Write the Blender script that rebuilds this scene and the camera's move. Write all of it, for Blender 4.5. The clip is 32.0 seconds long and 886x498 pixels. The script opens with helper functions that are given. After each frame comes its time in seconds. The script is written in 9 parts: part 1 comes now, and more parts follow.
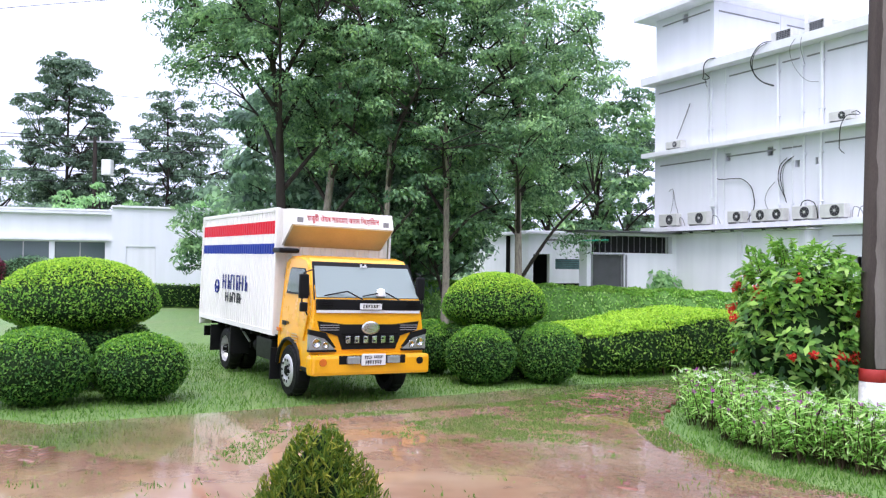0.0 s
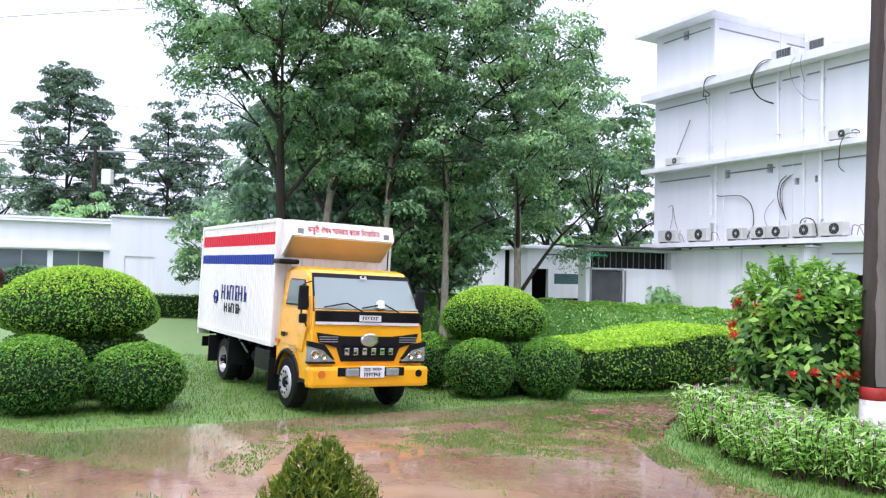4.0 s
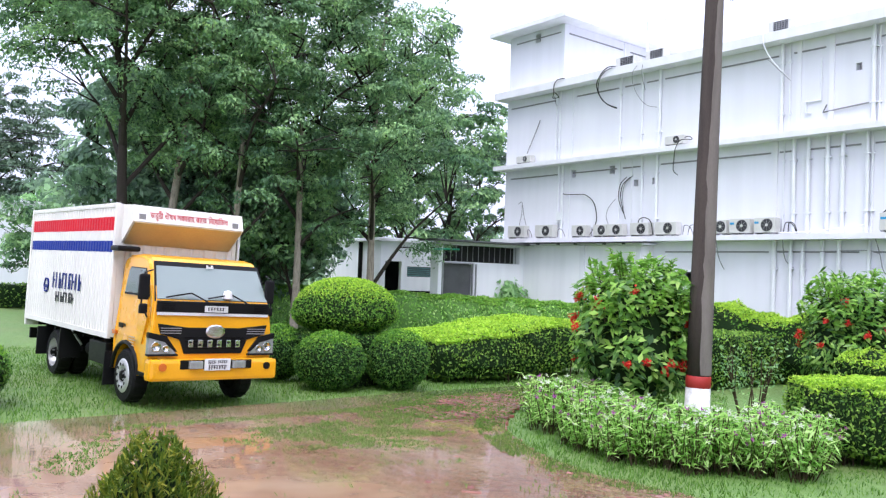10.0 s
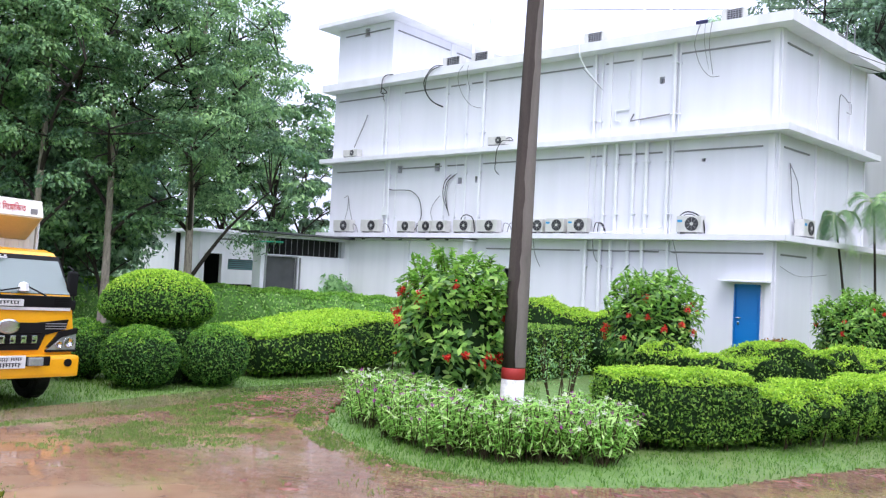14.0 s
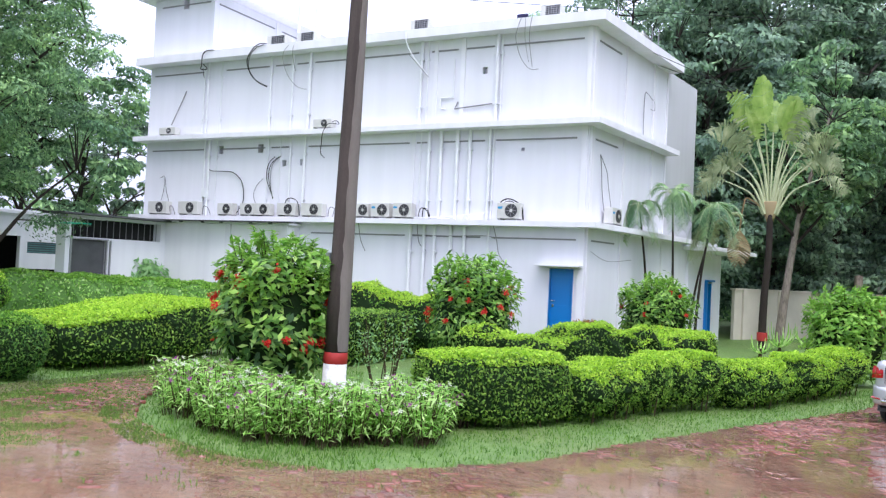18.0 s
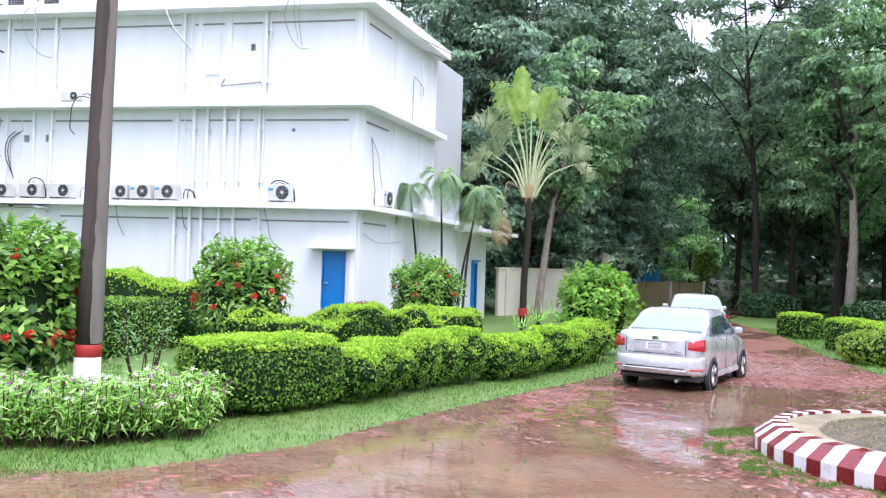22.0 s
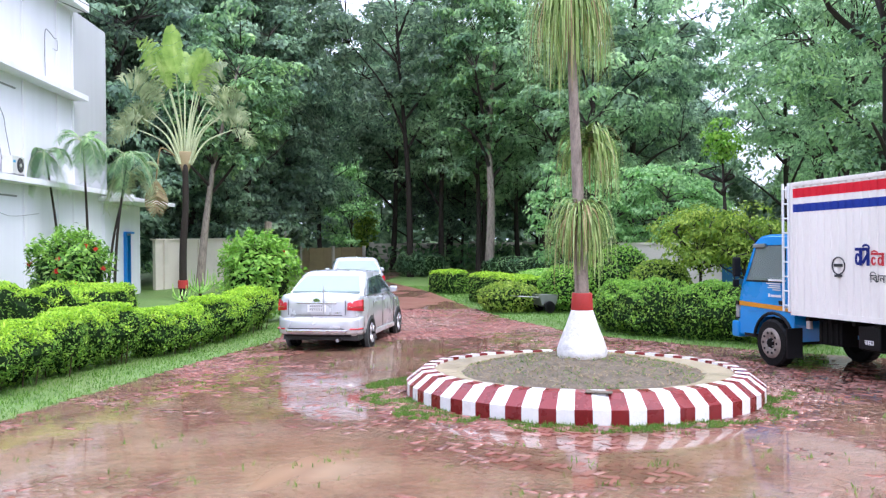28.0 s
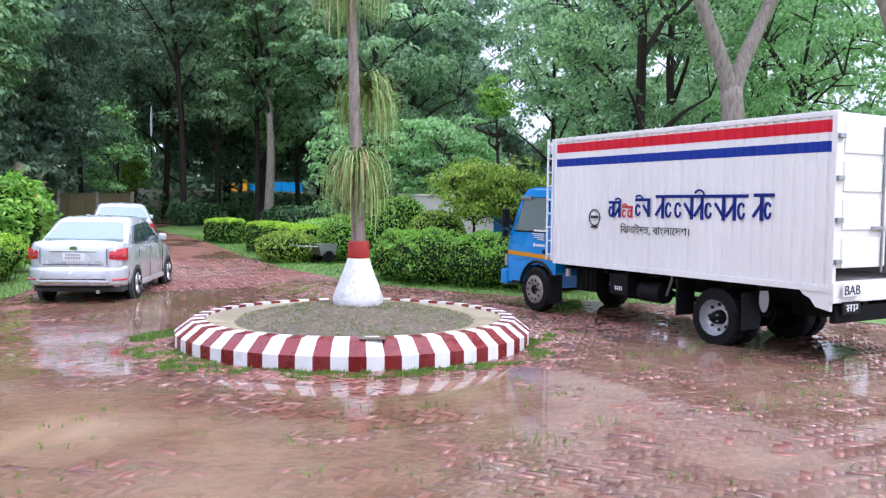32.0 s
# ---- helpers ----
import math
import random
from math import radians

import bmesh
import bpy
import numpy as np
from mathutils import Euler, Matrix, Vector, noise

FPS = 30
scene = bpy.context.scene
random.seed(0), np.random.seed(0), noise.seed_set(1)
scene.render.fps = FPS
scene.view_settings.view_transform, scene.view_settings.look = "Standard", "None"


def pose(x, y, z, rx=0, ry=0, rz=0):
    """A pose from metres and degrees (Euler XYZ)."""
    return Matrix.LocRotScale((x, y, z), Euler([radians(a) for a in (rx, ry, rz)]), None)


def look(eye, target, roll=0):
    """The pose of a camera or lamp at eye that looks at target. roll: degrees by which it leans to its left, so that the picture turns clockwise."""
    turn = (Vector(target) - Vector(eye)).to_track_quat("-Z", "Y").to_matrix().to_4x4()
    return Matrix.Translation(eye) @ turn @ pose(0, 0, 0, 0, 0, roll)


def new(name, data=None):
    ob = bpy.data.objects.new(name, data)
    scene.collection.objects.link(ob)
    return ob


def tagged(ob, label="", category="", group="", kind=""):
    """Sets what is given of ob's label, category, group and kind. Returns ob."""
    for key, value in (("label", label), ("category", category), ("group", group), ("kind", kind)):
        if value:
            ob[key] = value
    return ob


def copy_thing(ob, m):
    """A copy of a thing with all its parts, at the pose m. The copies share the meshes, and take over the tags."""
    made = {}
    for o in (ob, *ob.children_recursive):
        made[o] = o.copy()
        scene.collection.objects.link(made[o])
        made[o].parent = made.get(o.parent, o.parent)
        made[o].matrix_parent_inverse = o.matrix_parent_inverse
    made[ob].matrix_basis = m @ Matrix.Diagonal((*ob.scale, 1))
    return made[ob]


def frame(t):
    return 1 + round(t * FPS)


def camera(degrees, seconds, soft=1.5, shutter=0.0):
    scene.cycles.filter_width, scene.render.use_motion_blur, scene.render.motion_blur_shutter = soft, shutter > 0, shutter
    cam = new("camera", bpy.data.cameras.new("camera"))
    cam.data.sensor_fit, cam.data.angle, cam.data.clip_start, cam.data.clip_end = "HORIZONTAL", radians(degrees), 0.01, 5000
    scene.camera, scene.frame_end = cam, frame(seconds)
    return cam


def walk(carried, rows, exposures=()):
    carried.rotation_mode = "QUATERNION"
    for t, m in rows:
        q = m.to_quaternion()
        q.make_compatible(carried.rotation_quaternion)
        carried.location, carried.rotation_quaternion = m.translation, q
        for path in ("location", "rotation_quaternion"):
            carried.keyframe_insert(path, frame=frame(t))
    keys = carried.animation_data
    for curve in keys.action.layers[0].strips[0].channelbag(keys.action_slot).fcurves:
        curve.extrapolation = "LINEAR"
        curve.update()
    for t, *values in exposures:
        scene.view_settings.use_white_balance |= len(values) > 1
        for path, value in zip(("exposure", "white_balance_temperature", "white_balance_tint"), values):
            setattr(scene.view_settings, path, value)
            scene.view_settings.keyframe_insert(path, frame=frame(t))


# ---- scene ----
cam = camera(57.15, 32.0, 1.28)
# where the camera is held, every four seconds, as it swings round the person's body
EYES = [(-0.097, -0.071, 2.026), (-0.131, -0.050, 2.011), (-0.111, -0.031, 2.001), (-0.091, -0.013, 1.999), (-0.027, 0.023, 1.989), (0.096, 0.073, 1.955), (0.193, 0.098, 1.939), (0.252, 0.003, 1.885), (0.381, -0.051, 1.836)]
# seconds, yaw, pitch, lean
PATH = [
    (0, -0.36, 1.06, 0.59), (0.5, -0.42, 1.35, 0.74), (1, -0.72, 1.74, 0.85), (1.5, -0.82, 2.21, 1.02),
    (2, -0.79, 2.38, 1.15), (2.5, -0.50, 2.29, 1.24), (4.5, -0.46, 1.93, 1.28), (5, -0.63, 1.78, 1.36),
    (5.5, -1.02, 1.56, 1.39), (6, -1.37, 1.40, 1.43), (6.5, -1.60, 1.31, 1.47), (7, -2.23, 1.26, 1.45),
    (7.5, -3.26, 1.35, 1.48), (8, -4.41, 1.53, 1.49), (8.5, -5.64, 1.69, 1.61), (9, -7.13, 1.81, 1.72),
    (9.5, -8.72, 1.90, 1.78), (10, -10.72, 1.80, 2.10), (10.5, -12.85, 1.77, 2.37), (11, -14.52, 1.94, 2.63),
    (11.5, -16.15, 2.08, 2.72), (12, -17.70, 2.17, 2.75), (12.5, -19.04, 2.15, 2.78), (13, -20.20, 2.09, 2.77),
    (13.5, -21.52, 2.01, 2.77), (14, -22.94, 1.93, 2.77), (14.5, -24.33, 1.79, 2.83), (16.5, -29.95, 1.70, 2.90),
    (17, -31.66, 1.72, 2.94), (17.5, -33.40, 1.65, 2.87), (18, -35.11, 1.49, 2.79), (18.5, -37.13, 1.46, 2.76),
    (19, -39.30, 1.45, 2.73), (19.5, -41.38, 1.48, 2.62), (20, -43.63, 1.52, 2.51), (20.5, -45.84, 1.51, 2.35),
    (21, -47.76, 1.33, 2.10), (21.5, -49.40, 1.11, 1.93), (22, -50.94, 0.95, 1.79), (22.5, -52.49, 0.69, 1.70),
    (23, -54.45, 0.53, 1.85), (23.5, -56.37, 0.31, 1.99), (24, -58.54, 0.16, 2.09), (24.5, -60.72, 0.26, 2.14),
    (25, -62.99, 0.26, 2.03), (25.5, -64.99, 0.08, 1.76), (27.5, -72.56, -0.48, -0.24), (28, -74.19, -0.93, -0.23),
    (28.5, -75.67, -1.42, -0.13), (29, -77.47, -1.85, 0.11), (29.5, -79.65, -2.32, 0.30), (30, -81.47, -2.79, 0.26),
    (30.5, -83.23, -3.39, 0.34), (31, -85.36, -3.66, 0.57), (31.5, -87.67, -3.89, 0.84), (32, -89.49, -4.27, 1.10),
]


def aim(t, yaw, pitch, lean):
    y, p = radians(yaw), radians(pitch)
    eye = [float(np.interp(t, range(0, 33, 4), [e[k] for e in EYES])) for k in range(3)]
    ahead = Vector((-math.sin(y) * math.cos(p), math.cos(y) * math.cos(p), math.sin(p)))
    return look(eye, Vector(eye) + ahead, lean)


walk(cam, [(t, aim(t, yaw, pitch, lean)) for t, yaw, pitch, lean in PATH],
     [(0, 0.24, 6420, 14), (5, 0.25, 6420, 14), (9, 0.23, 6420, 13), (12, 0.2, 6420, 13), (16, 0.15, 6400, 14), (18.5, 0.17, 6400, 14), (20, 0.38, 6380, 15), (22, 0.54, 6380, 15), (25, 0.53, 6380, 15), (28, 0.51, 6270, 14), (30, 0.42, 6190, 14), (32, 0.32, 6110, 13)])

# ---- light: overcast rainy daylight ----
world = bpy.data.worlds.new("world")
scene.world = world
world.use_nodes = True
wn, wl = world.node_tree.nodes, world.node_tree.links
sky = wn.new("ShaderNodeTexSky")
sky.sky_type, sky.sun_disc = "NISHITA", False
sky.sun_elevation, sky.sun_rotation = radians(62), radians(200)
sky.air_density, sky.dust_density, sky.ozone_density = 1.0, 4.0, 1.0
grey = wn.new("ShaderNodeHueSaturation")
grey.inputs["Saturation"].default_value = 0.12
cloud = wn.new("ShaderNodeMix")
cloud.data_type = "RGBA"
cloud.inputs["Factor"].default_value = 0.72
cloud.inputs["B"].default_value = (12.2, 13.1, 17.1, 1)
wl.new(sky.outputs[0], grey.inputs["Color"])
wl.new(grey.outputs[0], cloud.inputs["A"])
# overcast sky: brighter overhead than at the horizon
coords, axes, rise, dome = wn.new("ShaderNodeTexCoord"), wn.new("ShaderNodeSeparateXYZ"), wn.new("ShaderNodeMapRange"), wn.new("ShaderNodeVectorMath")
dome.operation = "SCALE"
rise.inputs["To Min"].default_value, rise.inputs["To Max"].default_value = 0.62, 1.5
wl.new(coords.outputs["Generated"], axes.inputs[0])
wl.new(axes.outputs["Z"], rise.inputs["Value"])
wl.new(cloud.outputs["Result"], dome.inputs[0])
wl.new(rise.outputs["Result"], dome.inputs["Scale"])
wl.new(dome.outputs["Vector"], wn["Background"].inputs["Color"])
wn["Background"].inputs["Strength"].default_value = 0.142
sun_data = bpy.data.lights.new("sun", "SUN")
sun_data.energy, sun_data.angle, sun_data.color = 1.5, radians(25), (1, 0.97, 0.93)
sun = new("sun", sun_data)
sun.matrix_world = look((-9, -23, 46), (0, 0, 0))
scene.view_settings.exposure = 0.25


# ---- ground height: falls gently away from the porch ----
def gz(x, y):
    r = math.hypot(x, y)
    k = 1 if r < 14 else (14 + 6 * (1 - math.exp(-(r - 14) / 6))) / r
    return -(0.0275 * x + 0.008 * y) * k


def gz_many(x, y):
    r = np.maximum(np.hypot(x, y), 1e-6)
    k = np.where(r < 14, 1, (14 + 6 * (1 - np.exp(-(r - 14) / 6))) / r)
    return -(0.0275 * x + 0.008 * y) * k


def stand(x, y, yaw, lift=0.0):
    """A pose on the sloping ground: local y ahead, x to the right."""
    e = 0.3
    up = Vector((-(gz(x + e, y) - gz(x - e, y)) / (2 * e), -(gz(x, y + e) - gz(x, y - e)) / (2 * e), 1)).normalized()
    f = Vector((-math.sin(radians(yaw)), math.cos(radians(yaw)), 0))
    f = (f - up * f.dot(up)).normalized()
    r = f.cross(up)
    m = Matrix((r, f, up)).transposed().to_4x4()
    m.translation = (x, y, gz(x, y) + lift)
    return m


# ---- materials ----
def nodes_of(name):
    m = bpy.data.materials.new(name)
    m.use_nodes = True
    nt = m.node_tree
    return m, nt.nodes, nt.links, nt.nodes["Principled BSDF"]


def noise_node(n, l, scale, detail=4, stretch=(1, 1, 1)):
    tc, mp, nz = n.new("ShaderNodeTexCoord"), n.new("ShaderNodeMapping"), n.new("ShaderNodeTexNoise")
    mp.inputs["Scale"].default_value = stretch
    nz.inputs["Scale"].default_value, nz.inputs["Detail"].default_value = scale, detail
    l.new(tc.outputs["Object"], mp.inputs[0])
    l.new(mp.outputs[0], nz.inputs["Vector"])
    return nz.outputs["Fac"]


def ramp(n, l, fac, stops):
    r = n.new("ShaderNodeValToRGB")
    els = r.color_ramp.elements
    while len(els) < len(stops):
        els.new(0.5)
    for e, (p, c) in zip(els, stops):
        e.position, e.color = p, (*c, 1)
    l.new(fac, r.inputs[0])
    return r.outputs[0]


def mixed(n, l, fac, a, b, blend="MIX"):
    m = n.new("ShaderNodeMix")
    m.data_type, m.blend_type = "RGBA", blend
    for key, v in (("Factor", fac), ("A", a), ("B", b)):
        s = m.inputs[key] if key == "Factor" else [i for i in m.inputs if i.name == key and i.type == "RGBA"][0]
        if isinstance(v, (int, float)):
            s.default_value = v
        elif isinstance(v, tuple):
            s.default_value = (*v, 1)
        else:
            l.new(v, s)
    return m.outputs["Result"]


def bump(n, l, bs, height, strength, distance=0.02):
    b = n.new("ShaderNodeBump")
    b.inputs["Strength"].default_value, b.inputs["Distance"].default_value = strength, distance
    l.new(height, b.inputs["Height"])
    l.new(b.outputs[0], bs.inputs["Normal"])


def scaled(n, l, v, lo, hi):
    r = n.new("ShaderNodeMapRange")
    r.inputs["To Min"].default_value, r.inputs["To Max"].default_value = lo, hi
    r.inputs["From Min"].default_value, r.inputs["From Max"].default_value = 0.3, 0.7
    l.new(v, r.inputs[0])
    return r.outputs[0]


def mat(name, base, rough=0.6, metal=0.0, vary=0.25, scale=2.5, fine=45, relief=0.15, rand="", coat=0.0, stretch=(1, 1, 1), other=None, spec=0.5):
    """A surface with variation at two scales; rand: 'object' or 'island' for a tint per piece."""
    m, n, l, bs = nodes_of(name)
    big, small = noise_node(n, l, scale, 5, stretch), noise_node(n, l, fine, 3, stretch)
    dark = other or tuple(c * (1 - vary) for c in base)
    light = tuple(min(1, c * (1 + vary * 0.35)) for c in base)
    col = ramp(n, l, big, [(0.3, dark), (0.55, base), (0.75, light)])
    col = mixed(n, l, 0.35, col, ramp(n, l, small, [(0.3, dark), (0.7, light)]))
    if rand:
        src = n.new("ShaderNodeObjectInfo").outputs["Random"] if rand == "object" else n.new("ShaderNodeNewGeometry").outputs["Random Per Island"]
        col = mixed(n, l, 1.0, col, ramp(n, l, src, [(0, (0.62, 0.6, 0.6)), (0.5, (1, 1, 1)), (1, (1.25, 1.2, 1.15))]), "MULTIPLY")
    l.new(col, bs.inputs["Base Color"])
    l.new(scaled(n, l, big, max(0.02, rough - 0.08), min(1, rough + 0.1)), bs.inputs["Roughness"])
    bs.inputs["Metallic"].default_value = metal
    bs.inputs["Specular IOR Level"].default_value = spec
    bs.inputs["Coat Weight"].default_value = coat
    bs.inputs["Coat Roughness"].default_value = 0.08
    if relief:
        bump(n, l, bs, small, relief)
    return m


def leaf_mat(name, dark, mid, light, gloss=0.35, glow=0.3, veined=False, fresh=None):
    m, n, l, bs = nodes_of(name)
    isl = scaled(n, l, noise_node(n, l, 2.2, 4), 0.1, 0.95) if veined else n.new("ShaderNodeNewGeometry").outputs["Random Per Island"]
    col = ramp(n, l, isl, [(0.0, dark), (0.55, mid), (1.0, light)])
    big = noise_node(n, l, 0.9, 3)
    col = mixed(n, l, scaled(n, l, big, 0.0, 0.25), col, dark)
    if fresh:
        # boughs of older dark leaves and boughs of fresh ones
        bough = ramp(n, l, noise_node(n, l, 0.62, 2), [(0.36, (0, 0, 0)), (0.5, (0.35, 0.35, 0.35)), (0.66, (1, 1, 1))])
        young = mixed(n, l, isl, mid, fresh)
        old = mixed(n, l, isl, dark, mid)
        col = mixed(n, l, bough, old, young)
    l.new(col, bs.inputs["Base Color"])
    bs.inputs["Roughness"].default_value = gloss
    bs.inputs["Specular IOR Level"].default_value = 0.2
    tr = n.new("ShaderNodeBsdfTranslucent")
    l.new(mixed(n, l, 1.0, col, (1.2, 1.25, 1.0), "MULTIPLY"), tr.inputs[0])
    mx = n.new("ShaderNodeMixShader")
    mx.inputs[0].default_value = glow
    l.new(bs.outputs[0], mx.inputs[1])
    l.new(tr.outputs[0], mx.inputs[2])
    l.new(mx.outputs[0], n["Material Output"].inputs["Surface"])
    return m


def glass_mat(name, tint, rough=0.03, alpha=0.55):
    m, n, l, bs = nodes_of(name)
    bs.inputs["Base Color"].default_value = (*tint, 1)
    bs.inputs["Roughness"].default_value = rough
    bs.inputs["Specular IOR Level"].default_value = 0.8
    bs.inputs["Alpha"].default_value = alpha
    return m


def white_wall(name, base, streak=(0.55, 0.57, 0.58)):
    m, n, l, bs = nodes_of(name)
    run = noise_node(n, l, 1.0, 6, (2.2, 2.2, 0.16))
    blot = noise_node(n, l, 0.35, 5)
    fine = noise_node(n, l, 30, 3)
    col = mixed(n, l, scaled(n, l, run, -0.05, 0.22), base, streak)
    col = mixed(n, l, scaled(n, l, blot, 0.0, 0.16), col, (0.6, 0.62, 0.62))
    l.new(col, bs.inputs["Base Color"])
    bs.inputs["Roughness"].default_value = 0.75
    bump(n, l, bs, fine, 0.12, 0.01)
    return m


WALL = white_wall("white limewash", (0.77, 0.775, 0.83))
# lighter than WALL, to make up for the dim light on the sheds
SHED_WALL = white_wall("lightened shed limewash", (0.88, 0.88, 0.91))
GREY_WALL = white_wall("grey wall end", (0.5, 0.51, 0.53), (0.36, 0.37, 0.37))
TRIM = white_wall("white painted concrete", (0.8, 0.8, 0.84), (0.45, 0.46, 0.46))
CREAM = mat("cream boundary plaster", (0.66, 0.61, 0.52), 0.8, vary=0.2, scale=0.8, relief=0.2)
GATE_TAN = mat("tan gate sheet", (0.34, 0.27, 0.14), 0.6, vary=0.2)
PIPE = mat("white plastic pipe", (0.78, 0.8, 0.82), 0.4, vary=0.12)
BLACK = mat("black rubber cable", (0.012, 0.012, 0.014), 0.5, vary=0.3, spec=0.2)
CABLE_GREY = mat("grey cable", (0.25, 0.25, 0.26), 0.6)
DARK_HOLE = mat("dark unlit interior", (0.01, 0.01, 0.011), 0.9, vary=0.3, spec=0.1)
DOOR_BLUE = mat("blue painted door", (0.0, 0.19, 0.55), 0.4, vary=0.12, scale=1.2)
AC_WHITE = mat("cream metal casing", (0.62, 0.62, 0.58), 0.45, vary=0.18)
AC_GRILLE = mat("dark fan grille", (0.05, 0.05, 0.055), 0.5)
AC_STICKER = mat("blue sticker", (0.02, 0.28, 0.55), 0.4, vary=0.05)
STEEL = mat("dull steel", (0.4, 0.4, 0.41), 0.35, metal=0.9, vary=0.2)
CHROME = mat("chrome", (0.75, 0.76, 0.78), 0.12, metal=1.0, vary=0.05, relief=0)
RUST = mat("grey wire mesh", (0.085, 0.088, 0.09), 0.75, vary=0.4)
TIN = mat("dark corrugated tin", (0.07, 0.075, 0.075), 0.55, vary=0.35)
TEAL = mat("teal glass louvre", (0.1, 0.3, 0.28), 0.3, vary=0.2)
GREEN_TUBE = mat("green plastic tube", (0.0, 0.35, 0.2), 0.4)
WIN_GLASS = glass_mat("window glass", (0.12, 0.16, 0.17), 0.05, 0.75)
POLE_WOOD = mat("weathered dark pole", (0.08, 0.065, 0.056), 0.7, spec=0.2, vary=0.5, scale=1.5, fine=60, relief=0.4, stretch=(4, 4, 0.35), other=(0.025, 0.02, 0.018))
POLE_PALE = mat("pale pole strip", (0.19, 0.17, 0.15), 0.8, spec=0.2, vary=0.35, stretch=(3, 3, 0.4))
RED_PAINT = mat("red painted band", (0.42, 0.03, 0.025), 0.55, vary=0.25, scale=5)
WHITE_PAINT = mat("white painted base", (0.74, 0.73, 0.72), 0.7, vary=0.35, scale=7, fine=22, relief=0.6)
KERB_RED = mat("maroon kerb paint", (0.19, 0.014, 0.016), 0.28, vary=0.35, scale=6, relief=0.1)
KERB_WHITE = mat("white kerb paint", (0.76, 0.76, 0.75), 0.32, vary=0.14, scale=6, relief=0.1)
SOIL = mat("wet dug soil", (0.17, 0.14, 0.105), 0.75, spec=0.25, vary=0.5, scale=9, fine=34, relief=0.9, other=(0.075, 0.068, 0.05))
SILT = mat("pale silt", (0.34, 0.28, 0.18), 0.4, vary=0.3, scale=3, relief=0.1)
MUD = mat("wet mud", (0.27, 0.125, 0.09), 0.35, vary=0.35, scale=1.2, relief=0.15)
BARK_DARK = mat("dark wet bark", (0.04, 0.032, 0.027), 0.8, spec=0.15, vary=0.4, scale=4, fine=25, relief=0.7, stretch=(3, 3, 0.6))
BARK_PALE = mat("pale grey bark", (0.34, 0.285, 0.24), 0.8, spec=0.2, vary=0.45, scale=5, fine=25, relief=0.6, stretch=(3, 3, 0.8), other=(0.13, 0.105, 0.088))
STEM = mat("brown twig", (0.07, 0.05, 0.03), 0.8, vary=0.4, spec=0.15)

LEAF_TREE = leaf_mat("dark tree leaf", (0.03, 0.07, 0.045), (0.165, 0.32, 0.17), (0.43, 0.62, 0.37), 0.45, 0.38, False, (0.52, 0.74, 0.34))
# the blue of the rain haze is mixed into this leaf colour
LEAF_WOOD = leaf_mat("rain-hazed woodland leaf", (0.045, 0.085, 0.07), (0.23, 0.36, 0.28), (0.5, 0.65, 0.5), 0.45, 0.5, False, (0.6, 0.8, 0.56))
# lit copy of the woodland leaf, daylight put into its colour
LEAF_LIT = leaf_mat("sunlit woodland leaf", (0.08, 0.15, 0.1), (0.36, 0.54, 0.36), (0.62, 0.8, 0.58), 0.45, 0.62, False, (0.72, 0.9, 0.62))
LEAF_TREE2 = leaf_mat("fresh tree leaf", (0.13, 0.28, 0.12), (0.31, 0.53, 0.24), (0.5, 0.72, 0.38), 0.4, 0.5)
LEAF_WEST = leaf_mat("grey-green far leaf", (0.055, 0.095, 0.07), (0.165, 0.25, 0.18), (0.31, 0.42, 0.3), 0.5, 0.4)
# distance haze is put into this pale leaf colour
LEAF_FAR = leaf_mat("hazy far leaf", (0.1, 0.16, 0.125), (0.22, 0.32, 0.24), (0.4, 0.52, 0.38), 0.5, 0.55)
LEAF_HEDGE = leaf_mat("clipped hedge leaf", (0.04, 0.115, 0.025), (0.21, 0.4, 0.065), (0.42, 0.62, 0.11), 0.45, 0.42)
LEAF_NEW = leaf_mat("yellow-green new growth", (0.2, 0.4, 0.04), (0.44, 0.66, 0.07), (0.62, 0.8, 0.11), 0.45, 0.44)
LEAF_BALL = leaf_mat("topiary leaf", (0.03, 0.1, 0.028), (0.1, 0.25, 0.048), (0.26, 0.46, 0.09), 0.4, 0.42)
LEAF_DOME = leaf_mat("bright topiary leaf", (0.06, 0.18, 0.03), (0.18, 0.4, 0.05), (0.36, 0.6, 0.08), 0.45, 0.42)
LEAF_IXORA = leaf_mat("glossy shrub leaf", (0.03, 0.085, 0.025), (0.15, 0.32, 0.065), (0.42, 0.62, 0.16), 0.24, 0.36)
LEAF_LIME = leaf_mat("lime shrub leaf", (0.11, 0.27, 0.045), (0.25, 0.48, 0.08), (0.42, 0.66, 0.13), 0.33, 0.42)
LEAF_GOLD = leaf_mat("golden green leaf", (0.12, 0.22, 0.04), (0.29, 0.42, 0.07), (0.5, 0.6, 0.12), 0.4, 0.42)
LEAF_BED = leaf_mat("pale bedding leaf", (0.15, 0.36, 0.06), (0.38, 0.64, 0.16), (0.68, 0.84, 0.4), 0.5, 0.42)
LEAF_RUST = leaf_mat("rusty shrub leaf", (0.2, 0.08, 0.03), (0.3, 0.15, 0.05), (0.38, 0.26, 0.08), 0.5, 0.25)
LEAF_MAROON = leaf_mat("maroon leaf", (0.08, 0.012, 0.03), (0.15, 0.025, 0.05), (0.25, 0.05, 0.08), 0.45, 0.25)
LEAF_STRAP = leaf_mat("strap leaf", (0.1, 0.17, 0.05), (0.3, 0.42, 0.13), (0.58, 0.68, 0.34), 0.35, 0.35)
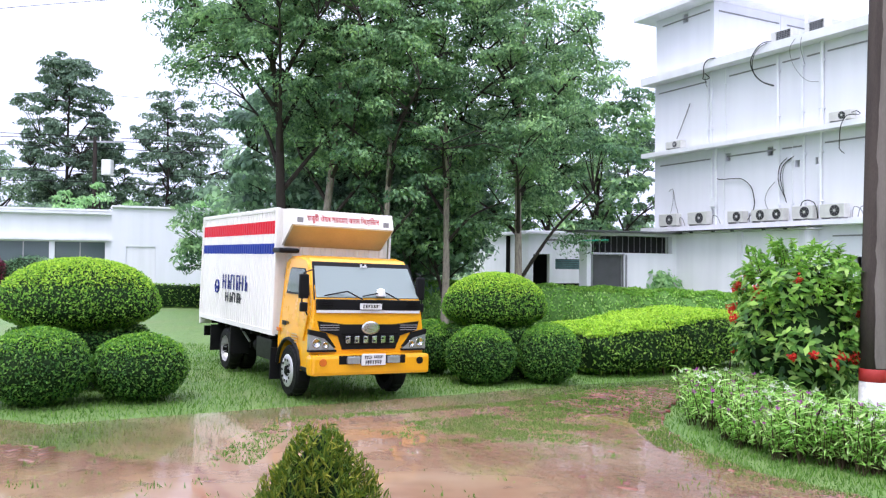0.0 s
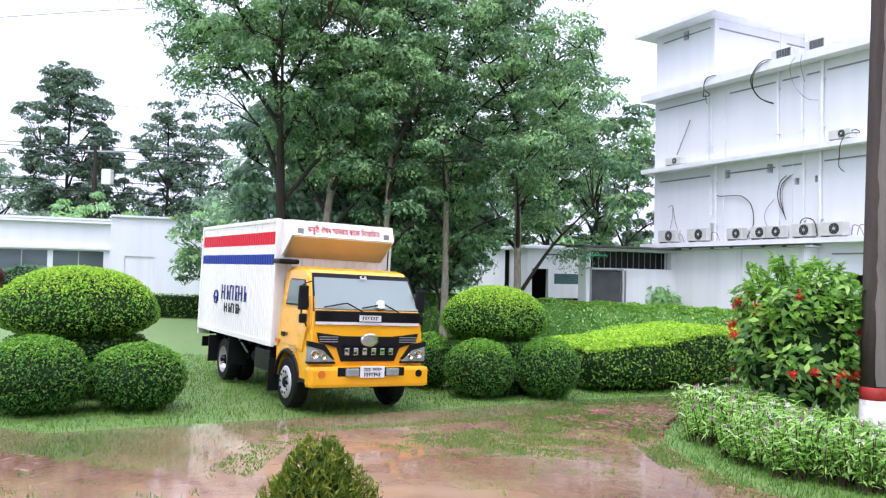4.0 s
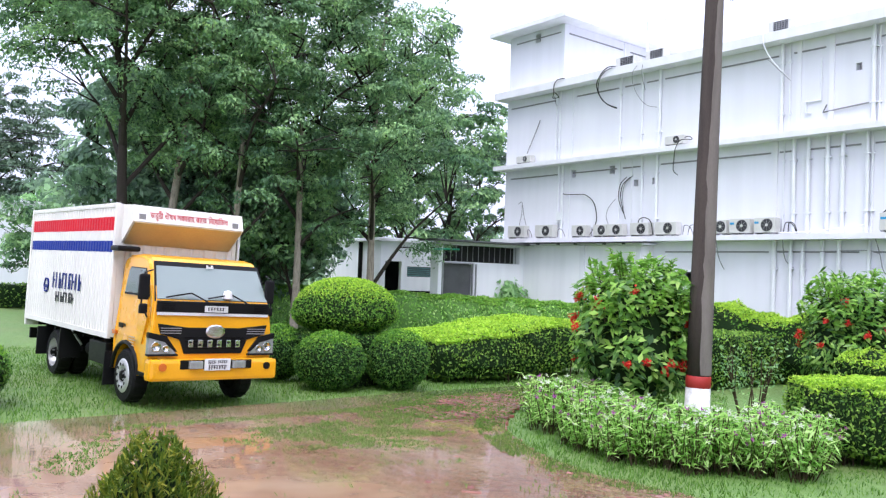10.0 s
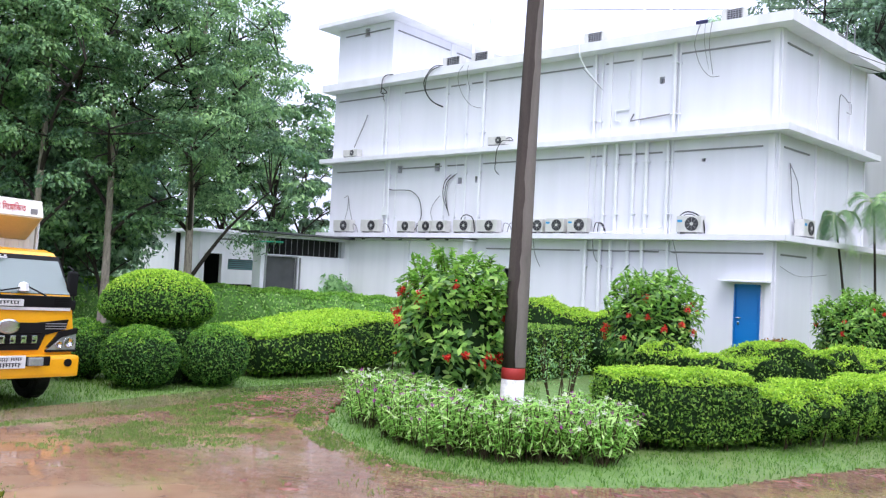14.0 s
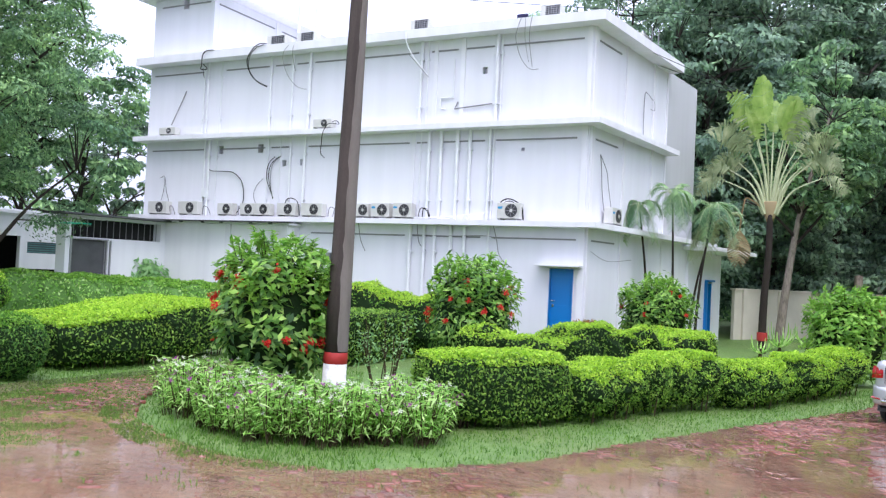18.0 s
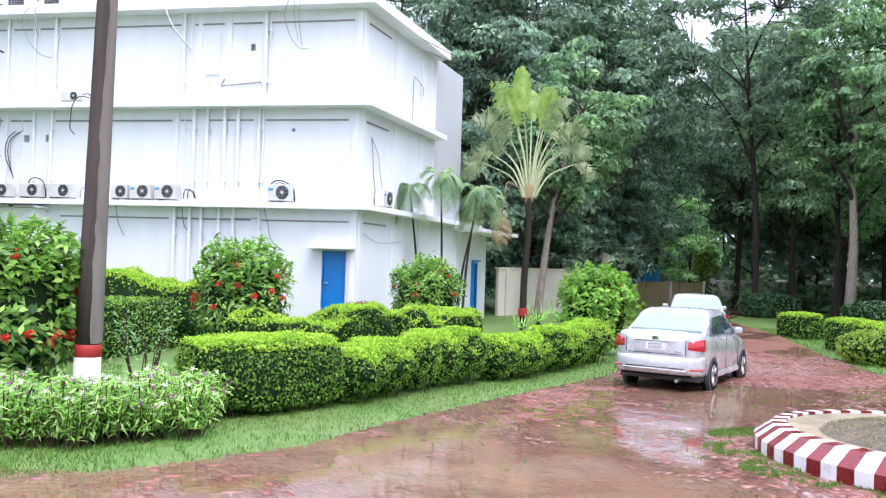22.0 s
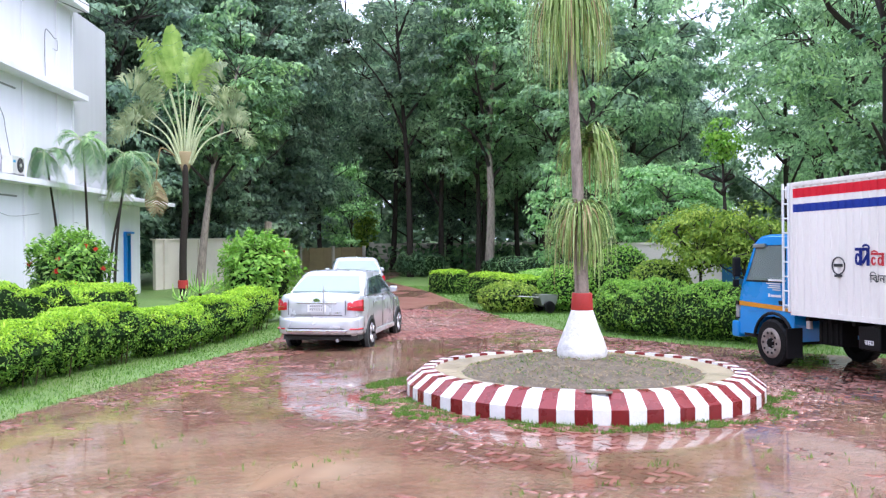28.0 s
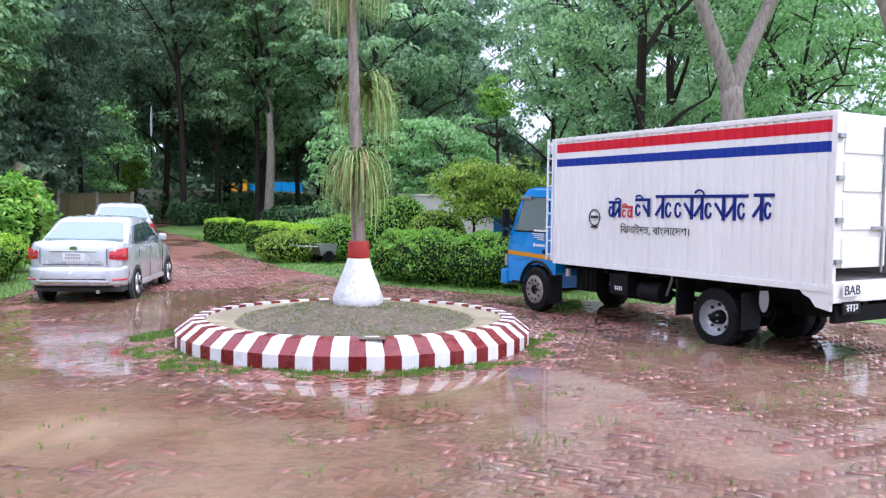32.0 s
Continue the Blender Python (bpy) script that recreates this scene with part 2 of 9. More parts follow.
LEAF_DRY = leaf_mat("dry tan leaf", (0.2, 0.14, 0.07), (0.34, 0.25, 0.13), (0.48, 0.38, 0.22), 0.6, 0.25)
LEAF_FAN = leaf_mat("fan palm blade", (0.14, 0.25, 0.06), (0.3, 0.43, 0.12), (0.48, 0.58, 0.22), 0.35, 0.42, True)
LEAF_FAN_OLD = leaf_mat("torn old palm blade", (0.11, 0.15, 0.07), (0.3, 0.36, 0.2), (0.55, 0.56, 0.36), 0.4, 0.42, True)
PETIOLE = mat("pale palm stalk", (0.5, 0.55, 0.32), 0.45, vary=0.25)
CONIFER = leaf_mat("cypress spray", (0.06, 0.13, 0.02), (0.17, 0.25, 0.03), (0.42, 0.43, 0.06), 0.5, 0.38)
BODY_PALE = mat("inner pale leaves", (0.15, 0.3, 0.08), 0.8, vary=0.5, scale=14, spec=0.1)
# near-black core colour stands in for the shade between leaves
BODY_SHADE = mat("shaded shrub interior", (0.014, 0.032, 0.01), 0.9, vary=0.5, scale=14, spec=0.1)
FLOWER_RED = leaf_mat("red flower", (0.5, 0.02, 0.02), (0.7, 0.04, 0.03), (0.8, 0.12, 0.06), 0.5, 0.25)
FLOWER_PINK = leaf_mat("pink purple flower", (0.3, 0.06, 0.3), (0.5, 0.14, 0.42), (0.65, 0.35, 0.5), 0.5, 0.25)
FLOWER_WHITE = leaf_mat("white flower", (0.62, 0.62, 0.55), (0.76, 0.76, 0.72), (0.85, 0.85, 0.82), 0.5, 0.25)
GRASS = leaf_mat("grass blade", (0.06, 0.145, 0.025), (0.12, 0.25, 0.045), (0.215, 0.36, 0.08), 0.5, 0.4)


# ---- mesh helpers ----
def finish(name, bm, material, smooth=False):
    bmesh.ops.recalc_face_normals(bm, faces=bm.faces)
    me = bpy.data.meshes.new(name)
    bm.to_mesh(me)
    bm.free()
    me.materials.append(material)
    if smooth:
        me.polygons.foreach_set("use_smooth", [True] * len(me.polygons))
    return me


def part(name, bm, material, parent=None, label="", smooth=False):
    me = bm if isinstance(bm, bpy.types.Mesh) else finish(name, bm, material, smooth)
    if isinstance(bm, bpy.types.Mesh) and not me.materials:
        me.materials.append(material)
    ob = new(name, me)
    ob.parent = parent
    if label:
        ob["label"] = label
    return ob


def thing(name, m, label, category, group="", kind=""):
    ob = new(name)
    ob.empty_display_size = 0.3
    ob.matrix_basis = m
    return tagged(ob, label, category, group, kind)


def structure(name, bm, material, label="", smooth=False):
    return tagged(part(name, bm, material, None, "", smooth), label, "", "", "structure")


def box(bm, c, s, turn=None, bevel=0.0):
    r = bmesh.ops.create_cube(bm, size=1)
    vs = r["verts"]
    bmesh.ops.scale(bm, vec=s, verts=vs)
    if bevel:
        es = list({e for v in vs for e in v.link_edges})
        r = bmesh.ops.bevel(bm, geom=es, offset=min(bevel, min(s) * 0.45), segments=2, affect="EDGES", profile=0.6)
        vs = list({v for f in r["faces"] for v in f.verts} | {v for v in vs if v.is_valid})
    if turn:
        bmesh.ops.rotate(bm, cent=(0, 0, 0), matrix=turn.to_3x3(), verts=vs)
    bmesh.ops.translate(bm, vec=c, verts=vs)
    return bm


def boxes(*rows, bevel=0.0):
    bm = bmesh.new()
    for c, s in rows:
        box(bm, c, s, None, bevel)
    return bm


def rod(bm, p0, p1, r0, r1=None, n=8, caps=True):
    p0, p1 = Vector(p0), Vector(p1)
    d = p1 - p0
    r = bmesh.ops.create_cone(bm, cap_ends=caps, segments=n, radius1=r0, radius2=r0 if r1 is None else r1, depth=d.length)
    m = Matrix.Translation((p0 + p1) / 2) @ d.to_track_quat("Z", "Y").to_matrix().to_4x4()
    bmesh.ops.transform(bm, matrix=m, verts=r["verts"])
    return bm


def tube(bm, pts, radii, n=6):
    pts = [Vector(p) for p in pts]
    if not isinstance(radii, (list, tuple)):
        radii = [radii] * len(pts)
    rings, side = [], None
    for i, p in enumerate(pts):
        d = (pts[min(i + 1, len(pts) - 1)] - pts[max(i - 1, 0)]).normalized()
        if side is None:
            side = d.orthogonal().normalized()
        side = (side - d * side.dot(d)).normalized()
        other = d.cross(side)
        rings.append([bm.verts.new(p + radii[i] * (math.cos(a) * side + math.sin(a) * other)) for a in (2 * math.pi * k / n for k in range(n))])
    for a, b in zip(rings, rings[1:]):
        for k in range(n):
            bm.faces.new((a[k], a[(k + 1) % n], b[(k + 1) % n], b[k]))
    bm.faces.new(rings[0][::-1])
    bm.faces.new(rings[-1])
    return bm


def lathe(bm, profile, n=24, m=None, ends=(True, True)):
    """profile: (radius, height) round the z axis; ends: close the first and last ring."""
    rings = []
    for r, z in profile:
        ring = []
        for k in range(n):
            a = 2 * math.pi * k / n
            v = Vector((r * math.cos(a), r * math.sin(a), z))
            ring.append(bm.verts.new(m @ v if m else v))
        rings.append(ring)
    for a, b in zip(rings, rings[1:]):
        for k in range(n):
            bm.faces.new((a[k], a[(k + 1) % n], b[(k + 1) % n], b[k]))
    if ends[0]:
        bm.faces.new(rings[0][::-1])
    if ends[1]:
        bm.faces.new(rings[-1])
    return bm


def extrude(bm, pts, axis, a, b):
    """A closed outline, given in the two other axes, drawn out along one axis from a to b."""
    def at(p, q, w):
        return {"x": (w, p, q), "y": (p, w, q), "z": (p, q, w)}[axis]
    lo, hi = ([bm.verts.new(at(p, q, w)) for p, q in pts] for w in (a, b))
    k = len(pts)
    bm.faces.new(lo)
    bm.faces.new(hi[::-1])
    for i in range(k):
        bm.faces.new((lo[i], hi[i], hi[(i + 1) % k], lo[(i + 1) % k]))
    return bm


def quads(name, v, material):
    """One mesh of loose four-cornered leaves, v: (n, 4, 3)."""
    n = len(v)
    me = bpy.data.meshes.new(name)
    me.vertices.add(4 * n)
    me.vertices.foreach_set("co", np.ascontiguousarray(v, np.float32).ravel())
    me.loops.add(4 * n)
    me.loops.foreach_set("vertex_index", np.arange(4 * n, dtype=np.int32))
    me.polygons.add(n)
    me.polygons.foreach_set("loop_start", np.arange(0, 4 * n, 4, dtype=np.int32))
    me.update(calc_edges=True)
    me.materials.append(material)
    return me


def unit(v):
    return v / np.maximum(np.linalg.norm(v, axis=-1, keepdims=True), 1e-9)


def leaf_quads(rng, p, normal, length, width, tilt=0.6, along=None):
    """Leaves at p, lying across normal by a chance tilt; along: the way in which they point."""
    n = len(p)
    nn = unit(normal + tilt * rng.normal(size=(n, 3)))
    a = rng.normal(size=(n, 3)) if along is None else along + 0.35 * rng.normal(size=(n, 3))
    a = unit(a - nn * (a * nn).sum(1, keepdims=True))
    b = np.cross(nn, a)
    ln = length * rng.uniform(0.65, 1.3, (n, 1))
    wd = width * rng.uniform(0.7, 1.25, (n, 1))
    sag = -0.12 * ln * nn
    return np.stack([p - a * ln * 0.5, p - b * wd * 0.5 + a * ln * 0.05, p + a * ln * 0.5 + sag, p + b * wd * 0.5 + a * ln * 0.05], 1)


def on_surface(rng, bm, count, keep=None):
    """Points and normals spread evenly over a mesh."""
    bmesh.ops.triangulate(bm, faces=bm.faces[:])
    bm.normal_update()
    t = np.array([[v.co[:] for v in f.verts] for f in bm.faces])
    nn = np.array([f.normal[:] for f in bm.faces])
    area = np.linalg.norm(np.cross(t[:, 1] - t[:, 0], t[:, 2] - t[:, 0]), axis=1)
    if keep is not None:
        area = area * keep(t.mean(1), nn)
    pick = rng.choice(len(t), count, p=area / area.sum())
    u, w = rng.random((2, count, 1))
    u, w = np.where(u + w > 1, 1 - u, u), np.where(u + w > 1, 1 - w, w)
    t = t[pick]
    return t[:, 0] + u * (t[:, 1] - t[:, 0]) + w * (t[:, 2] - t[:, 0]), nn[pick]


def roughen(bm, amount, size, seed=0):
    bm.normal_update()
    for v in bm.verts:
        q = v.co / size + Vector((seed * 7.3, seed * 3.1, 0))
        v.co += v.normal * amount * (noise.noise(q) + 0.5 * noise.noise(q * 2.3))
    return bm


def spline(pts, k=6):
    """A smooth line through points."""
    out, p = [], [Vector(q) for q in pts]
    for i in range(len(p) - 1):
        a, b, c, d = p[max(i - 1, 0)], p[i], p[i + 1], p[min(i + 2, len(p) - 1)]
        for j in range(k):
            t = j / k
            out.append(0.5 * ((2 * b) + (c - a) * t + (2 * a - 5 * b + 4 * c - d) * t * t + (3 * b - a - 3 * c + d) * t ** 3))
    return out + [p[-1]]


# ---- ground, driveway, puddles ----
ROAD = [(-14, 9.6), (-7, 9.0), (-4.7, 8.6), (-3.6, 8.3), (-2.4, 8.0), (-2.3, 9.6), (-2.0, 10.6), (-0.6, 11.5), (1.0, 12.5), (2.4, 14.1), (4.2, 15.3), (7.5, 17.6),
        (8.4, 16.6), (5.6, 15.2), (4.3, 14.4), (3.4, 12.4), (3.0, 11.2), (2.95, 9.7), (3.3, 8.5), (4.1, 7.5), (5.3, 7.3), (6.5, 7.2), (8.8, 7.7), (12.3, 8.2), (17.1, 8.7),
        (20, 9.7), (28, 13.3), (36, 17.3), (47, 22.2), (54, 22.5), (55, 17.5), (42, 15.2), (34.2, 10.3), (26.6, 6.5), (23.2, 4.6), (21.6, 3.4), (20.2, 2.4), (18.9, 0.9), (17.6, -1.4), (16.6, -4),
        (14.6, -6.8), (11, -9.5), (4, -12), (-2, -6), (-3, 0), (-14, 3)]


def inside(x, y, poly):
    x, y = np.asarray(x, float), np.asarray(y, float)
    hit = np.zeros(x.shape, bool)
    for (ax, ay), (bx, by) in zip(poly, poly[1:] + poly[:1]):
        if ay != by:
            hit ^= ((ay > y) != (by > y)) & (x < (bx - ax) * (y - ay) / (by - ay) + ax)
    return hit


def ground_mat():
    m, n, l, bs = nodes_of("wet lawn")
    a, b, c = noise_node(n, l, 0.45, 6), noise_node(n, l, 5, 6), noise_node(n, l, 60, 3)
    col = ramp(n, l, b, [(0.3, (0.065, 0.15, 0.03)), (0.5, (0.11, 0.22, 0.048)), (0.7, (0.17, 0.285, 0.075))])
    col = mixed(n, l, scaled(n, l, a, -0.2, 0.38), col, (0.24, 0.19, 0.1))
    col = mixed(n, l, 0.35, col, ramp(n, l, c, [(0.35, (0.08, 0.15, 0.03)), (0.7, (0.26, 0.4, 0.1))]))
    l.new(col, bs.inputs["Base Color"])
    bs.inputs["Roughness"].default_value = 0.6
    bump(n, l, bs, c, 0.7, 0.03)
    return m


def brick_mat(name, rand):
    m, n, l, bs = nodes_of(name)
    src = n.new("ShaderNodeObjectInfo").outputs["Random"] if rand == "object" else n.new("ShaderNodeNewGeometry").outputs["Random Per Island"]
    col = ramp(n, l, src, [(0, (0.13, 0.037, 0.03)), (0.4, (0.23, 0.067, 0.05)), (0.75, (0.32, 0.1, 0.073)), (1, (0.38, 0.18, 0.14))])
    film, fine = noise_node(n, l, 0.5, 6), noise_node(n, l, 35, 4)
    col = mixed(n, l, scaled(n, l, film, -0.2, 0.55), col, (0.3, 0.187, 0.138))
    col = mixed(n, l, scaled(n, l, fine, 0, 0.3), col, (0.12, 0.05, 0.04))
    l.new(col, bs.inputs["Base Color"])
    l.new(scaled(n, l, film, 0.5, 0.16), bs.inputs["Roughness"])
    bs.inputs["Coat Weight"].default_value, bs.inputs["Coat Roughness"].default_value = 0.5, 0.05
    bs.inputs["Specular IOR Level"].default_value = 0.35
    bump(n, l, bs, fine, 0.25, 0.008)
    return m


def water_mat():
    m, n, l, bs = nodes_of("muddy rain water")
    a, b = noise_node(n, l, 0.6, 4), noise_node(n, l, 7, 3)
    col = ramp(n, l, a, [(0.3, (0.3, 0.165, 0.1)), (0.5, (0.385, 0.245, 0.155)), (0.72, (0.45, 0.33, 0.23))])
    n.remove(bs)
    silt, clear, murk, gloss, film, edge = (n.new("ShaderNode" + k) for k in ("BsdfDiffuse", "BsdfTransparent", "MixShader", "BsdfGlossy", "MixShader", "Fresnel"))
    l.new(col, silt.inputs["Color"])
    # the deeper the water, the more mud hides the bricks
    deep, turbid = n.new("ShaderNodeAttribute"), n.new("ShaderNodeMapRange")
    deep.attribute_name = "depth"
    turbid.inputs["From Min"].default_value, turbid.inputs["From Max"].default_value = 0.0, 0.018
    turbid.inputs["To Min"].default_value, turbid.inputs["To Max"].default_value = 0.08, 0.8
    l.new(deep.outputs["Fac"], turbid.inputs["Value"])
    l.new(turbid.outputs["Result"], murk.inputs["Fac"])
    l.new(clear.outputs[0], murk.inputs[1])
    l.new(silt.outputs[0], murk.inputs[2])
    wave = n.new("ShaderNodeBump")
    wave.inputs["Strength"].default_value, wave.inputs["Distance"].default_value = 0.05, 0.02
    l.new(b, wave.inputs["Height"])
    for k in (gloss, edge):
        l.new(wave.outputs[0], k.inputs["Normal"])
    gloss.inputs["Roughness"].default_value = 0.05
    edge.inputs["IOR"].default_value = 1.36
    l.new(edge.outputs[0], film.inputs["Fac"])
    l.new(murk.outputs[0], film.inputs[1])
    l.new(gloss.outputs[0], film.inputs[2])
    l.new(film.outputs[0], n["Material Output"].inputs["Surface"])
    return m


LAWN, BRICK, BRICKS, WATER = ground_mat(), brick_mat("wet red paver", "object"), brick_mat("wet red pavers", "island"), water_mat()


def build_ground():
    line = [math.copysign(abs(u) ** 2.2, u) * 420 for u in np.linspace(-1, 1, 121)]
    bm = bmesh.new()
    vs = [[bm.verts.new((x + 8, y + 8, gz(x + 8, y + 8) + 0.02 * noise.noise((x * 0.7, y * 0.7, 0)) - 0.02)) for x in line] for y in line]
    for a, b in zip(vs, vs[1:]):
        for k in range(len(line) - 1):
            bm.faces.new((a[k], a[k + 1], b[k + 1], b[k]))
    tagged(part("ground", bm, LAWN, None, "", True), "wet short green lawn with worn muddy patches", "lawn", "", "structure")


def sheet(poly, step, height, box_=(-14, 56, -12, 23)):
    """The outline laid on the slope, cut into small cells."""
    bm = bmesh.new()
    bm.faces.new([bm.verts.new((x, y, 0)) for x, y in poly])
    bmesh.ops.triangulate(bm, faces=bm.faces[:])
    for axis, lo, hi in ((0, box_[0], box_[1]), (1, box_[2], box_[3])):
        no = Vector((1, 0, 0)) if axis == 0 else Vector((0, 1, 0))
        for w in np.arange(lo, hi, step):
            bmesh.ops.bisect_plane(bm, geom=bm.verts[:] + bm.edges[:] + bm.faces[:], plane_co=no * float(w) + Vector((0.013, 0.017, 0)), plane_no=no)
    for v in bm.verts:
        v.co.z = height(v.co.x, v.co.y)
    return bm


def depth_of_water(x, y):
    """How far the rain water stands over the bricks."""
    n = 0.8 * noise.noise((x * 0.33 + 4.2, y * 0.33, 1.7)) + 0.5 * noise.noise((x * 1.1, y * 1.1, 5)) + 0.45 * noise.noise((x * 2.6, y * 4.4, 2))
    wet = 0.12 - 0.14 / (1 + math.exp(-(x - 5.0) * 1.5)) + 0.4 * math.exp(-((x - 0.6) ** 2 / 8 + (y - 10.3) ** 2 / 2.5))
    wet += 0.75 * math.exp(-((x - 0.2) ** 2 / 9 + (y - 8.2) ** 2 / 6))
    wet += 0.7 * math.exp(-((x + 4.5) ** 2 / 8 + (y - 6.5) ** 2 / 3))
    wet += 0.5 * math.exp(-((x - 8) ** 2 / 8 + (y - 6.5) ** 2 / 2.0)) + 0.34 * math.exp(-((x - 9) ** 2 / 9 + (y + 4) ** 2 / 6))
    wet += 0.35 * math.exp(-((x - 17) ** 2 / 14 + (y - 2.5) ** 2 / 4)) - 0.5 * math.exp(-((x - 3.6) ** 2 / 1.5 + (y - 13.6) ** 2 / 3))
    wet += 0.65 * math.exp(-((x - 2.8) ** 2 / 9 + (y - 5.4) ** 2 / 5)) + 0.3 * math.exp(-((math.hypot(x, y) - 6.3) / 1.7) ** 2) + 0.12 * (x > 6)
    wet += 0.45 * math.exp(-((x + 1.5) ** 2 / 14 + (y - 9.6) ** 2 / 5))
    wet -= 0.35 * math.exp(-((x - 24) ** 2 / 60 + (y - 9) ** 2 / 6))
    d, r = math.hypot(x - 11.8, y - 1.265), math.hypot(x, y)
    if x > 2:
        wet += 0.1 * math.exp(-((r - 6.5) / 3.2) ** 2) * min(1, (x - 2) / 2) + 0.1 * math.exp(-((x - 8) ** 2 + (y + 3.5) ** 2) / 9)
    wet -= 0.6 * math.exp(-((d - 2.7) / 0.35) ** 2) + 0.4 / (1 + math.exp(-(math.hypot(x, y) - 19.5) * 1.5))
    return 0.014 * (n + wet)


def build_road():
    road = structure("road", sheet(ROAD, 0.5, lambda x, y: gz(x, y) + 0.03 - depth_of_water(x, y) - (0.012 if math.hypot(x, y) < 27 else 0.003)), MUD, "red-brown muddy driveway bed under brick pavers")
    wide = [(-14, 11.5), (-7, 10.4), (-4.7, 9.6), (-3, 10.8), (-1.6, 11.8), (0.6, 13.4), (2.4, 14.8), (7.5, 17.8)] + ROAD[12:]
    water = sheet(wide, 0.17, lambda x, y: gz(x, y) + 0.03 + 2 * min(0, depth_of_water(x, y) + 0.006), (-10, 40, -10, 18))
    pool = part("water", water, WATER, None, "", True)
    if pool.data.polygons[0].normal.z < 0:
        pool.data.flip_normals()
    pool.data.attributes.new("depth", "FLOAT", "POINT").data.foreach_set("value", [depth_of_water(v.co.x, v.co.y) for v in pool.data.vertices])
    tagged(pool, "shallow muddy rain puddles lying on the driveway", "puddle", "", "structure")
    return road


def paver_field(road):
    """Pavers in zigzag courses across the driveway."""
    rng = np.random.default_rng(11)
    L, W = 0.2, 0.078
    ang = radians(24)
    ca, sa = math.cos(ang), math.sin(ang)
    i, j = np.meshgrid(np.arange(-170, 300), np.arange(-170, 300))
    i, j = i.ravel(), j.ravel()
    # zigzag: odd courses lean one way, even courses the other
    lean = np.where(i % 2 == 0, 1, -1) * radians(45)
    lx, ly = i * L * 0.72, j * W * 1.42 + (i % 2) * W * 0.3
    x, y = 9 + ca * lx - sa * ly, 3 + sa * lx + ca * ly
    r, az = np.hypot(x, y), np.degrees(np.arctan2(x, y))
    ok = inside(x, y, ROAD) & (r < 27) & (r > 4.5) & (az > -34) & (az < 125) & (np.hypot(x - 11.8, y - 1.265) > 2.45)
    x, y, lean = x[ok], y[ok], lean[ok] + ang + rng.normal(size=ok.sum()) * 0.07
    sunk = np.array([noise.noise((a * 0.9, b * 0.9, 7)) + 0.6 * noise.noise((a * 2.3, b * 2.3, 1)) for a, b in zip(x, y)])
    z = gz_many(x, y) + 0.03 - np.array([depth_of_water(a, b) for a, b in zip(x, y)]) + rng.normal(size=len(x)) * 0.0035 + 0.005 * sunk
    hx, hy = L / 2 - 0.003, W / 2 - 0.003
    base = np.array([(-hx, -hy, -0.04), (hx, -hy, -0.04), (hx, hy, -0.04), (-hx, hy, -0.04), (-hx + 0.003, -hy + 0.003, 0), (hx - 0.003, -hy + 0.003, 0), (hx - 0.003, hy - 0.003, 0), (-hx + 0.003, hy - 0.003, 0)])
    faces = np.array([(4, 5, 6, 7), (0, 1, 5, 4), (1, 2, 6, 5), (2, 3, 7, 6), (3, 0, 4, 7)])
    near = np.hypot(x - 8.6, y - 1.0) < 0.0
    order = np.argsort(np.hypot(x - 8.3, y - 0.6))
    near[order[:290]] = True
    tilt = rng.normal(size=(len(x), 2)) * 0.022 + np.array([-0.0275, -0.008])
    cc, ss = np.cos(lean), np.sin(lean)
    far = np.where(~near)[0]
    v = np.repeat(base[None], len(far), 0)
    px = v[..., 0] * cc[far, None] - v[..., 1] * ss[far, None]
    py = v[..., 0] * ss[far, None] + v[..., 1] * cc[far, None]
    pz = v[..., 2] + px * tilt[far, :1] + py * tilt[far, 1:] + z[far, None]
    pts = np.stack([px + x[far, None], py + y[far, None], pz], -1).reshape(-1, 3)
    idx = (faces[None] + 8 * np.arange(len(far))[:, None, None]).reshape(-1, 4)
    me = bpy.data.meshes.new("pavers")
    me.vertices.add(len(pts))
    me.vertices.foreach_set("co", pts.astype(np.float32).ravel())
    me.loops.add(idx.size)
    me.loops.foreach_set("vertex_index", idx.astype(np.int32).ravel())
    me.polygons.add(len(idx))
    me.polygons.foreach_set("loop_start", np.arange(0, idx.size, 4, dtype=np.int32))
    me.update(calc_edges=True)
    me.materials.append(BRICKS)
    tagged(part("paving", me, BRICKS, road), "", "", "", "stuff")
    one = bpy.data.meshes.new("paver")
    one.from_pydata(base.tolist(), [], faces.tolist())
    one.materials.append(BRICK)
    for k in np.where(near)[0]:
        ob = part("paver", one, BRICK, road)
        ob.matrix_basis = Matrix.Translation((x[k], y[k], z[k])) @ Euler((tilt[k, 1], -tilt[k, 0], lean[k])).to_matrix().to_4x4()


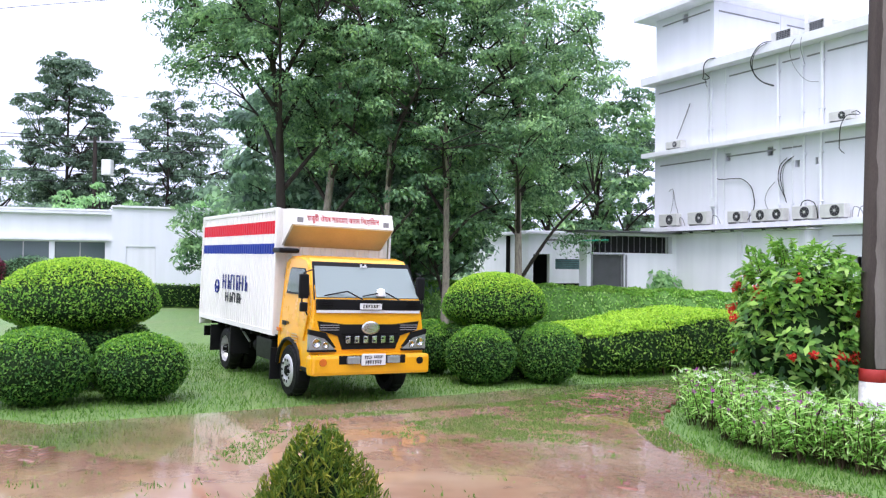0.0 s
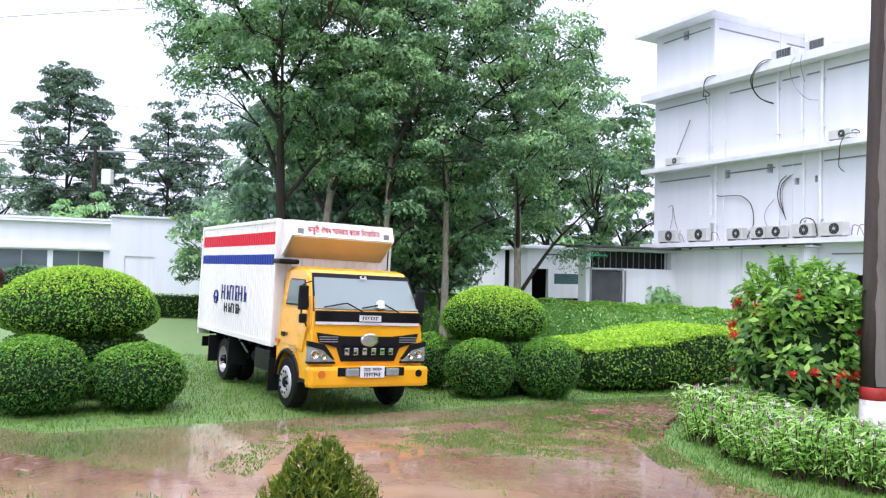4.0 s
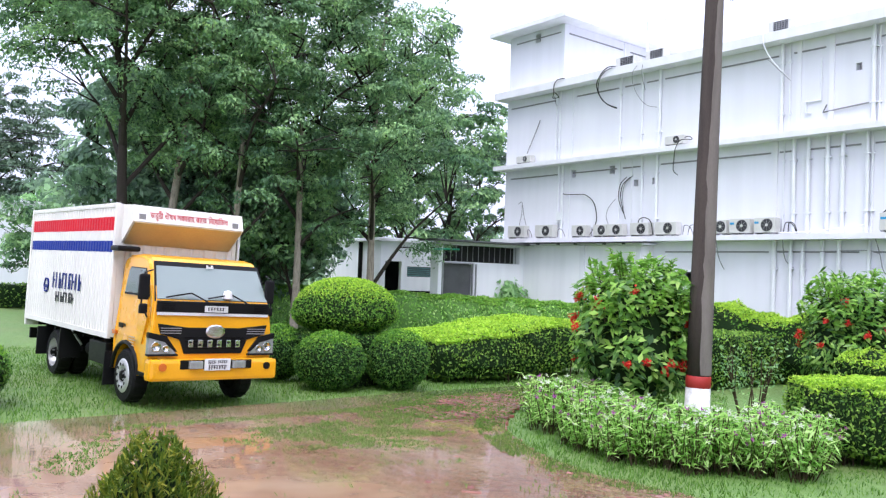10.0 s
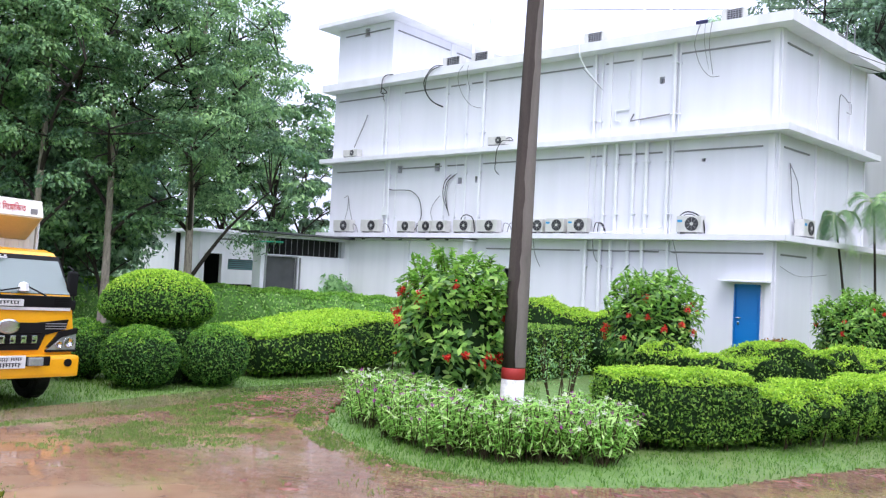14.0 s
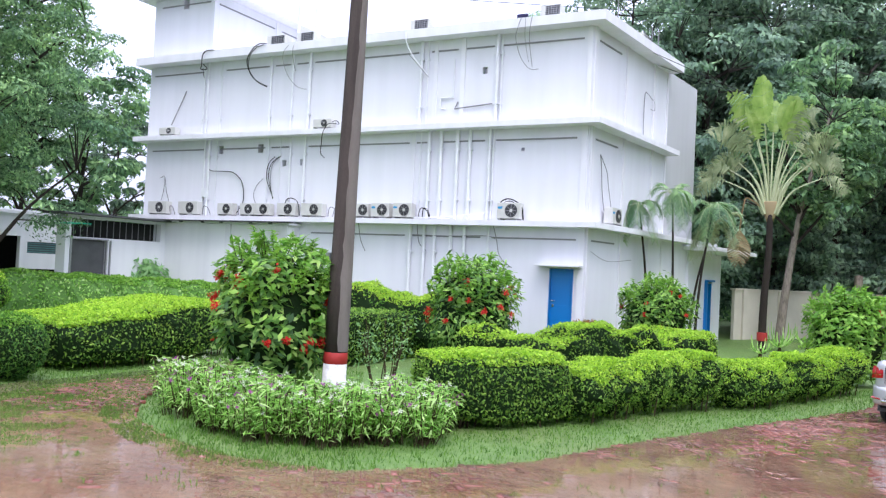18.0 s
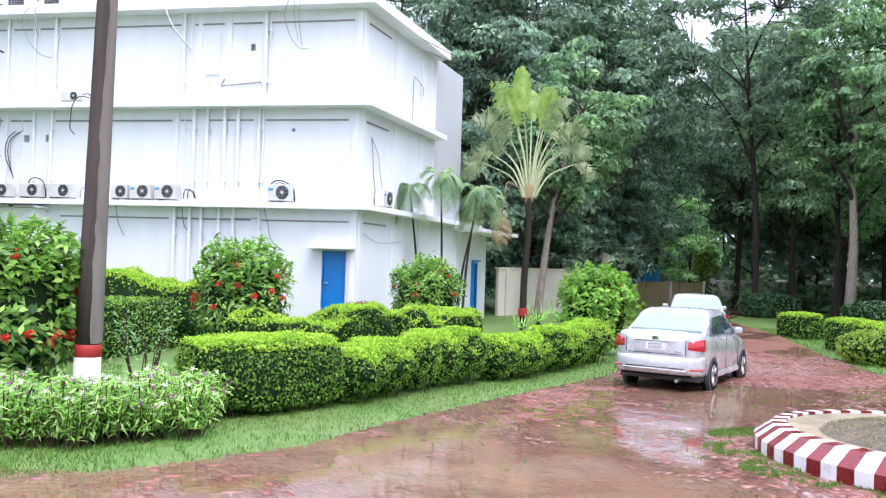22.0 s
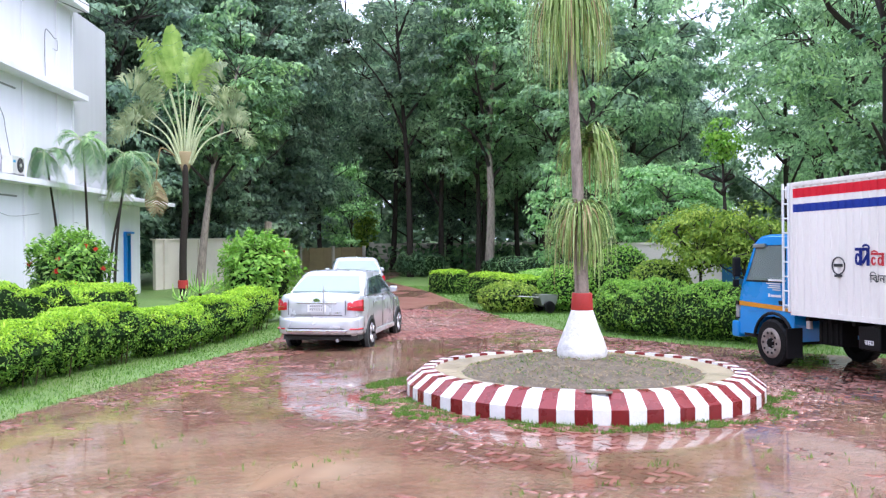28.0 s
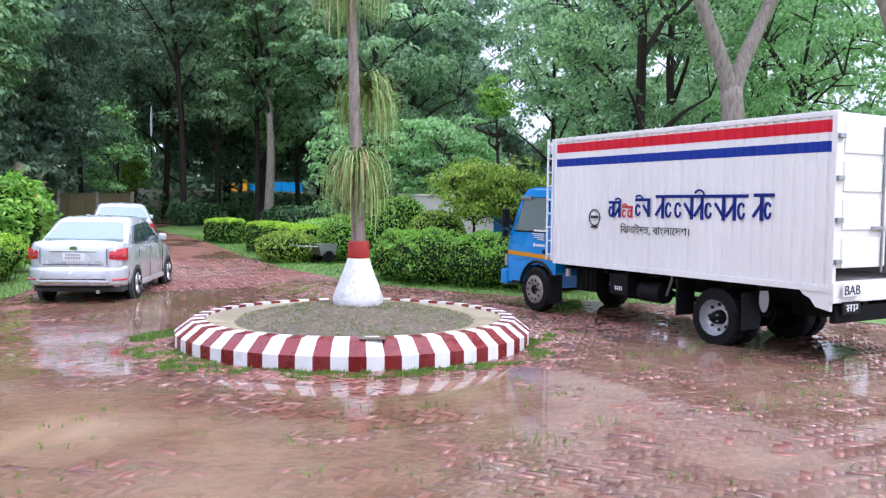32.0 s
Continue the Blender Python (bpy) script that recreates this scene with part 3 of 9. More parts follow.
def grass_blades(name, n, poly_box, keep, length, seed, label, parent=None, lift=-0.01):
    rng = np.random.default_rng(seed)
    x, y = rng.uniform(poly_box[0], poly_box[1], n), rng.uniform(poly_box[2], poly_box[3], n)
    ok = keep(x, y)
    x, y = x[ok], y[ok]
    k = len(x)
    z = gz_many(x, y) + lift
    p = np.stack([x, y, z], 1)
    a = rng.uniform(0, 2 * np.pi, k)
    side = np.stack([np.cos(a), np.sin(a), 0 * a], 1) * 0.007
    ln = length * rng.uniform(0.5, 1.5, (k, 1))
    bend = np.stack([rng.normal(size=k), rng.normal(size=k), 0 * a], 1) * 0.45
    tip = p + ln * unit(np.array([0, 0, 1.0]) + bend)
    v = np.stack([p - side, p + side, tip + side * 0.25, tip - side * 0.25], 1)
    ob = part(name, quads(name, v, GRASS), GRASS, parent)
    return tagged(ob, label, "grass", "", "stuff")


def patchy(x, y, scale, cut, seed=0):
    return np.array([noise.noise((a * scale + seed, b * scale, 3.3)) for a, b in zip(x, y)]) > cut


def build_grass():
    def lawn(x, y):
        r, az = np.hypot(x, y), np.degrees(np.arctan2(x, y))
        return ~inside(x, y, ROAD) & (az > -33) & (az < 30) & (r > 7.5) & (r < 21)
    grass_blades("grass", 70000, (-9, 9, 7, 20), lawn, 0.055, 1, "short wet lawn grass around the parked lorry")

    def verge(x, y):
        d = (~inside(x, y, ROAD)) & (np.hypot(x - 6, y - 11) < 40)
        return d & (y < 10.2 + 0.02 * x) & (np.hypot(x, y) > 8)
    grass_blades("verge_grass", 26000, (2.6, 21, 6.8, 12), verge, 0.05, 2, "bright green grass verge along the clipped hedge")

    def right(x, y):
        r, az = np.hypot(x, y), np.degrees(np.arctan2(x, y))
        return ~inside(x, y, ROAD) & (az > 66) & (az < 105) & (r > 17) & (r < 40)
    grass_blades("verge_grass", 80000, (16, 38, -5, 14), right, 0.07, 3, "bright green grass verge across the driveway")

    def ring(x, y):
        d = np.hypot(x - 11.8, y - 1.265)
        return (d > 2.46) & (d < 2.52 + 0.4 * np.abs(np.sin(x * 2.1 + y * 1.3)) + 0.2 * (y > 2.2)) & patchy(x, y, 1.3, -0.3) & patchy(x, y, 5.5, -0.1)
    grass_blades("kerb_grass", 210000, (8, 15, -2.5, 5), ring, 0.038, 4, "grass growing round the foot of the striped kerb", None, 0.022)

    def tufts(x, y):
        r = np.hypot(x, y)
        return inside(x, y, ROAD) & (r > 4.8) & (r < 20) & patchy(x, y, 1.9, 0.22, 9) & patchy(x, y, 6.0, 0.12, 3) & (np.hypot(x - 11.8, y - 1.265) > 2.5)
    grass_blades("grass_tufts", 110000, (-5, 18, -6, 16), tufts, 0.045, 5, "sparse grass tufts sprouting between wet pavers", None, 0.025)

    def worn(x, y):
        chance = 1.1 * np.exp(-((x - 0.9) ** 2 / 2.6 + (y - 10.2) ** 2 / 1.0)) + np.exp(-((x - 1.4 - 0.8 * (y - 11.6)) ** 2 / 1.1 + (y - 12.2) ** 2 / 2.6)) + 0.8 * np.exp(-((x - 3.4) ** 2 / 2 + (y - 14.2) ** 2 / 2))
        fringe = ~inside(x, y - 0.75, ROAD) | ~inside(x + 0.45, y, ROAD) | ~inside(x - 0.5, y, ROAD)
        chance += 0.85 * (fringe & (x < 5))
        lumps = np.array([0.7 * noise.noise((a * 1.7, b * 2.2, 4)) + 0.6 * noise.noise((a * 5, b * 7, 8)) + 0.7 * noise.noise((a * 13, b * 17, 2)) for a, b in zip(x, y)])
        lumps += np.random.default_rng(66).normal(size=len(x)) * 0.16
        return inside(x, y, ROAD) & (y > 7.6) & (x < 5) & (chance + lumps > 0.92)
    grass_blades("grass_tufts", 300000, (-6, 5, 7.6, 16), worn, 0.03, 6, "patchy grass creeping over the wet path", None, 0.02)


# ---- buildings ----
CORNER = Vector((17.7, 17.7, 0))
ALONG_A, ALONG_B = Vector((-0.4638, 0.8859, 0)).normalized(), Vector((9.7, 3.5, 0)).normalized()


def frame_of(origin, x_axis):
    x = Vector(x_axis).normalized()
    m = Matrix((x, Vector((0, 0, 1)).cross(x), Vector((0, 0, 1)))).transposed().to_4x4()
    m.translation = origin
    return m


FACE_A, FACE_B = frame_of(CORNER, ALONG_A), frame_of(CORNER, -ALONG_B)


def wall_with_openings(bm, x0, x1, z0, z1, holes, th=0.25, y=0.0):
    """A wall whose outer face lies at y; holes: (x0, x1, z0, z1) go right through."""
    xs = sorted({x0, x1, *[h[0] for h in holes], *[h[1] for h in holes]})
    zs = sorted({z0, z1, *[h[2] for h in holes], *[h[3] for h in holes]})
    for a, b in zip(xs, xs[1:]):
        for c, d in zip(zs, zs[1:]):
            mx, mz = (a + b) / 2, (c + d) / 2
            if not any(h[0] < mx < h[1] and h[2] < mz < h[3] for h in holes):
                box(bm, (mx, y - th / 2, mz), (b - a, th, d - c))
    bmesh.ops.remove_doubles(bm, verts=bm.verts, dist=0.0005)
    return bm


def build_office():
    b = thing("office_building", FACE_A, "white three-storey flat-roofed block with ledges and many cooling units", "building", "", "structure")
    flip = FACE_A.inverted() @ FACE_B

    def pb(name, bm, m, label=""):
        bmesh.ops.transform(bm, matrix=flip, verts=bm.verts)
        return part(name, bm, m, b, label)

    door = (0.34, 1.1, -0.2, 2.19)
    vents2 = [(14.56, 14.8, 6.04, 6.35), (12.6, 12.85, 6.04, 6.36), (11.49, 11.69, 5.51, 5.75), (10.76, 10.87, 5.53, 5.76), (2.11, 2.22, 5.86, 5.96)]
    vents3 = [(3.53, 3.7, 8.41, 8.63)]
    for z0, z1, holes in ((-1.2, 3.46, [door, (9.0, 9.5, 2.0, 2.4)]), (3.46, 6.6, vents2), (6.6, 9.75, vents3)):
        part("wall", wall_with_openings(bmesh.new(), 0, 18.65, z0, z1, holes), WALL, b)
        pb("wall", wall_with_openings(bmesh.new(), -6.5, -0.25, z0, z1, []), WALL)
        pb("wall", wall_with_openings(bmesh.new(), -9.9, -6.5, z0, z1, [], 0.25, -0.02), GREY_WALL if z0 > 3 else WALL, "grey end of the wall" if z0 > 3 else "")
    # near-black panels behind the small vents stand in for unlit rooms
    for x0, x1, z0, z1 in vents2 + vents3:
        part("vent_back", boxes((((x0 + x1) / 2, -0.3, (z0 + z1) / 2), (x1 - x0 + 0.2, 0.08, z1 - z0 + 0.2))), DARK_HOLE, b)
        part("vent_bar", boxes((((x0 + x1) / 2, -0.12, (z0 + z1) / 2), (0.02, 0.02, z1 - z0))), STEEL, b)
    part("wall", boxes(((18.5, -4.6, 4.3), (0.25, 8.6, 11))), WALL, b)
    part("wall", boxes(((9.3, -9.0, 4.3), (18.5, 0.25, 11))), WALL, b)
    pb("wall", boxes(((-9.78, -5.0, 4.25), (0.25, 9.4, 10.9))), WALL)
    panels = {3.45: ((0.3, 3.1), (3.5, 6.0), (6.3, 10.2)), 6.58: ((0.4, 3.1), (3.5, 4.0), (4.1, 5.0), (5.6, 6.0), (6.3, 10.5), (11.4, 12.2), (12.5, 14.7), (15.5, 18.3)), 9.64: ((0.3, 3.0), (3.3, 4.3), (4.6, 5.6), (6.1, 10.4), (10.7, 11.2), (11.5, 12.2), (12.5, 14.6), (15.7, 18.4))}
    for z0, z1, out in ((3.45, 3.62, 0.5), (6.58, 6.76, 0.5), (9.64, 9.94, 0.55)):
        bm = bmesh.new()
        nb = flip.to_3x3() @ Vector((0, 1, 0))
        eb = flip @ Vector((-6.6 if z0 > 6 else -9.3, 0, 0))
        # outline of the slab: round the corner, then back inside
        k = out / max(0.2, (Vector((0, 1, 0)) + nb).normalized().dot(nb))
        tip = (Vector((0, 1, 0)) + nb).normalized() * k
        pts = [(18.95, out), (tip.x, tip.y), ((eb + nb * out).x, (eb + nb * out).y), ((eb - nb * 0.26).x, (eb - nb * 0.26).y), (0.4, -0.5), (18.95, -0.26)]
        extrude(bm, pts, "z", z0, z1)
        part("ledge", bm, TRIM, b, "projecting white concrete ledge")
        # raised grey strips stand in for the shaded line of recessed drip grooves
        for x0, x1 in panels[z0]:
            part("groove_strip", boxes((((x0 + x1) / 2, 0.014, z0 - 0.36), (x1 - x0, 0.024, 0.05))), CABLE_GREY, b, "grey strip for the groove over a wall panel")
        for x0, x1 in ((-2.1, -0.4),):
            pb("groove_strip", boxes((((x0 + x1) / 2, 0.014, z0 - 0.36), (x1 - x0, 0.024, 0.05))), CABLE_GREY)
    part("roof", boxes(((9.3, -4.4, 9.8), (18.4, 8.4, 0.2))), TRIM, b, "flat concrete roof")
    part("tower", wall_with_openings(bmesh.new(), 15.45, 18.66, 9.94, 12.42, [(16.82, 17.1, 11.93, 12.31)], 0.25, -0.05), WALL, b, "stair tower rising over the roof")
    part("vent_back", boxes(((16.96, -0.4, 12.12), (0.5, 0.08, 0.6))), DARK_HOLE, b)
    part("tower", boxes(((15.57, -4.2, 11.18), (0.25, 7.8, 2.48)), ((18.54, -4.2, 11.18), (0.25, 7.8, 2.48)), ((17.05, -8.0, 11.18), (3.2, 0.25, 2.48))), WALL, b)
    part("tower_roof", boxes(((17.05, -3.9, 12.53), (4.5, 9.1, 0.2)), bevel=0.02), TRIM, b, "overhanging slab over the stair tower")
    part("tower_strip", boxes(((15.43, -2.0, 12.05), (0.03, 3.4, 0.05)), ((15.43, -5.9, 12.05), (0.03, 3.4, 0.05))), CABLE_GREY, b)
    part("tower_strip", boxes(((16.95, -0.04, 12.1), (2.6, 0.03, 0.05))), CABLE_GREY, b)
    part("tower_pilaster", boxes(((15.42, -3.85, 11.18), (0.06, 0.14, 2.4))), TRIM, b)
    # pilasters and rain pipes, storey by storey
    for z0, z1, rows in ((6.76, 9.64, ((15.65, 0.07), (15.46, 0.07), (14.77, 0.04), (12.35, 0.09), (11.35, 0.08), (10.56, 0.12), (5.94, 0.11), (5.7, 0.05), (5.41, 0.14), (4.4, 0.16), (3.15, 0.12), (3.0, 0.05), (0.1, 0.16))),
                         (3.62, 6.58, ((15.44, 0.07), (15.2, 0.1), (14.83, 0.035), (12.31, 0.06), (11.75, 0.03), (11.27, 0.08), (10.61, 0.11), (6.12, 0.14), (5.83, 0.04), (5.49, 0.13), (5.04, 0.13), (4.44, 0.13), (3.99, 0.13), (3.29, 0.11), (3.16, 0.05), (0.15, 0.2))),
                         (-0.6, 3.45, ((6.07, 0.13), (5.53, 0.12), (5.14, 0.12), (4.54, 0.12), (4.05, 0.12), (3.2, 0.09), (0.12, 0.2)))):
        for s, w in rows:
            if w > 0.135:
                part("pilaster", boxes(((s, 0.03, (z0 + z1) / 2), (w, 0.06, z1 - z0)), bevel=0.01), TRIM, b)
            else:
                pipe = part("rain_pipe", rod(bmesh.new(), (s, 0.03 + w / 2, z0), (s, 0.03 + w / 2, z1), w / 2, n=12), PIPE, b, "white plastic rain pipe")
                for q in (0.22, 0.78):
                    part("pipe_clip", boxes(((s, 0.02 + w / 2, z0 + (z1 - z0) * q), (w + 0.06, w + 0.03, 0.04))), PIPE, pipe)
        for s, w in ((-2.6, 0.16), (-5.1, 0.14), (-0.12, 0.2), (-6.4, 0.1)):
            pb("pilaster", boxes(((s, 0.03, (z0 + z1) / 2), (w, 0.06, z1 - z0)), bevel=0.01), TRIM)
    part("junction_box", boxes(((15.3, 0.09, 4.52), (0.3, 0.12, 0.34)), bevel=0.01), PIPE, b)
    # conduit runs on the upper storey
    part("conduit", tube(bmesh.new(), [(4.71, 0.04, 8.96), (4.71, 0.04, 7.68), (5.18, 0.04, 7.69), (5.17, 0.04, 7.34), (5.0, 0.04, 7.31)], 0.028, 6), PIPE, b)
    part("conduit", tube(bmesh.new(), [(4.52, 0.05, 7.52), (4.64, 0.05, 7.3), (3.25, 0.05, 7.41)], 0.022, 6), CABLE_GREY, b)
    d = part("door", boxes(((0.72, -0.1, 0.99), (0.76, 0.05, 2.4)), bevel=0.008), DOOR_BLUE, b, "blue painted steel door")
    part("handle", boxes(((0.98, -0.055, 1.2), (0.14, 0.05, 0.03)), bevel=0.008), CHROME, d)
    part("lock", boxes(((0.97, -0.06, 1.05), (0.06, 0.04, 0.09)), bevel=0.008), CHROME, d)
    for z in (0.25, 1.15):
        part("door_panel", boxes(((0.72, -0.072, z + 0.42), (0.56, 0.012, 0.78)), bevel=0.004), DOOR_BLUE, d)
    part("door_frame", boxes(((0.345, -0.06, 0.99), (0.05, 0.12, 2.4)), ((1.095, -0.06, 0.99), (0.05, 0.12, 2.4)), ((0.72, -0.06, 2.17), (0.76, 0.12, 0.05))), DOOR_BLUE, b)
    part("door_canopy", boxes(((0.74, 0.22, 2.28), (1.4, 0.5, 0.06)), bevel=0.01), TRIM, b, "small concrete canopy over the door")
    for s, y, h in ((11.48, -0.3, 1.75), (10.68, -0.3, 1.8), (5.55, -2.5, 3.6), (4.5, -2.4, 3.6)):
        part("roof_rod", rod(bmesh.new(), (s, y, 9.85), (s, y, 9.95 + h), 0.05, n=8), PIPE, b, "thin upright pipe on the roof")
    for s, h in ((-1.9, 1.7), (-4.95, 1.0), (-5.6, 1.1)):
        pb("roof_rod", rod(bmesh.new(), (s, -0.1, 9.85), (s, -0.1, 9.95 + h), 0.018, n=6), CABLE_GREY, "thin dark rod on the roof edge")
    return b


def cooling_unit(m, wide, high, label, fan_side=True, sticker=False):
    t = thing("cooling_unit", m, label, "air conditioner", "outdoor cooling units on the office block")
    dp = 0.3
    part("casing", boxes(((0, 0, high / 2 + 0.06), (wide, dp, high)), bevel=0.02), AC_WHITE, t)
    fx = -wide * 0.12 if fan_side else 0.0
    grille = lathe(bmesh.new(), [(high * 0.41, 0), (high * 0.42, 0.012), (high * 0.36, 0.02), (high * 0.34, 0.006)], 22, Matrix.Translation((fx, dp / 2, high / 2 + 0.06)) @ pose(0, 0, 0, -90, 0, 0))
    part("fan_grille", grille, AC_GRILLE, t, "round dark fan grille")
    for k in range(4):
        part("guard_spoke", boxes(((0, 0, 0), (high * 0.74, 0.008, 0.01))), STEEL, t).matrix_basis = pose(fx, dp / 2 + 0.02, high / 2 + 0.06, 0, 45 * k, 0)
    part("fan_guard", lathe(bmesh.new(), [(high * 0.1, 0), (high * 0.1, 0.03)], 12, Matrix.Translation((fx, dp / 2, high / 2 + 0.06)) @ pose(0, 0, 0, -90, 0, 0)), AC_WHITE, t)
    if sticker:
        part("sticker", boxes(((wide * 0.36, dp / 2 + 0.004, high * 0.8), (wide * 0.2, 0.006, high * 0.14))), AC_STICKER, t, "small blue maker's sticker")
    for x in (-wide * 0.36, wide * 0.36):
        part("foot", boxes(((x, 0, 0.03), (0.06, dp + 0.06, 0.06))), STEEL, t)
    part("pipe_cover", boxes(((wide / 2 + 0.015, 0, high * 0.3), (0.04, 0.16, high * 0.3)), bevel=0.01), AC_WHITE, t)
    return t


def roof_condenser(m, wide, high):
    """A box unit on the roof edge with a square louvred grille in its front."""
    t = thing("cooling_unit", m, "cream cooling unit with dark louvred grille on the roof edge", "air conditioner", "outdoor cooling units on the office block")
    part("casing", boxes(((0, 0, high / 2 + 0.05), (wide, 0.4, high)), bevel=0.015), AC_WHITE, t)
    part("grille", boxes(((wide * -0.1, 0.203, high / 2 + 0.06), (wide * 0.7, 0.012, high * 0.8))), AC_GRILLE, t, "square dark louvred grille")
    for k in range(5):
        part("louvre", boxes(((wide * -0.1, 0.212, high * (0.24 + 0.15 * k) + 0.04), (wide * 0.7, 0.012, 0.012))), STEEL, t)
    for k in range(6):
        part("louvre", boxes(((wide * (-0.42 + 0.128 * k), 0.214, high / 2 + 0.06), (0.012, 0.012, high * 0.8))), STEEL, t)
    for x in (-wide * 0.36, wide * 0.36):
        part("foot", boxes(((x, 0, 0.03), (0.06, 0.44, 0.06))), STEEL, t)


def build_cooling():
    plain, blue, old = "cream outdoor cooling unit on the white ledge", "cream outdoor cooling unit with a blue sticker on the ledge", "grimy cream cooling unit with a rusty grille on the ledge"
    for s, w, h, lab, fan in ((17.47, 1.0, 0.48, old, 1), (15.85, 1.0, 0.48, old, 1), (13.97, 0.72, 0.42, plain, 1), (12.9, 0.66, 0.42, plain, 1), (12.2, 0.72, 0.42, plain, 1), (11.08, 0.82, 0.44, plain, 1), (9.95, 0.9, 0.44, plain, 1),
                              (7.85, 0.55, 0.44, plain, 1), (7.1, 0.72, 0.46, blue, 1), (6.24, 0.72, 0.47, blue, 1), (2.4, 0.78, 0.5, blue, 1)):
        cooling_unit(FACE_A @ pose(s, 0.26, 3.62), w, h, lab, bool(fan), lab is blue)
    cooling_unit(FACE_A @ pose(17.2, 0.24, 6.76), 0.85, 0.28, "small cream cooling unit on the upper ledge")
    cooling_unit(FACE_A @ pose(9.7, 0.24, 6.76), 0.78, 0.3, "small cream cooling unit on the upper ledge")
    for s, w in ((12.2, 0.85), (10.85, 0.78), (6.1, 0.7), (1.42, 0.66)):
        roof_condenser(FACE_A @ pose(s, -0.1, 9.94), w, 0.42)
    cooling_unit(FACE_B @ pose(-1.4, 0.24, 3.62), 0.75, 0.5, blue, True, True)
    roof_condenser(FACE_B @ pose(-3.95, -0.1, 9.94), 0.8, 0.4)

    def cable(points, r=0.018, m=BLACK, face=FACE_A, label="black cable hanging on the white wall"):
        ob = part("cable", tube(bmesh.new(), spline(points, 5), r, 6), m)
        ob.matrix_basis = face
        tagged(ob, label, "cable", "cables on the office block")
    grey, thin = "grey cable hanging on the white wall", "thin grey cable looped from the roof"
    cable([(15.21, 0.05, 5.52), (15.15, 0.06, 5.42), (14.93, 0.08, 5.37), (14.2, 0.08, 5.34), (13.86, 0.08, 5.26), (13.48, 0.08, 4.92), (13.35, 0.1, 4.25), (13.61, 0.14, 3.75)], 0.016)
    cable([(11.98, 0.05, 5.87), (12.2, 0.1, 5.65), (12.3, 0.1, 5.3), (12.26, 0.1, 4.95), (12.03, 0.1, 4.5)], 0.014)
    cable([(11.8, 0.05, 5.86), (12.1, 0.1, 5.6), (12.2, 0.1, 5.25), (12.15, 0.1, 4.9), (11.95, 0.1, 4.3)], 0.014)
    cable([(11.7, 0.05, 5.9), (12.02, 0.1, 5.6), (12.12, 0.1, 5.2), (12.06, 0.1, 4.7)], 0.012, CABLE_GREY, FACE_A, grey)
    cable([(12.49, 0.05, 5.07), (12.75, 0.08, 4.8), (12.88, 0.08, 4.5), (12.85, 0.08, 4.3), (12.75, 0.1, 4.12)], 0.012, CABLE_GREY, FACE_A, grey)
    cable([(17.75, 0.05, 5.12), (17.55, 0.07, 5.2), (17.46, 0.08, 5.1), (17.35, 0.08, 4.6), (17.19, 0.1, 4.2), (17.1, 0.2, 3.9), (17.15, 0.2, 3.66)], 0.014, CABLE_GREY, FACE_A, grey)
    cable([(17.5, 0.06, 5.15), (17.5, 0.07, 4.7), (17.6, 0.1, 4.2)], 0.012, CABLE_GREY, FACE_A, grey)
    cable([(11.3, 0.2, 4.06), (11.15, 0.3, 4.25), (10.9, 0.32, 4.3), (10.65, 0.3, 4.15), (10.58, 0.25, 3.68)], 0.018)
    cable([(2.82, 0.2, 3.66), (2.8, 0.25, 4.1), (2.55, 0.3, 4.3), (2.25, 0.3, 4.25), (2.02, 0.25, 4.05), (1.98, 0.2, 3.66)], 0.02)
    cable([(2.75, 0.2, 4.0), (2.55, 0.3, 4.22), (2.25, 0.3, 4.18), (2.06, 0.25, 3.9)], 0.014)
    cable([(14.8, 0.55, 9.95), (15.15, 0.6, 9.93), (15.33, 0.6, 9.75), (15.36, 0.58, 9.4), (15.42, 0.55, 9.25), (15.1, 0.55, 9.24), (15.3, 0.58, 9.45)], 0.018)
    cable([(15.32, 0.55, 9.3), (15.3, 0.5, 9.0), (15.22, 0.5, 8.92)], 0.01)
    cable([(12.25, 0.55, 9.97), (12.55, 0.62, 9.97), (12.85, 0.62, 9.8), (13.1, 0.6, 9.4), (12.98, 0.5, 8.92), (12.7, 0.4, 8.62), (12.34, 0.3, 8.44)], 0.02)
    cable([(12.4, 0.55, 9.95), (12.7, 0.6, 9.85), (12.98, 0.6, 9.55), (13.03, 0.55, 9.1), (12.8, 0.4, 8.7), (12.34, 0.3, 8.47)], 0.014)
    cable([(11.15, 0.5, 9.95), (11.4, 0.6, 9.6), (11.46, 0.5, 9.2), (11.3, 0.4, 8.75), (11.05, 0.2, 8.4), (10.7, 0.06, 8.3)], 0.01, CABLE_GREY, FACE_A, thin)
    cable([(11.0, 0.5, 9.95), (11.0, 0.6, 9.5), (10.98, 0.4, 8.9)], 0.01, CABLE_GREY, FACE_A, thin)
    cable([(6.34, 0.56, 9.98), (6.3, 0.6, 9.6), (6.22, 0.5, 9.3), (6.02, 0.4, 8.95), (5.66, 0.1, 8.45)], 0.022, PIPE, FACE_A, "white cable looped from the roof")
    cable([(6.2, 0.5, 9.1), (6.02, 0.42, 8.9), (5.66, 0.1, 8.42)], 0.01, CABLE_GREY, FACE_A, thin)
    cable([(2.2, 0.56, 9.95), (2.34, 0.6, 9.4), (2.3, 0.5, 9.0), (2.18, 0.4, 8.65), (1.95, 0.3, 8.38), (1.7, 0.2, 8.38)], 0.011, CABLE_GREY, FACE_A, thin)
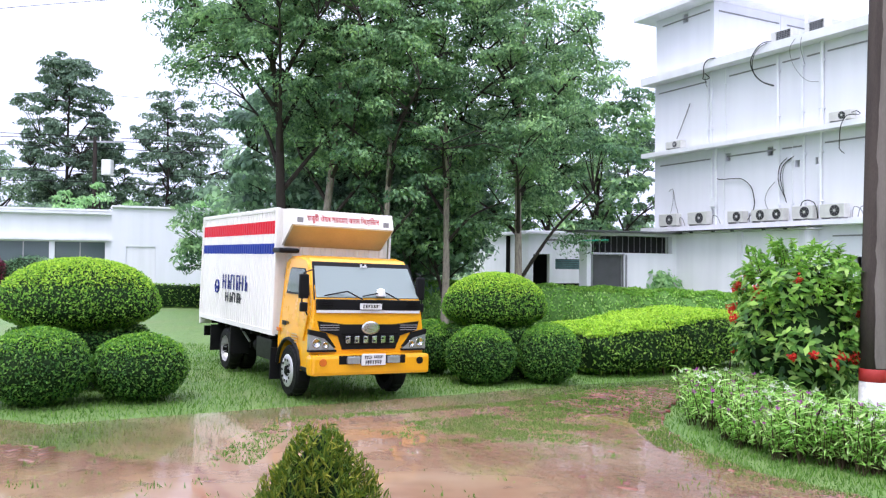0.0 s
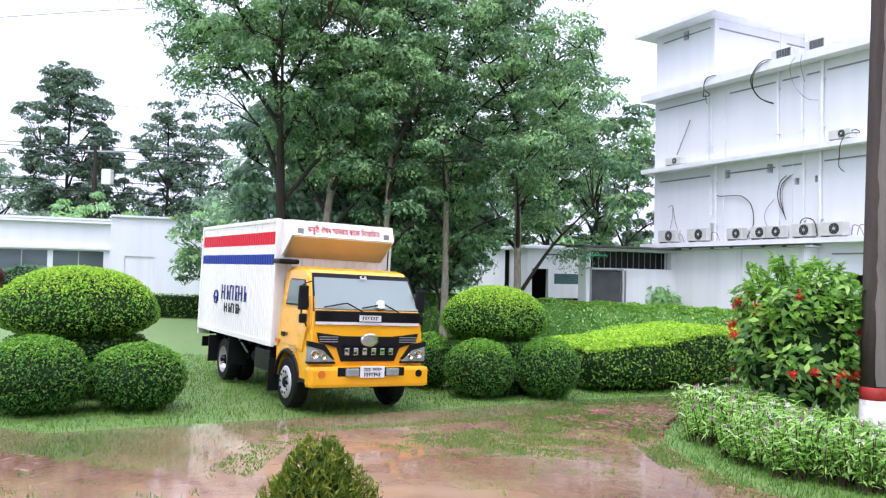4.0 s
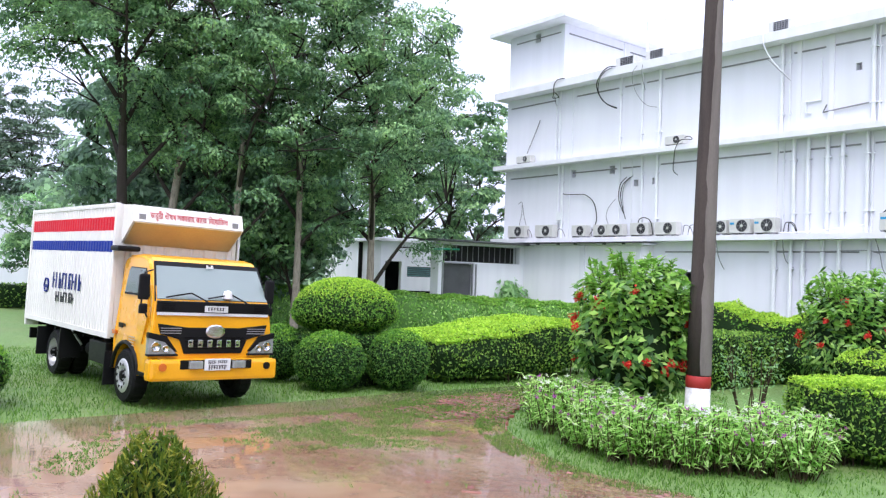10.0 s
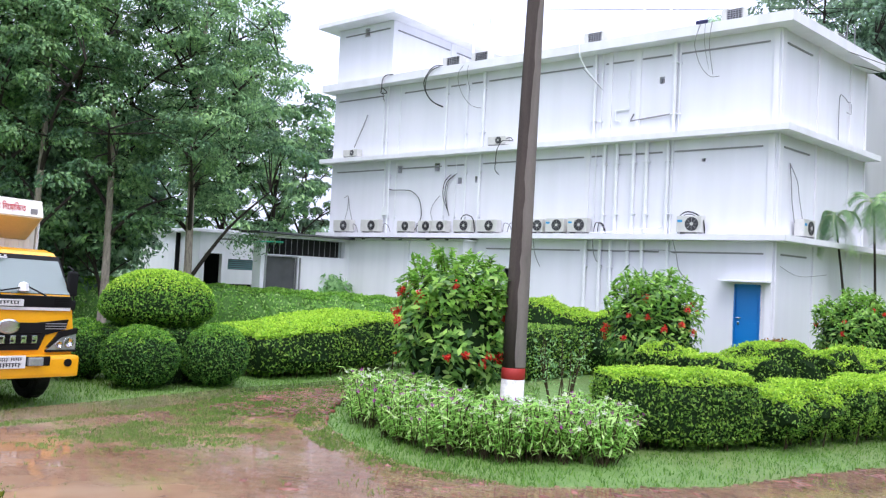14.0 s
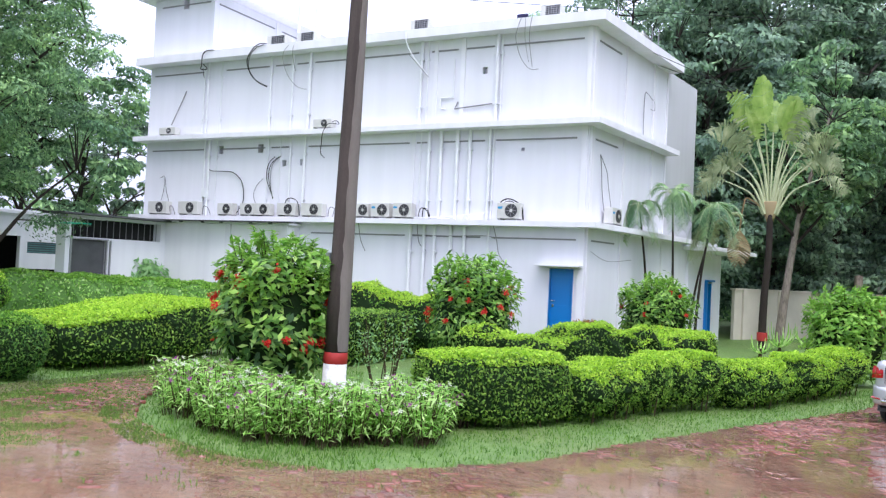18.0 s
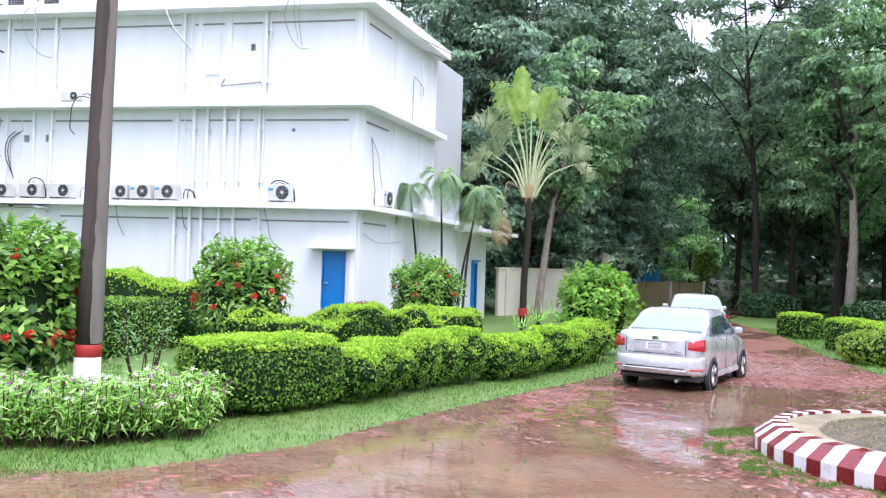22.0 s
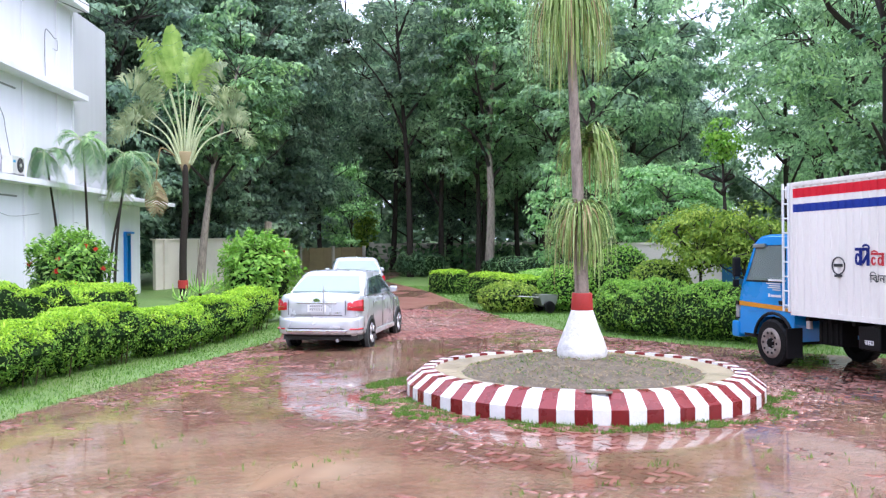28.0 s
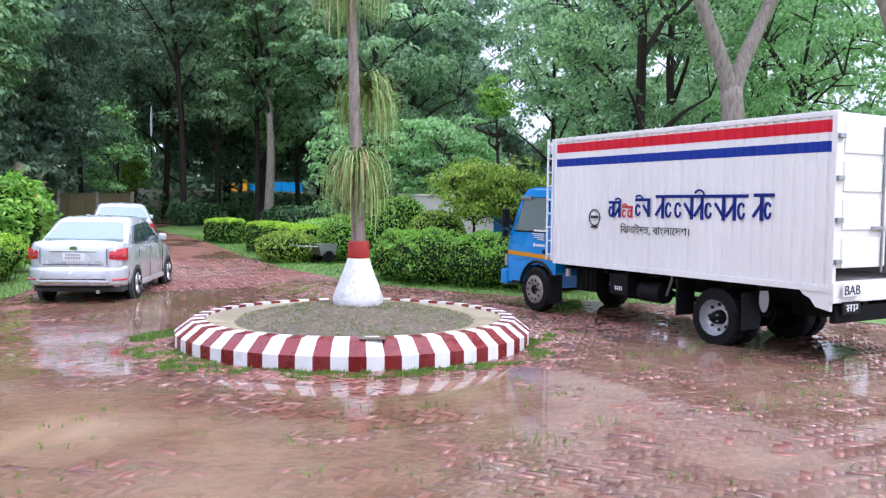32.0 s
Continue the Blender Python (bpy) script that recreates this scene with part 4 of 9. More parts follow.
    cable([(1.84, 0.56, 9.97), (1.9, 0.58, 9.3), (1.87, 0.3, 8.44)], 0.011, CABLE_GREY, FACE_A, thin)
    cable([(2.05, 0.56, 9.95), (2.05, 0.56, 9.3), (2.0, 0.3, 8.6)], 0.008, CABLE_GREY, FACE_A, thin)
    cable([(5.3, 0.3, 9.97), (4.2, 0.3, 9.98), (3.0, 0.3, 9.97)], 0.02, BLACK, FACE_A, "black cable lying along the roof edge")
    cable([(9.25, 0.4, 7.0), (9.0, 0.5, 7.0), (8.9, 0.5, 6.88), (9.3, 0.55, 6.9), (9.5, 0.58, 6.6), (9.6, 0.5, 6.2), (9.68, 0.4, 5.9), (9.5, 0.4, 5.72)], 0.014)
    cable([(16.59, 0.06, 8.57), (16.75, 0.08, 8.2), (17.16, 0.2, 7.21)], 0.022, CABLE_GREY, FACE_A, "grey pipe leaning on the white wall")
    cable([(5.6, 0.45, 3.43), (5.7, 0.2, 3.1), (5.66, 0.1, 2.8), (5.45, 0.06, 2.6)], 0.015, CABLE_GREY, FACE_A, "grey cable below the ledge")
    cable([(7.9, 0.45, 3.43), (7.95, 0.2, 2.9), (7.8, 0.1, 2.5)], 0.015, CABLE_GREY, FACE_A, "grey cable below the ledge")
    cable([(2.86, 0.45, 3.43), (2.84, 0.2, 3.0), (2.8, 0.1, 2.6), (2.65, 0.06, 2.36), (2.34, 0.06, 2.15)], 0.014, CABLE_GREY, FACE_A, "grey cable below the ledge")
    cable([(6.0, 0.06, 3.12), (4.6, 0.16, 3.1), (3.31, 0.06, 3.14), (2.94, 0.06, 3.04)], 0.01, CABLE_GREY, FACE_A, "thin grey cable crossing the wall pipes")
    cable([(5.9, 0.2, 3.68), (4.8, 0.24, 3.7), (3.95, 0.24, 3.78), (3.35, 0.1, 3.88), (3.32, 0.06, 4.35)], 0.02, PIPE, FACE_A, "white conduit lying along the ledge")
    cable([(-0.71, 0.05, 5.8), (-0.78, 0.07, 5.3), (-0.9, 0.07, 4.6), (-1.03, 0.1, 4.06)], 0.014, CABLE_GREY, FACE_B, "grey cable hanging to a cooling unit")
    cable([(-0.72, 0.05, 5.78), (-1.2, 0.07, 5.3), (-1.34, 0.07, 4.9), (-1.6, 0.1, 4.1)], 0.013, CABLE_GREY, FACE_B, "grey cable hanging to a cooling unit")
    cable([(-4.1, 0.06, 6.8), (-4.1, 0.06, 8.3), (-4.3, 0.1, 8.42), (-4.7, 0.1, 8.3), (-5.0, 0.06, 8.36)], 0.014, CABLE_GREY, FACE_B, "grey cable on the end wall")
    cable([(-5.0, 0.08, 8.3), (-4.9, 0.12, 7.95), (-4.6, 0.1, 7.95)], 0.01, CABLE_GREY, FACE_B, "grey cable on the end wall")
    cable([(-0.3, 0.05, 2.75), (-1.5, 0.08, 2.5), (-3.5, 0.06, 2.62)], 0.008, CABLE_GREY, FACE_B, "thin grey cable on the end wall")
    for s, r in ((17.0, 0.2), (15.3, 0.3), (13.5, 0.2), (9.4, 0.3), (9.2, 0.4), (5.75, 0.3), (5.6, 0.22), (8.2, 0.24), (7.5, 0.2)):
        cable([(s, 0.15, 3.68), (s - r * 0.5, 0.28, 3.98), (s - r * 1.2, 0.26, 3.92), (s - r * 1.5, 0.2, 3.66)], 0.015, CABLE_GREY if s > 9 else BLACK, FACE_A, "short cable looped on the ledge")
    cl = part("navy_cloth", roughen(boxes(((2.22, 0.42, 10.02), (0.36, 0.12, 0.14)), bevel=0.05), 0.03, 0.1, 3), mat("navy cloth", (0.02, 0.02, 0.08), 0.8))
    cl.matrix_basis = FACE_A
    tagged(cl, "dark navy cloth bunched on the roof edge", "cloth")


def build_gatehouse():
    g = thing("gatehouse", FACE_B @ pose(-9.3, 0, 0), "small white flat-roofed lobby joined to the office block", "building", "", "structure")
    hole = (-3.15, -2.2, -0.6, 2.05)
    part("wall", wall_with_openings(bmesh.new(), -4.4, 0, -1.2, 3.2, [hole], 0.22, 0.1), WALL, g)
    part("wall", boxes(((-4.3, -2.4, 1.0), (0.22, 4.8, 4.4))), WALL, g)
    part("wall", boxes(((-2.2, -4.7, 1.0), (4.4, 0.22, 4.4))), WALL, g)
    part("roof_slab", boxes(((-2.6, -1.9, 3.3), (6.0, 6.4, 0.16)), bevel=0.02), TRIM, g, "thin overhanging roof slab")
    part("parapet", boxes(((-2.0, 0.0, 3.52), (3.6, 0.2, 0.3)), ((-3.7, -1.6, 3.52), (0.2, 3.4, 0.3))), WALL, g)
    d = part("door", boxes(((-2.95, -0.3, 0.7), (0.05, 0.9, 2.5))), DOOR_BLUE, g, "blue door standing open")
    part("handle", boxes(((-2.91, -0.6, 0.7), (0.05, 0.03, 0.12))), CHROME, d)
    part("door_frame", boxes(((-2.2, 0.1, 0.7), (0.09, 0.26, 2.7)), ((-2.68, 0.1, 2.06), (1.0, 0.26, 0.08))), DOOR_BLUE, g)


def build_sheds():
    # low block built against the office
    o = CORNER + ALONG_A * 10.75 + FACE_A.to_3x3() @ Vector((0, 0.6, 0))
    f = frame_of(o, ALONG_A)
    s = thing("service_block", f, "low white service block with a barred opening and tin roof", "building", "", "structure")
    part("wall", wall_with_openings(bmesh.new(), 0, 6.0, -1.2, 3.3, []), SHED_WALL, s)
    part("wall", boxes(((0.12, -0.42, 1.05), (0.25, 0.35, 4.5))), SHED_WALL, s)
    for x in (0.1, 2.75):
        part("pilaster", boxes(((x, 0.05, 1.05), (0.22, 0.1, 4.5)), bevel=0.01), TRIM, s)
    part("roof", boxes(((3.0, -0.3, 3.34), (6.3, 1.0, 0.06))), TRIM, s)
    part("tin_edge", boxes(((3.0, 0.28, 3.395), (6.4, 0.5, 0.02))), TIN, s, "dark tin sheet edge over the wall")
    for x in (0.6, 1.5, 2.9, 3.8, 4.9, 5.7):
        part("hook", boxes(((x, 0.3, 3.34), (0.12, 0.06, 0.05))), TIN, s)
    e = frame_of(o + ALONG_A * 6.0, -ALONG_B)
    k = f.inverted() @ e

    def pe(name, bm, m, label=""):
        bmesh.ops.transform(bm, matrix=k, verts=bm.verts)
        return part(name, bm, m, s, label)
    low, high = (2.5, 3.85, 1.22, 2.45), (0.2, 3.85, 2.53, 3.2)
    pe("wall", wall_with_openings(bmesh.new(), 0, 4.05, -1.2, 3.3, [low, high]), SHED_WALL)
    pe("side_wall", boxes(((3.93, -0.42, 1.0), (0.24, 0.34, 4.5))), SHED_WALL)
    # the block's inner shade is put into this wall's colour
    pe("inner_wall", boxes(((1.9, -0.72, 1.4), (3.7, 0.1, 3.6))), mat("shade-dark inner wall", (0.03, 0.03, 0.03), 0.9), "inner wall coloured near-black for the dim interior")
    pe("tin_roof", extrude(bmesh.new(), [(-0.3 + 0.04 * i, 3.34 + (0.03 if i % 2 else 0)) for i in range(120)] + [(4.46, 3.3), (-0.3, 3.3)], "y", -0.9, 0.55), TIN, "dark corrugated tin roof")
    for i in range(14):
        pe("bar", rod(bmesh.new(), (0.35 + i * 0.26, -0.08, 2.52), (0.35 + i * 0.26, -0.08, 3.22), 0.012, n=5), STEEL)
    pe("mesh_panel", boxes(((3.17, -0.05, 1.83), (1.3, 0.02, 1.2))), RUST, "dusty grey wire mesh screen")
    pe("mesh_frame", boxes(((3.17, 0.03, 1.2), (1.48, 0.08, 0.05)), ((3.17, 0.03, 2.47), (1.48, 0.08, 0.05)), ((2.49, 0.03, 1.83), (0.05, 0.08, 1.25)), ((3.86, 0.03, 1.83), (0.05, 0.08, 1.25)), ((2.36, 0.08, 1.8), (0.05, 0.06, 1.3)), bevel=0.006), STEEL)
    pe("lamp_tube", rod(bmesh.new(), (3.4, 0.45, 3.0), (4.6, 0.6, 2.95), 0.025, n=8), GREEN_TUBE, "green plastic tube under the eaves")
    # second low block further back
    c = Vector((4.12, 36.78, 0))
    q = frame_of(c, -ALONG_B)
    t = thing("store_building", q, "low white store with a dark doorway and louvred window", "building", "", "structure")
    holes = [(-0.95, -0.12, -0.5, 2.53), (-2.75, -1.25, 1.85, 2.32), (-2.75, -1.2, 0.7, 1.2)]
    part("wall", wall_with_openings(bmesh.new(), -4.5, 0.12, -1.2, 3.6, holes), SHED_WALL, t)
    part("side_wall", boxes(((0.0, -3.4, 1.2), (0.25, 6.3, 4.8))), SHED_WALL, t)
    # near-black wall colour stands in for the unlit store interior
    part("inner_wall", boxes(((-2.0, -2.0, 1.2), (4.6, 0.1, 4.4))), DARK_HOLE, t)
    part("roof", boxes(((-2.1, -3.1, 3.5), (4.9, 6.6, 0.12))), TRIM, t)
    w = part("window", boxes(((-2.0, -0.1, 2.08), (1.5, 0.03, 0.47))), WIN_GLASS, t, "narrow dark window")
    for i in range(5):
        part("louvre", boxes(((-2.0, -0.05, 1.9 + i * 0.09), (1.46, 0.03, 0.025))), TEAL, w)
    # leaf takes the same near-black, as if lying in shade
    part("door_leaf", boxes(((-0.1, -0.35, 1.0), (0.05, 0.6, 3.0))), DARK_HOLE, t)


def build_long_house():
    f = frame_of(Vector((-16.3, 40.9, 0)), -ALONG_B)
    h = thing("long_house", f, "long low white building with a strip of dark windows", "building", "", "structure")
    wins = [(0.5 + i * 2.55, 2.8 + i * 2.55, 1.7, 2.95) for i in range(6)]
    part("wall", wall_with_openings(bmesh.new(), 0.2, 18, -1.2, 4.5, wins, 0.25, -0.3), WALL, h)
    part("fascia", boxes(((9, -0.22, 3.1), (17.6, 0.2, 0.16))), TRIM, h)
    part("coping", boxes(((9.1, -0.4, 4.54), (18, 0.5, 0.1))), TRIM, h)
    for a, b, c, d in wins:
        w = part("window", boxes((((a + b) / 2, -0.42, (c + d) / 2), (b - a, 0.02, d - c))), WIN_GLASS, h, "dark sliding window")
        part("mullion", boxes((((a + b) / 2, -0.4, (c + d) / 2), (0.05, 0.05, d - c)), (((a + b) / 2, -0.4, c + 0.02), (b - a, 0.05, 0.05))), STEEL, w)
    part("wall", wall_with_openings(bmesh.new(), -12, 0.2, -1.2, 4.72, [(-1.9, -0.5, -1.0, 2.75)]), WALL, h)
    part("coping", boxes(((-5.9, -0.1, 4.76), (12.2, 0.45, 0.1))), TRIM, h)
    d = part("door", boxes(((-1.2, -0.08, 0.9), (1.38, 0.05, 3.7))), TRIM, h, "plain white panel door")
    part("handle", boxes(((-1.75, -0.02, 0.9), (0.04, 0.08, 0.2))), STEEL, d)
    part("wall", boxes(((3, -6, 1.7), (30, 0.25, 5.6))), WALL, h)
    part("roof", boxes(((3, -3.1, 4.4), (30, 6, 0.12))), TRIM, h)
    part("inner_wall", boxes(((9, -2.5, 1.5), (17.5, 0.1, 4.4))), mat("dim room wall", (0.3, 0.32, 0.33), 0.8), h)


def build_boundary():
    w = thing("boundary_wall", pose(0, 0, 0), "cream plastered boundary wall with panels and pillars", "wall", "", "structure")
    z = gz(40, 22.7)
    part("wall", boxes(((39.3, 22.9, z + 0.95), (13.6, 0.15, 2.7))), CREAM, w)
    part("coping", boxes(((39.3, 22.9, z + 2.32), (13.7, 0.3, 0.07))), CREAM, w)
    for i in range(5):
        part("pillar", boxes(((33.2 + i * 2.85, 22.8, z + 0.95), (0.28, 0.16, 2.76))), CREAM, w)
    for a, b, h in (((56.3, 21.5), (67, 12), 1.9), ((67, 12), (69, -8), 1.9), ((69, -8), (58, -30), 1.9)):
        d = Vector((b[0] - a[0], b[1] - a[1], 0))
        m = frame_of(Vector((*a, gz(*a))), d)
        part("wall", boxes(((d.length / 2, 0, h / 2 - 0.3), (d.length, 0.15, h + 0.6))), CREAM, w).matrix_basis = m
        for i in range(int(d.length / 3)):
            part("pillar", boxes(((i * 3.0 + 0.2, 0, h / 2 - 0.25), (0.3, 0.24, h + 0.7))), CREAM, w).matrix_basis = m
    g = thing("entrance_gate", frame_of(Vector((51.2, 24.6, gz(50, 23))), Vector((4.5, -2.9, 0))), "tan sheet-metal entrance gate between pillars", "gate", "", "structure")
    part("gate_leaf", boxes(((1.33, 0, 0.8), (2.4, 0.08, 1.7)), bevel=0.01), GATE_TAN, g)
    part("gate_leaf", boxes(((4.0, 0, 0.8), (2.4, 0.08, 1.7)), bevel=0.01), GATE_TAN, g)
    for x in (0.0, 2.67, 5.35):
        part("gate_post", boxes(((x, 0, 0.8), (0.2, 0.2, 1.9)), bevel=0.02), CREAM, g)
    for x in (0.7, 1.9, 3.4, 4.6):
        part("gate_rib", boxes(((x, -0.06, 0.8), (0.06, 0.05, 1.6))), GATE_TAN, g)
    c = thing("side_wall", frame_of(Vector((29.5, 4.5, gz(29, 3))), Vector((-2.6, -9.5, 0))), "cream side wall behind the clipped shrubs", "wall", "", "structure")
    part("wall", boxes(((6.4, 0, 0.95), (7.2, 0.15, 2.3))), CREAM, c)
    part("coping", boxes(((6.4, 0, 2.14), (7.2, 0.26, 0.08))), CREAM, c)
    b = thing("blue_gate", frame_of(Vector((27.2, -1.5, gz(27, -1.5))), Vector((-0.7, -2.6, 0))), "blue sheet-metal side gate", "gate", "", "structure")
    part("gate_leaf", boxes(((1.2, -0.15, 0.8), (2.4, 0.05, 1.6))), mat("blue gate paint", (0.01, 0.1, 0.2), 0.45), b)
    part("gate_rail", boxes(((1.2, -0.19, 1.5), (2.4, 0.04, 0.06)), ((1.2, -0.19, 0.3), (2.4, 0.04, 0.06))), STEEL, b)


build_ground()
driveway = build_road()
build_office()
build_cooling()
build_gatehouse()
build_sheds()
build_long_house()
build_boundary()


# ---- vehicles ----
PAINT_YELLOW = mat("yellow cab paint", (0.84, 0.39, 0.006), 0.3, vary=0.12, scale=1.5, relief=0, coat=0.5)
PAINT_BLUE = mat("blue cab paint", (0.002, 0.24, 0.62), 0.3, vary=0.12, scale=1.5, relief=0, coat=0.5)
PAINT_SILVER = mat("silver car paint", (0.62, 0.64, 0.68), 0.24, metal=0.35, vary=0.06, scale=2, relief=0, coat=0.7)
PAINT_WHITE = mat("white box sheet", (0.78, 0.755, 0.71), 0.45, vary=0.1, scale=1.3, relief=0.05, stretch=(1, 1, 0.3))
STRIPE_RED = mat("red stripe paint", (0.62, 0.012, 0.03), 0.5, vary=0.12, spec=0.25)
STRIPE_BLUE = mat("blue stripe paint", (0.01, 0.035, 0.27), 0.5, vary=0.12, spec=0.25)
SIGN_BLUE = mat("dark blue lettering", (0.008, 0.02, 0.17), 0.5, vary=0.1, spec=0.2)
SIGN_BLACK = mat("black lettering", (0.02, 0.02, 0.025), 0.5, vary=0.1)
SIGN_RED = mat("red lettering", (0.5, 0.02, 0.03), 0.5, vary=0.1)
PLASTIC = mat("black plastic trim", (0.008, 0.008, 0.009), 0.45, vary=0.25, spec=0.18)
CHASSIS = mat("dirty black chassis", (0.008, 0.008, 0.0075), 0.7, vary=0.45, scale=4, relief=0.3, spec=0.1)
TYRE = mat("wet tyre rubber", (0.008, 0.008, 0.0085), 0.6, vary=0.3, scale=6, relief=0.4, spec=0.14)
RIM_RUSTY = mat("brown stained steel rim", (0.3, 0.25, 0.22), 0.55, metal=0.3, vary=0.45, scale=9)
RIM = mat("grey steel rim", (0.6, 0.6, 0.61), 0.4, metal=0.5, vary=0.3, scale=5)
ALLOY = mat("silver alloy rim", (0.6, 0.61, 0.63), 0.25, metal=0.8, vary=0.1)
LAMP_CLEAR = mat("clear lamp lens", (0.45, 0.47, 0.48), 0.12, metal=0.5, vary=0.3, scale=14, relief=0.2)
LAMP_RED = mat("red lamp lens", (0.5, 0.008, 0.02), 0.15, vary=0.25, scale=10, coat=0.6)
LAMP_AMBER = mat("amber lamp lens", (0.6, 0.14, 0.02), 0.2, vary=0.2)
# dark colour that stands in for shaded hollows
HOLLOW_SHADE = mat("shaded hollow", (0.07, 0.08, 0.08), 0.8, vary=0.8, scale=2.2)
# pale tints: part of the sky's reflection is put into these glass colours
SCREEN = glass_mat("windscreen glass", (0.3, 0.37, 0.35), 0.04, 0.7)
SIDE_GLASS = glass_mat("cab side glass", (0.24, 0.3, 0.28), 0.04, 0.6)
SCREEN.node_tree.nodes["Principled BSDF"].inputs["Coat Weight"].default_value = 0.35
VISOR = mat("cream roof visor underside", (0.5, 0.38, 0.2), 0.5, vary=0.2)
PLATE = mat("white number plate", (0.75, 0.75, 0.75), 0.4, vary=0.08)


def letters(body, size, m, parent, material, name="lettering", label="", width=0.0):
    cu = bpy.data.curves.new("letters", "FONT")
    cu.body, cu.size, cu.extrude, cu.align_x = body, size, 0.002, "CENTER"
    tmp = new("letters_curve", cu)
    me = bpy.data.meshes.new_from_object(tmp.evaluated_get(bpy.context.evaluated_depsgraph_get()))
    bpy.data.objects.remove(tmp)
    if width:
        span = max(v.co.x for v in me.vertices) - min(v.co.x for v in me.vertices)
        for v in me.vertices:
            v.co.x *= width / span
    me.materials.clear()
    me.materials.append(material)
    ob = part(name, me, material, parent, label)
    ob.matrix_basis = m
    return ob


def bars(rng, words, height, pitch, gap, thick=0.2):
    """Plain strokes standing in for painted words, in the x-z plane, centred."""
    rows, x = [], 0.0
    for count in words:
        w = count * pitch
        rows.append(((x + w / 2, 0, height * 0.92), (w, 0.006, height * 0.11)))
        for k in range(count):
            h = height * rng.uniform(0.7, 1.0)
            rows.append(((x + (k + 0.75) * pitch, 0, height - h / 2), (pitch * thick, 0.006, h)))
            if rng.random() < 0.8:
                z = rng.uniform(0.2, 0.6) * height
                rows.append(((x + (k + 0.4) * pitch, 0, z), (pitch * 0.55, 0.006, height * 0.14)))
        x += w + gap
    mid = (x - gap) / 2
    return boxes(*[((c[0] - mid, c[1], c[2]), s) for c, s in rows])


def strokes(seed, width, height, count, thick):
    """A painted word as plain strokes: a head line with upright, slanting and ring shapes under it; x-z plane, centred."""
    rng = np.random.default_rng(seed)
    bm = boxes(((0, 0, height), (width, 0.006, thick * 0.8)))
    step = width / count
    for k in range(count):
        x = -width / 2 + (k + 0.5) * step
        kind = rng.integers(4)
        if kind != 3:
            box(bm, (x + step * 0.3, 0, height * 0.5), (thick, 0.006, height))
        if kind in (0, 2):
            box(bm, (x - step * 0.08, 0, height * 0.42), (thick * 0.8, 0.006, height * 0.72), pose(0, 0, 0, 0, 38 if kind else -38, 0))
        if kind in (1, 3):
            ring = [(x - step * 0.1 + step * 0.27 * math.cos(a), 0, height * 0.4 + height * 0.3 * math.sin(a)) for a in np.linspace(0.5, 6.0, 12)]
            tube(bm, ring, thick * 0.4, 4)
        if rng.random() < 0.3:
            arc = [(x + step * 0.5 * math.cos(a), 0, height + height * 0.26 * math.sin(a)) for a in np.linspace(0.1, 2.6, 7)]
            tube(bm, arc, thick * 0.36, 4)
    for v in bm.verts:
        v.co.y = max(-0.003, min(0.003, v.co.y))
    return bm


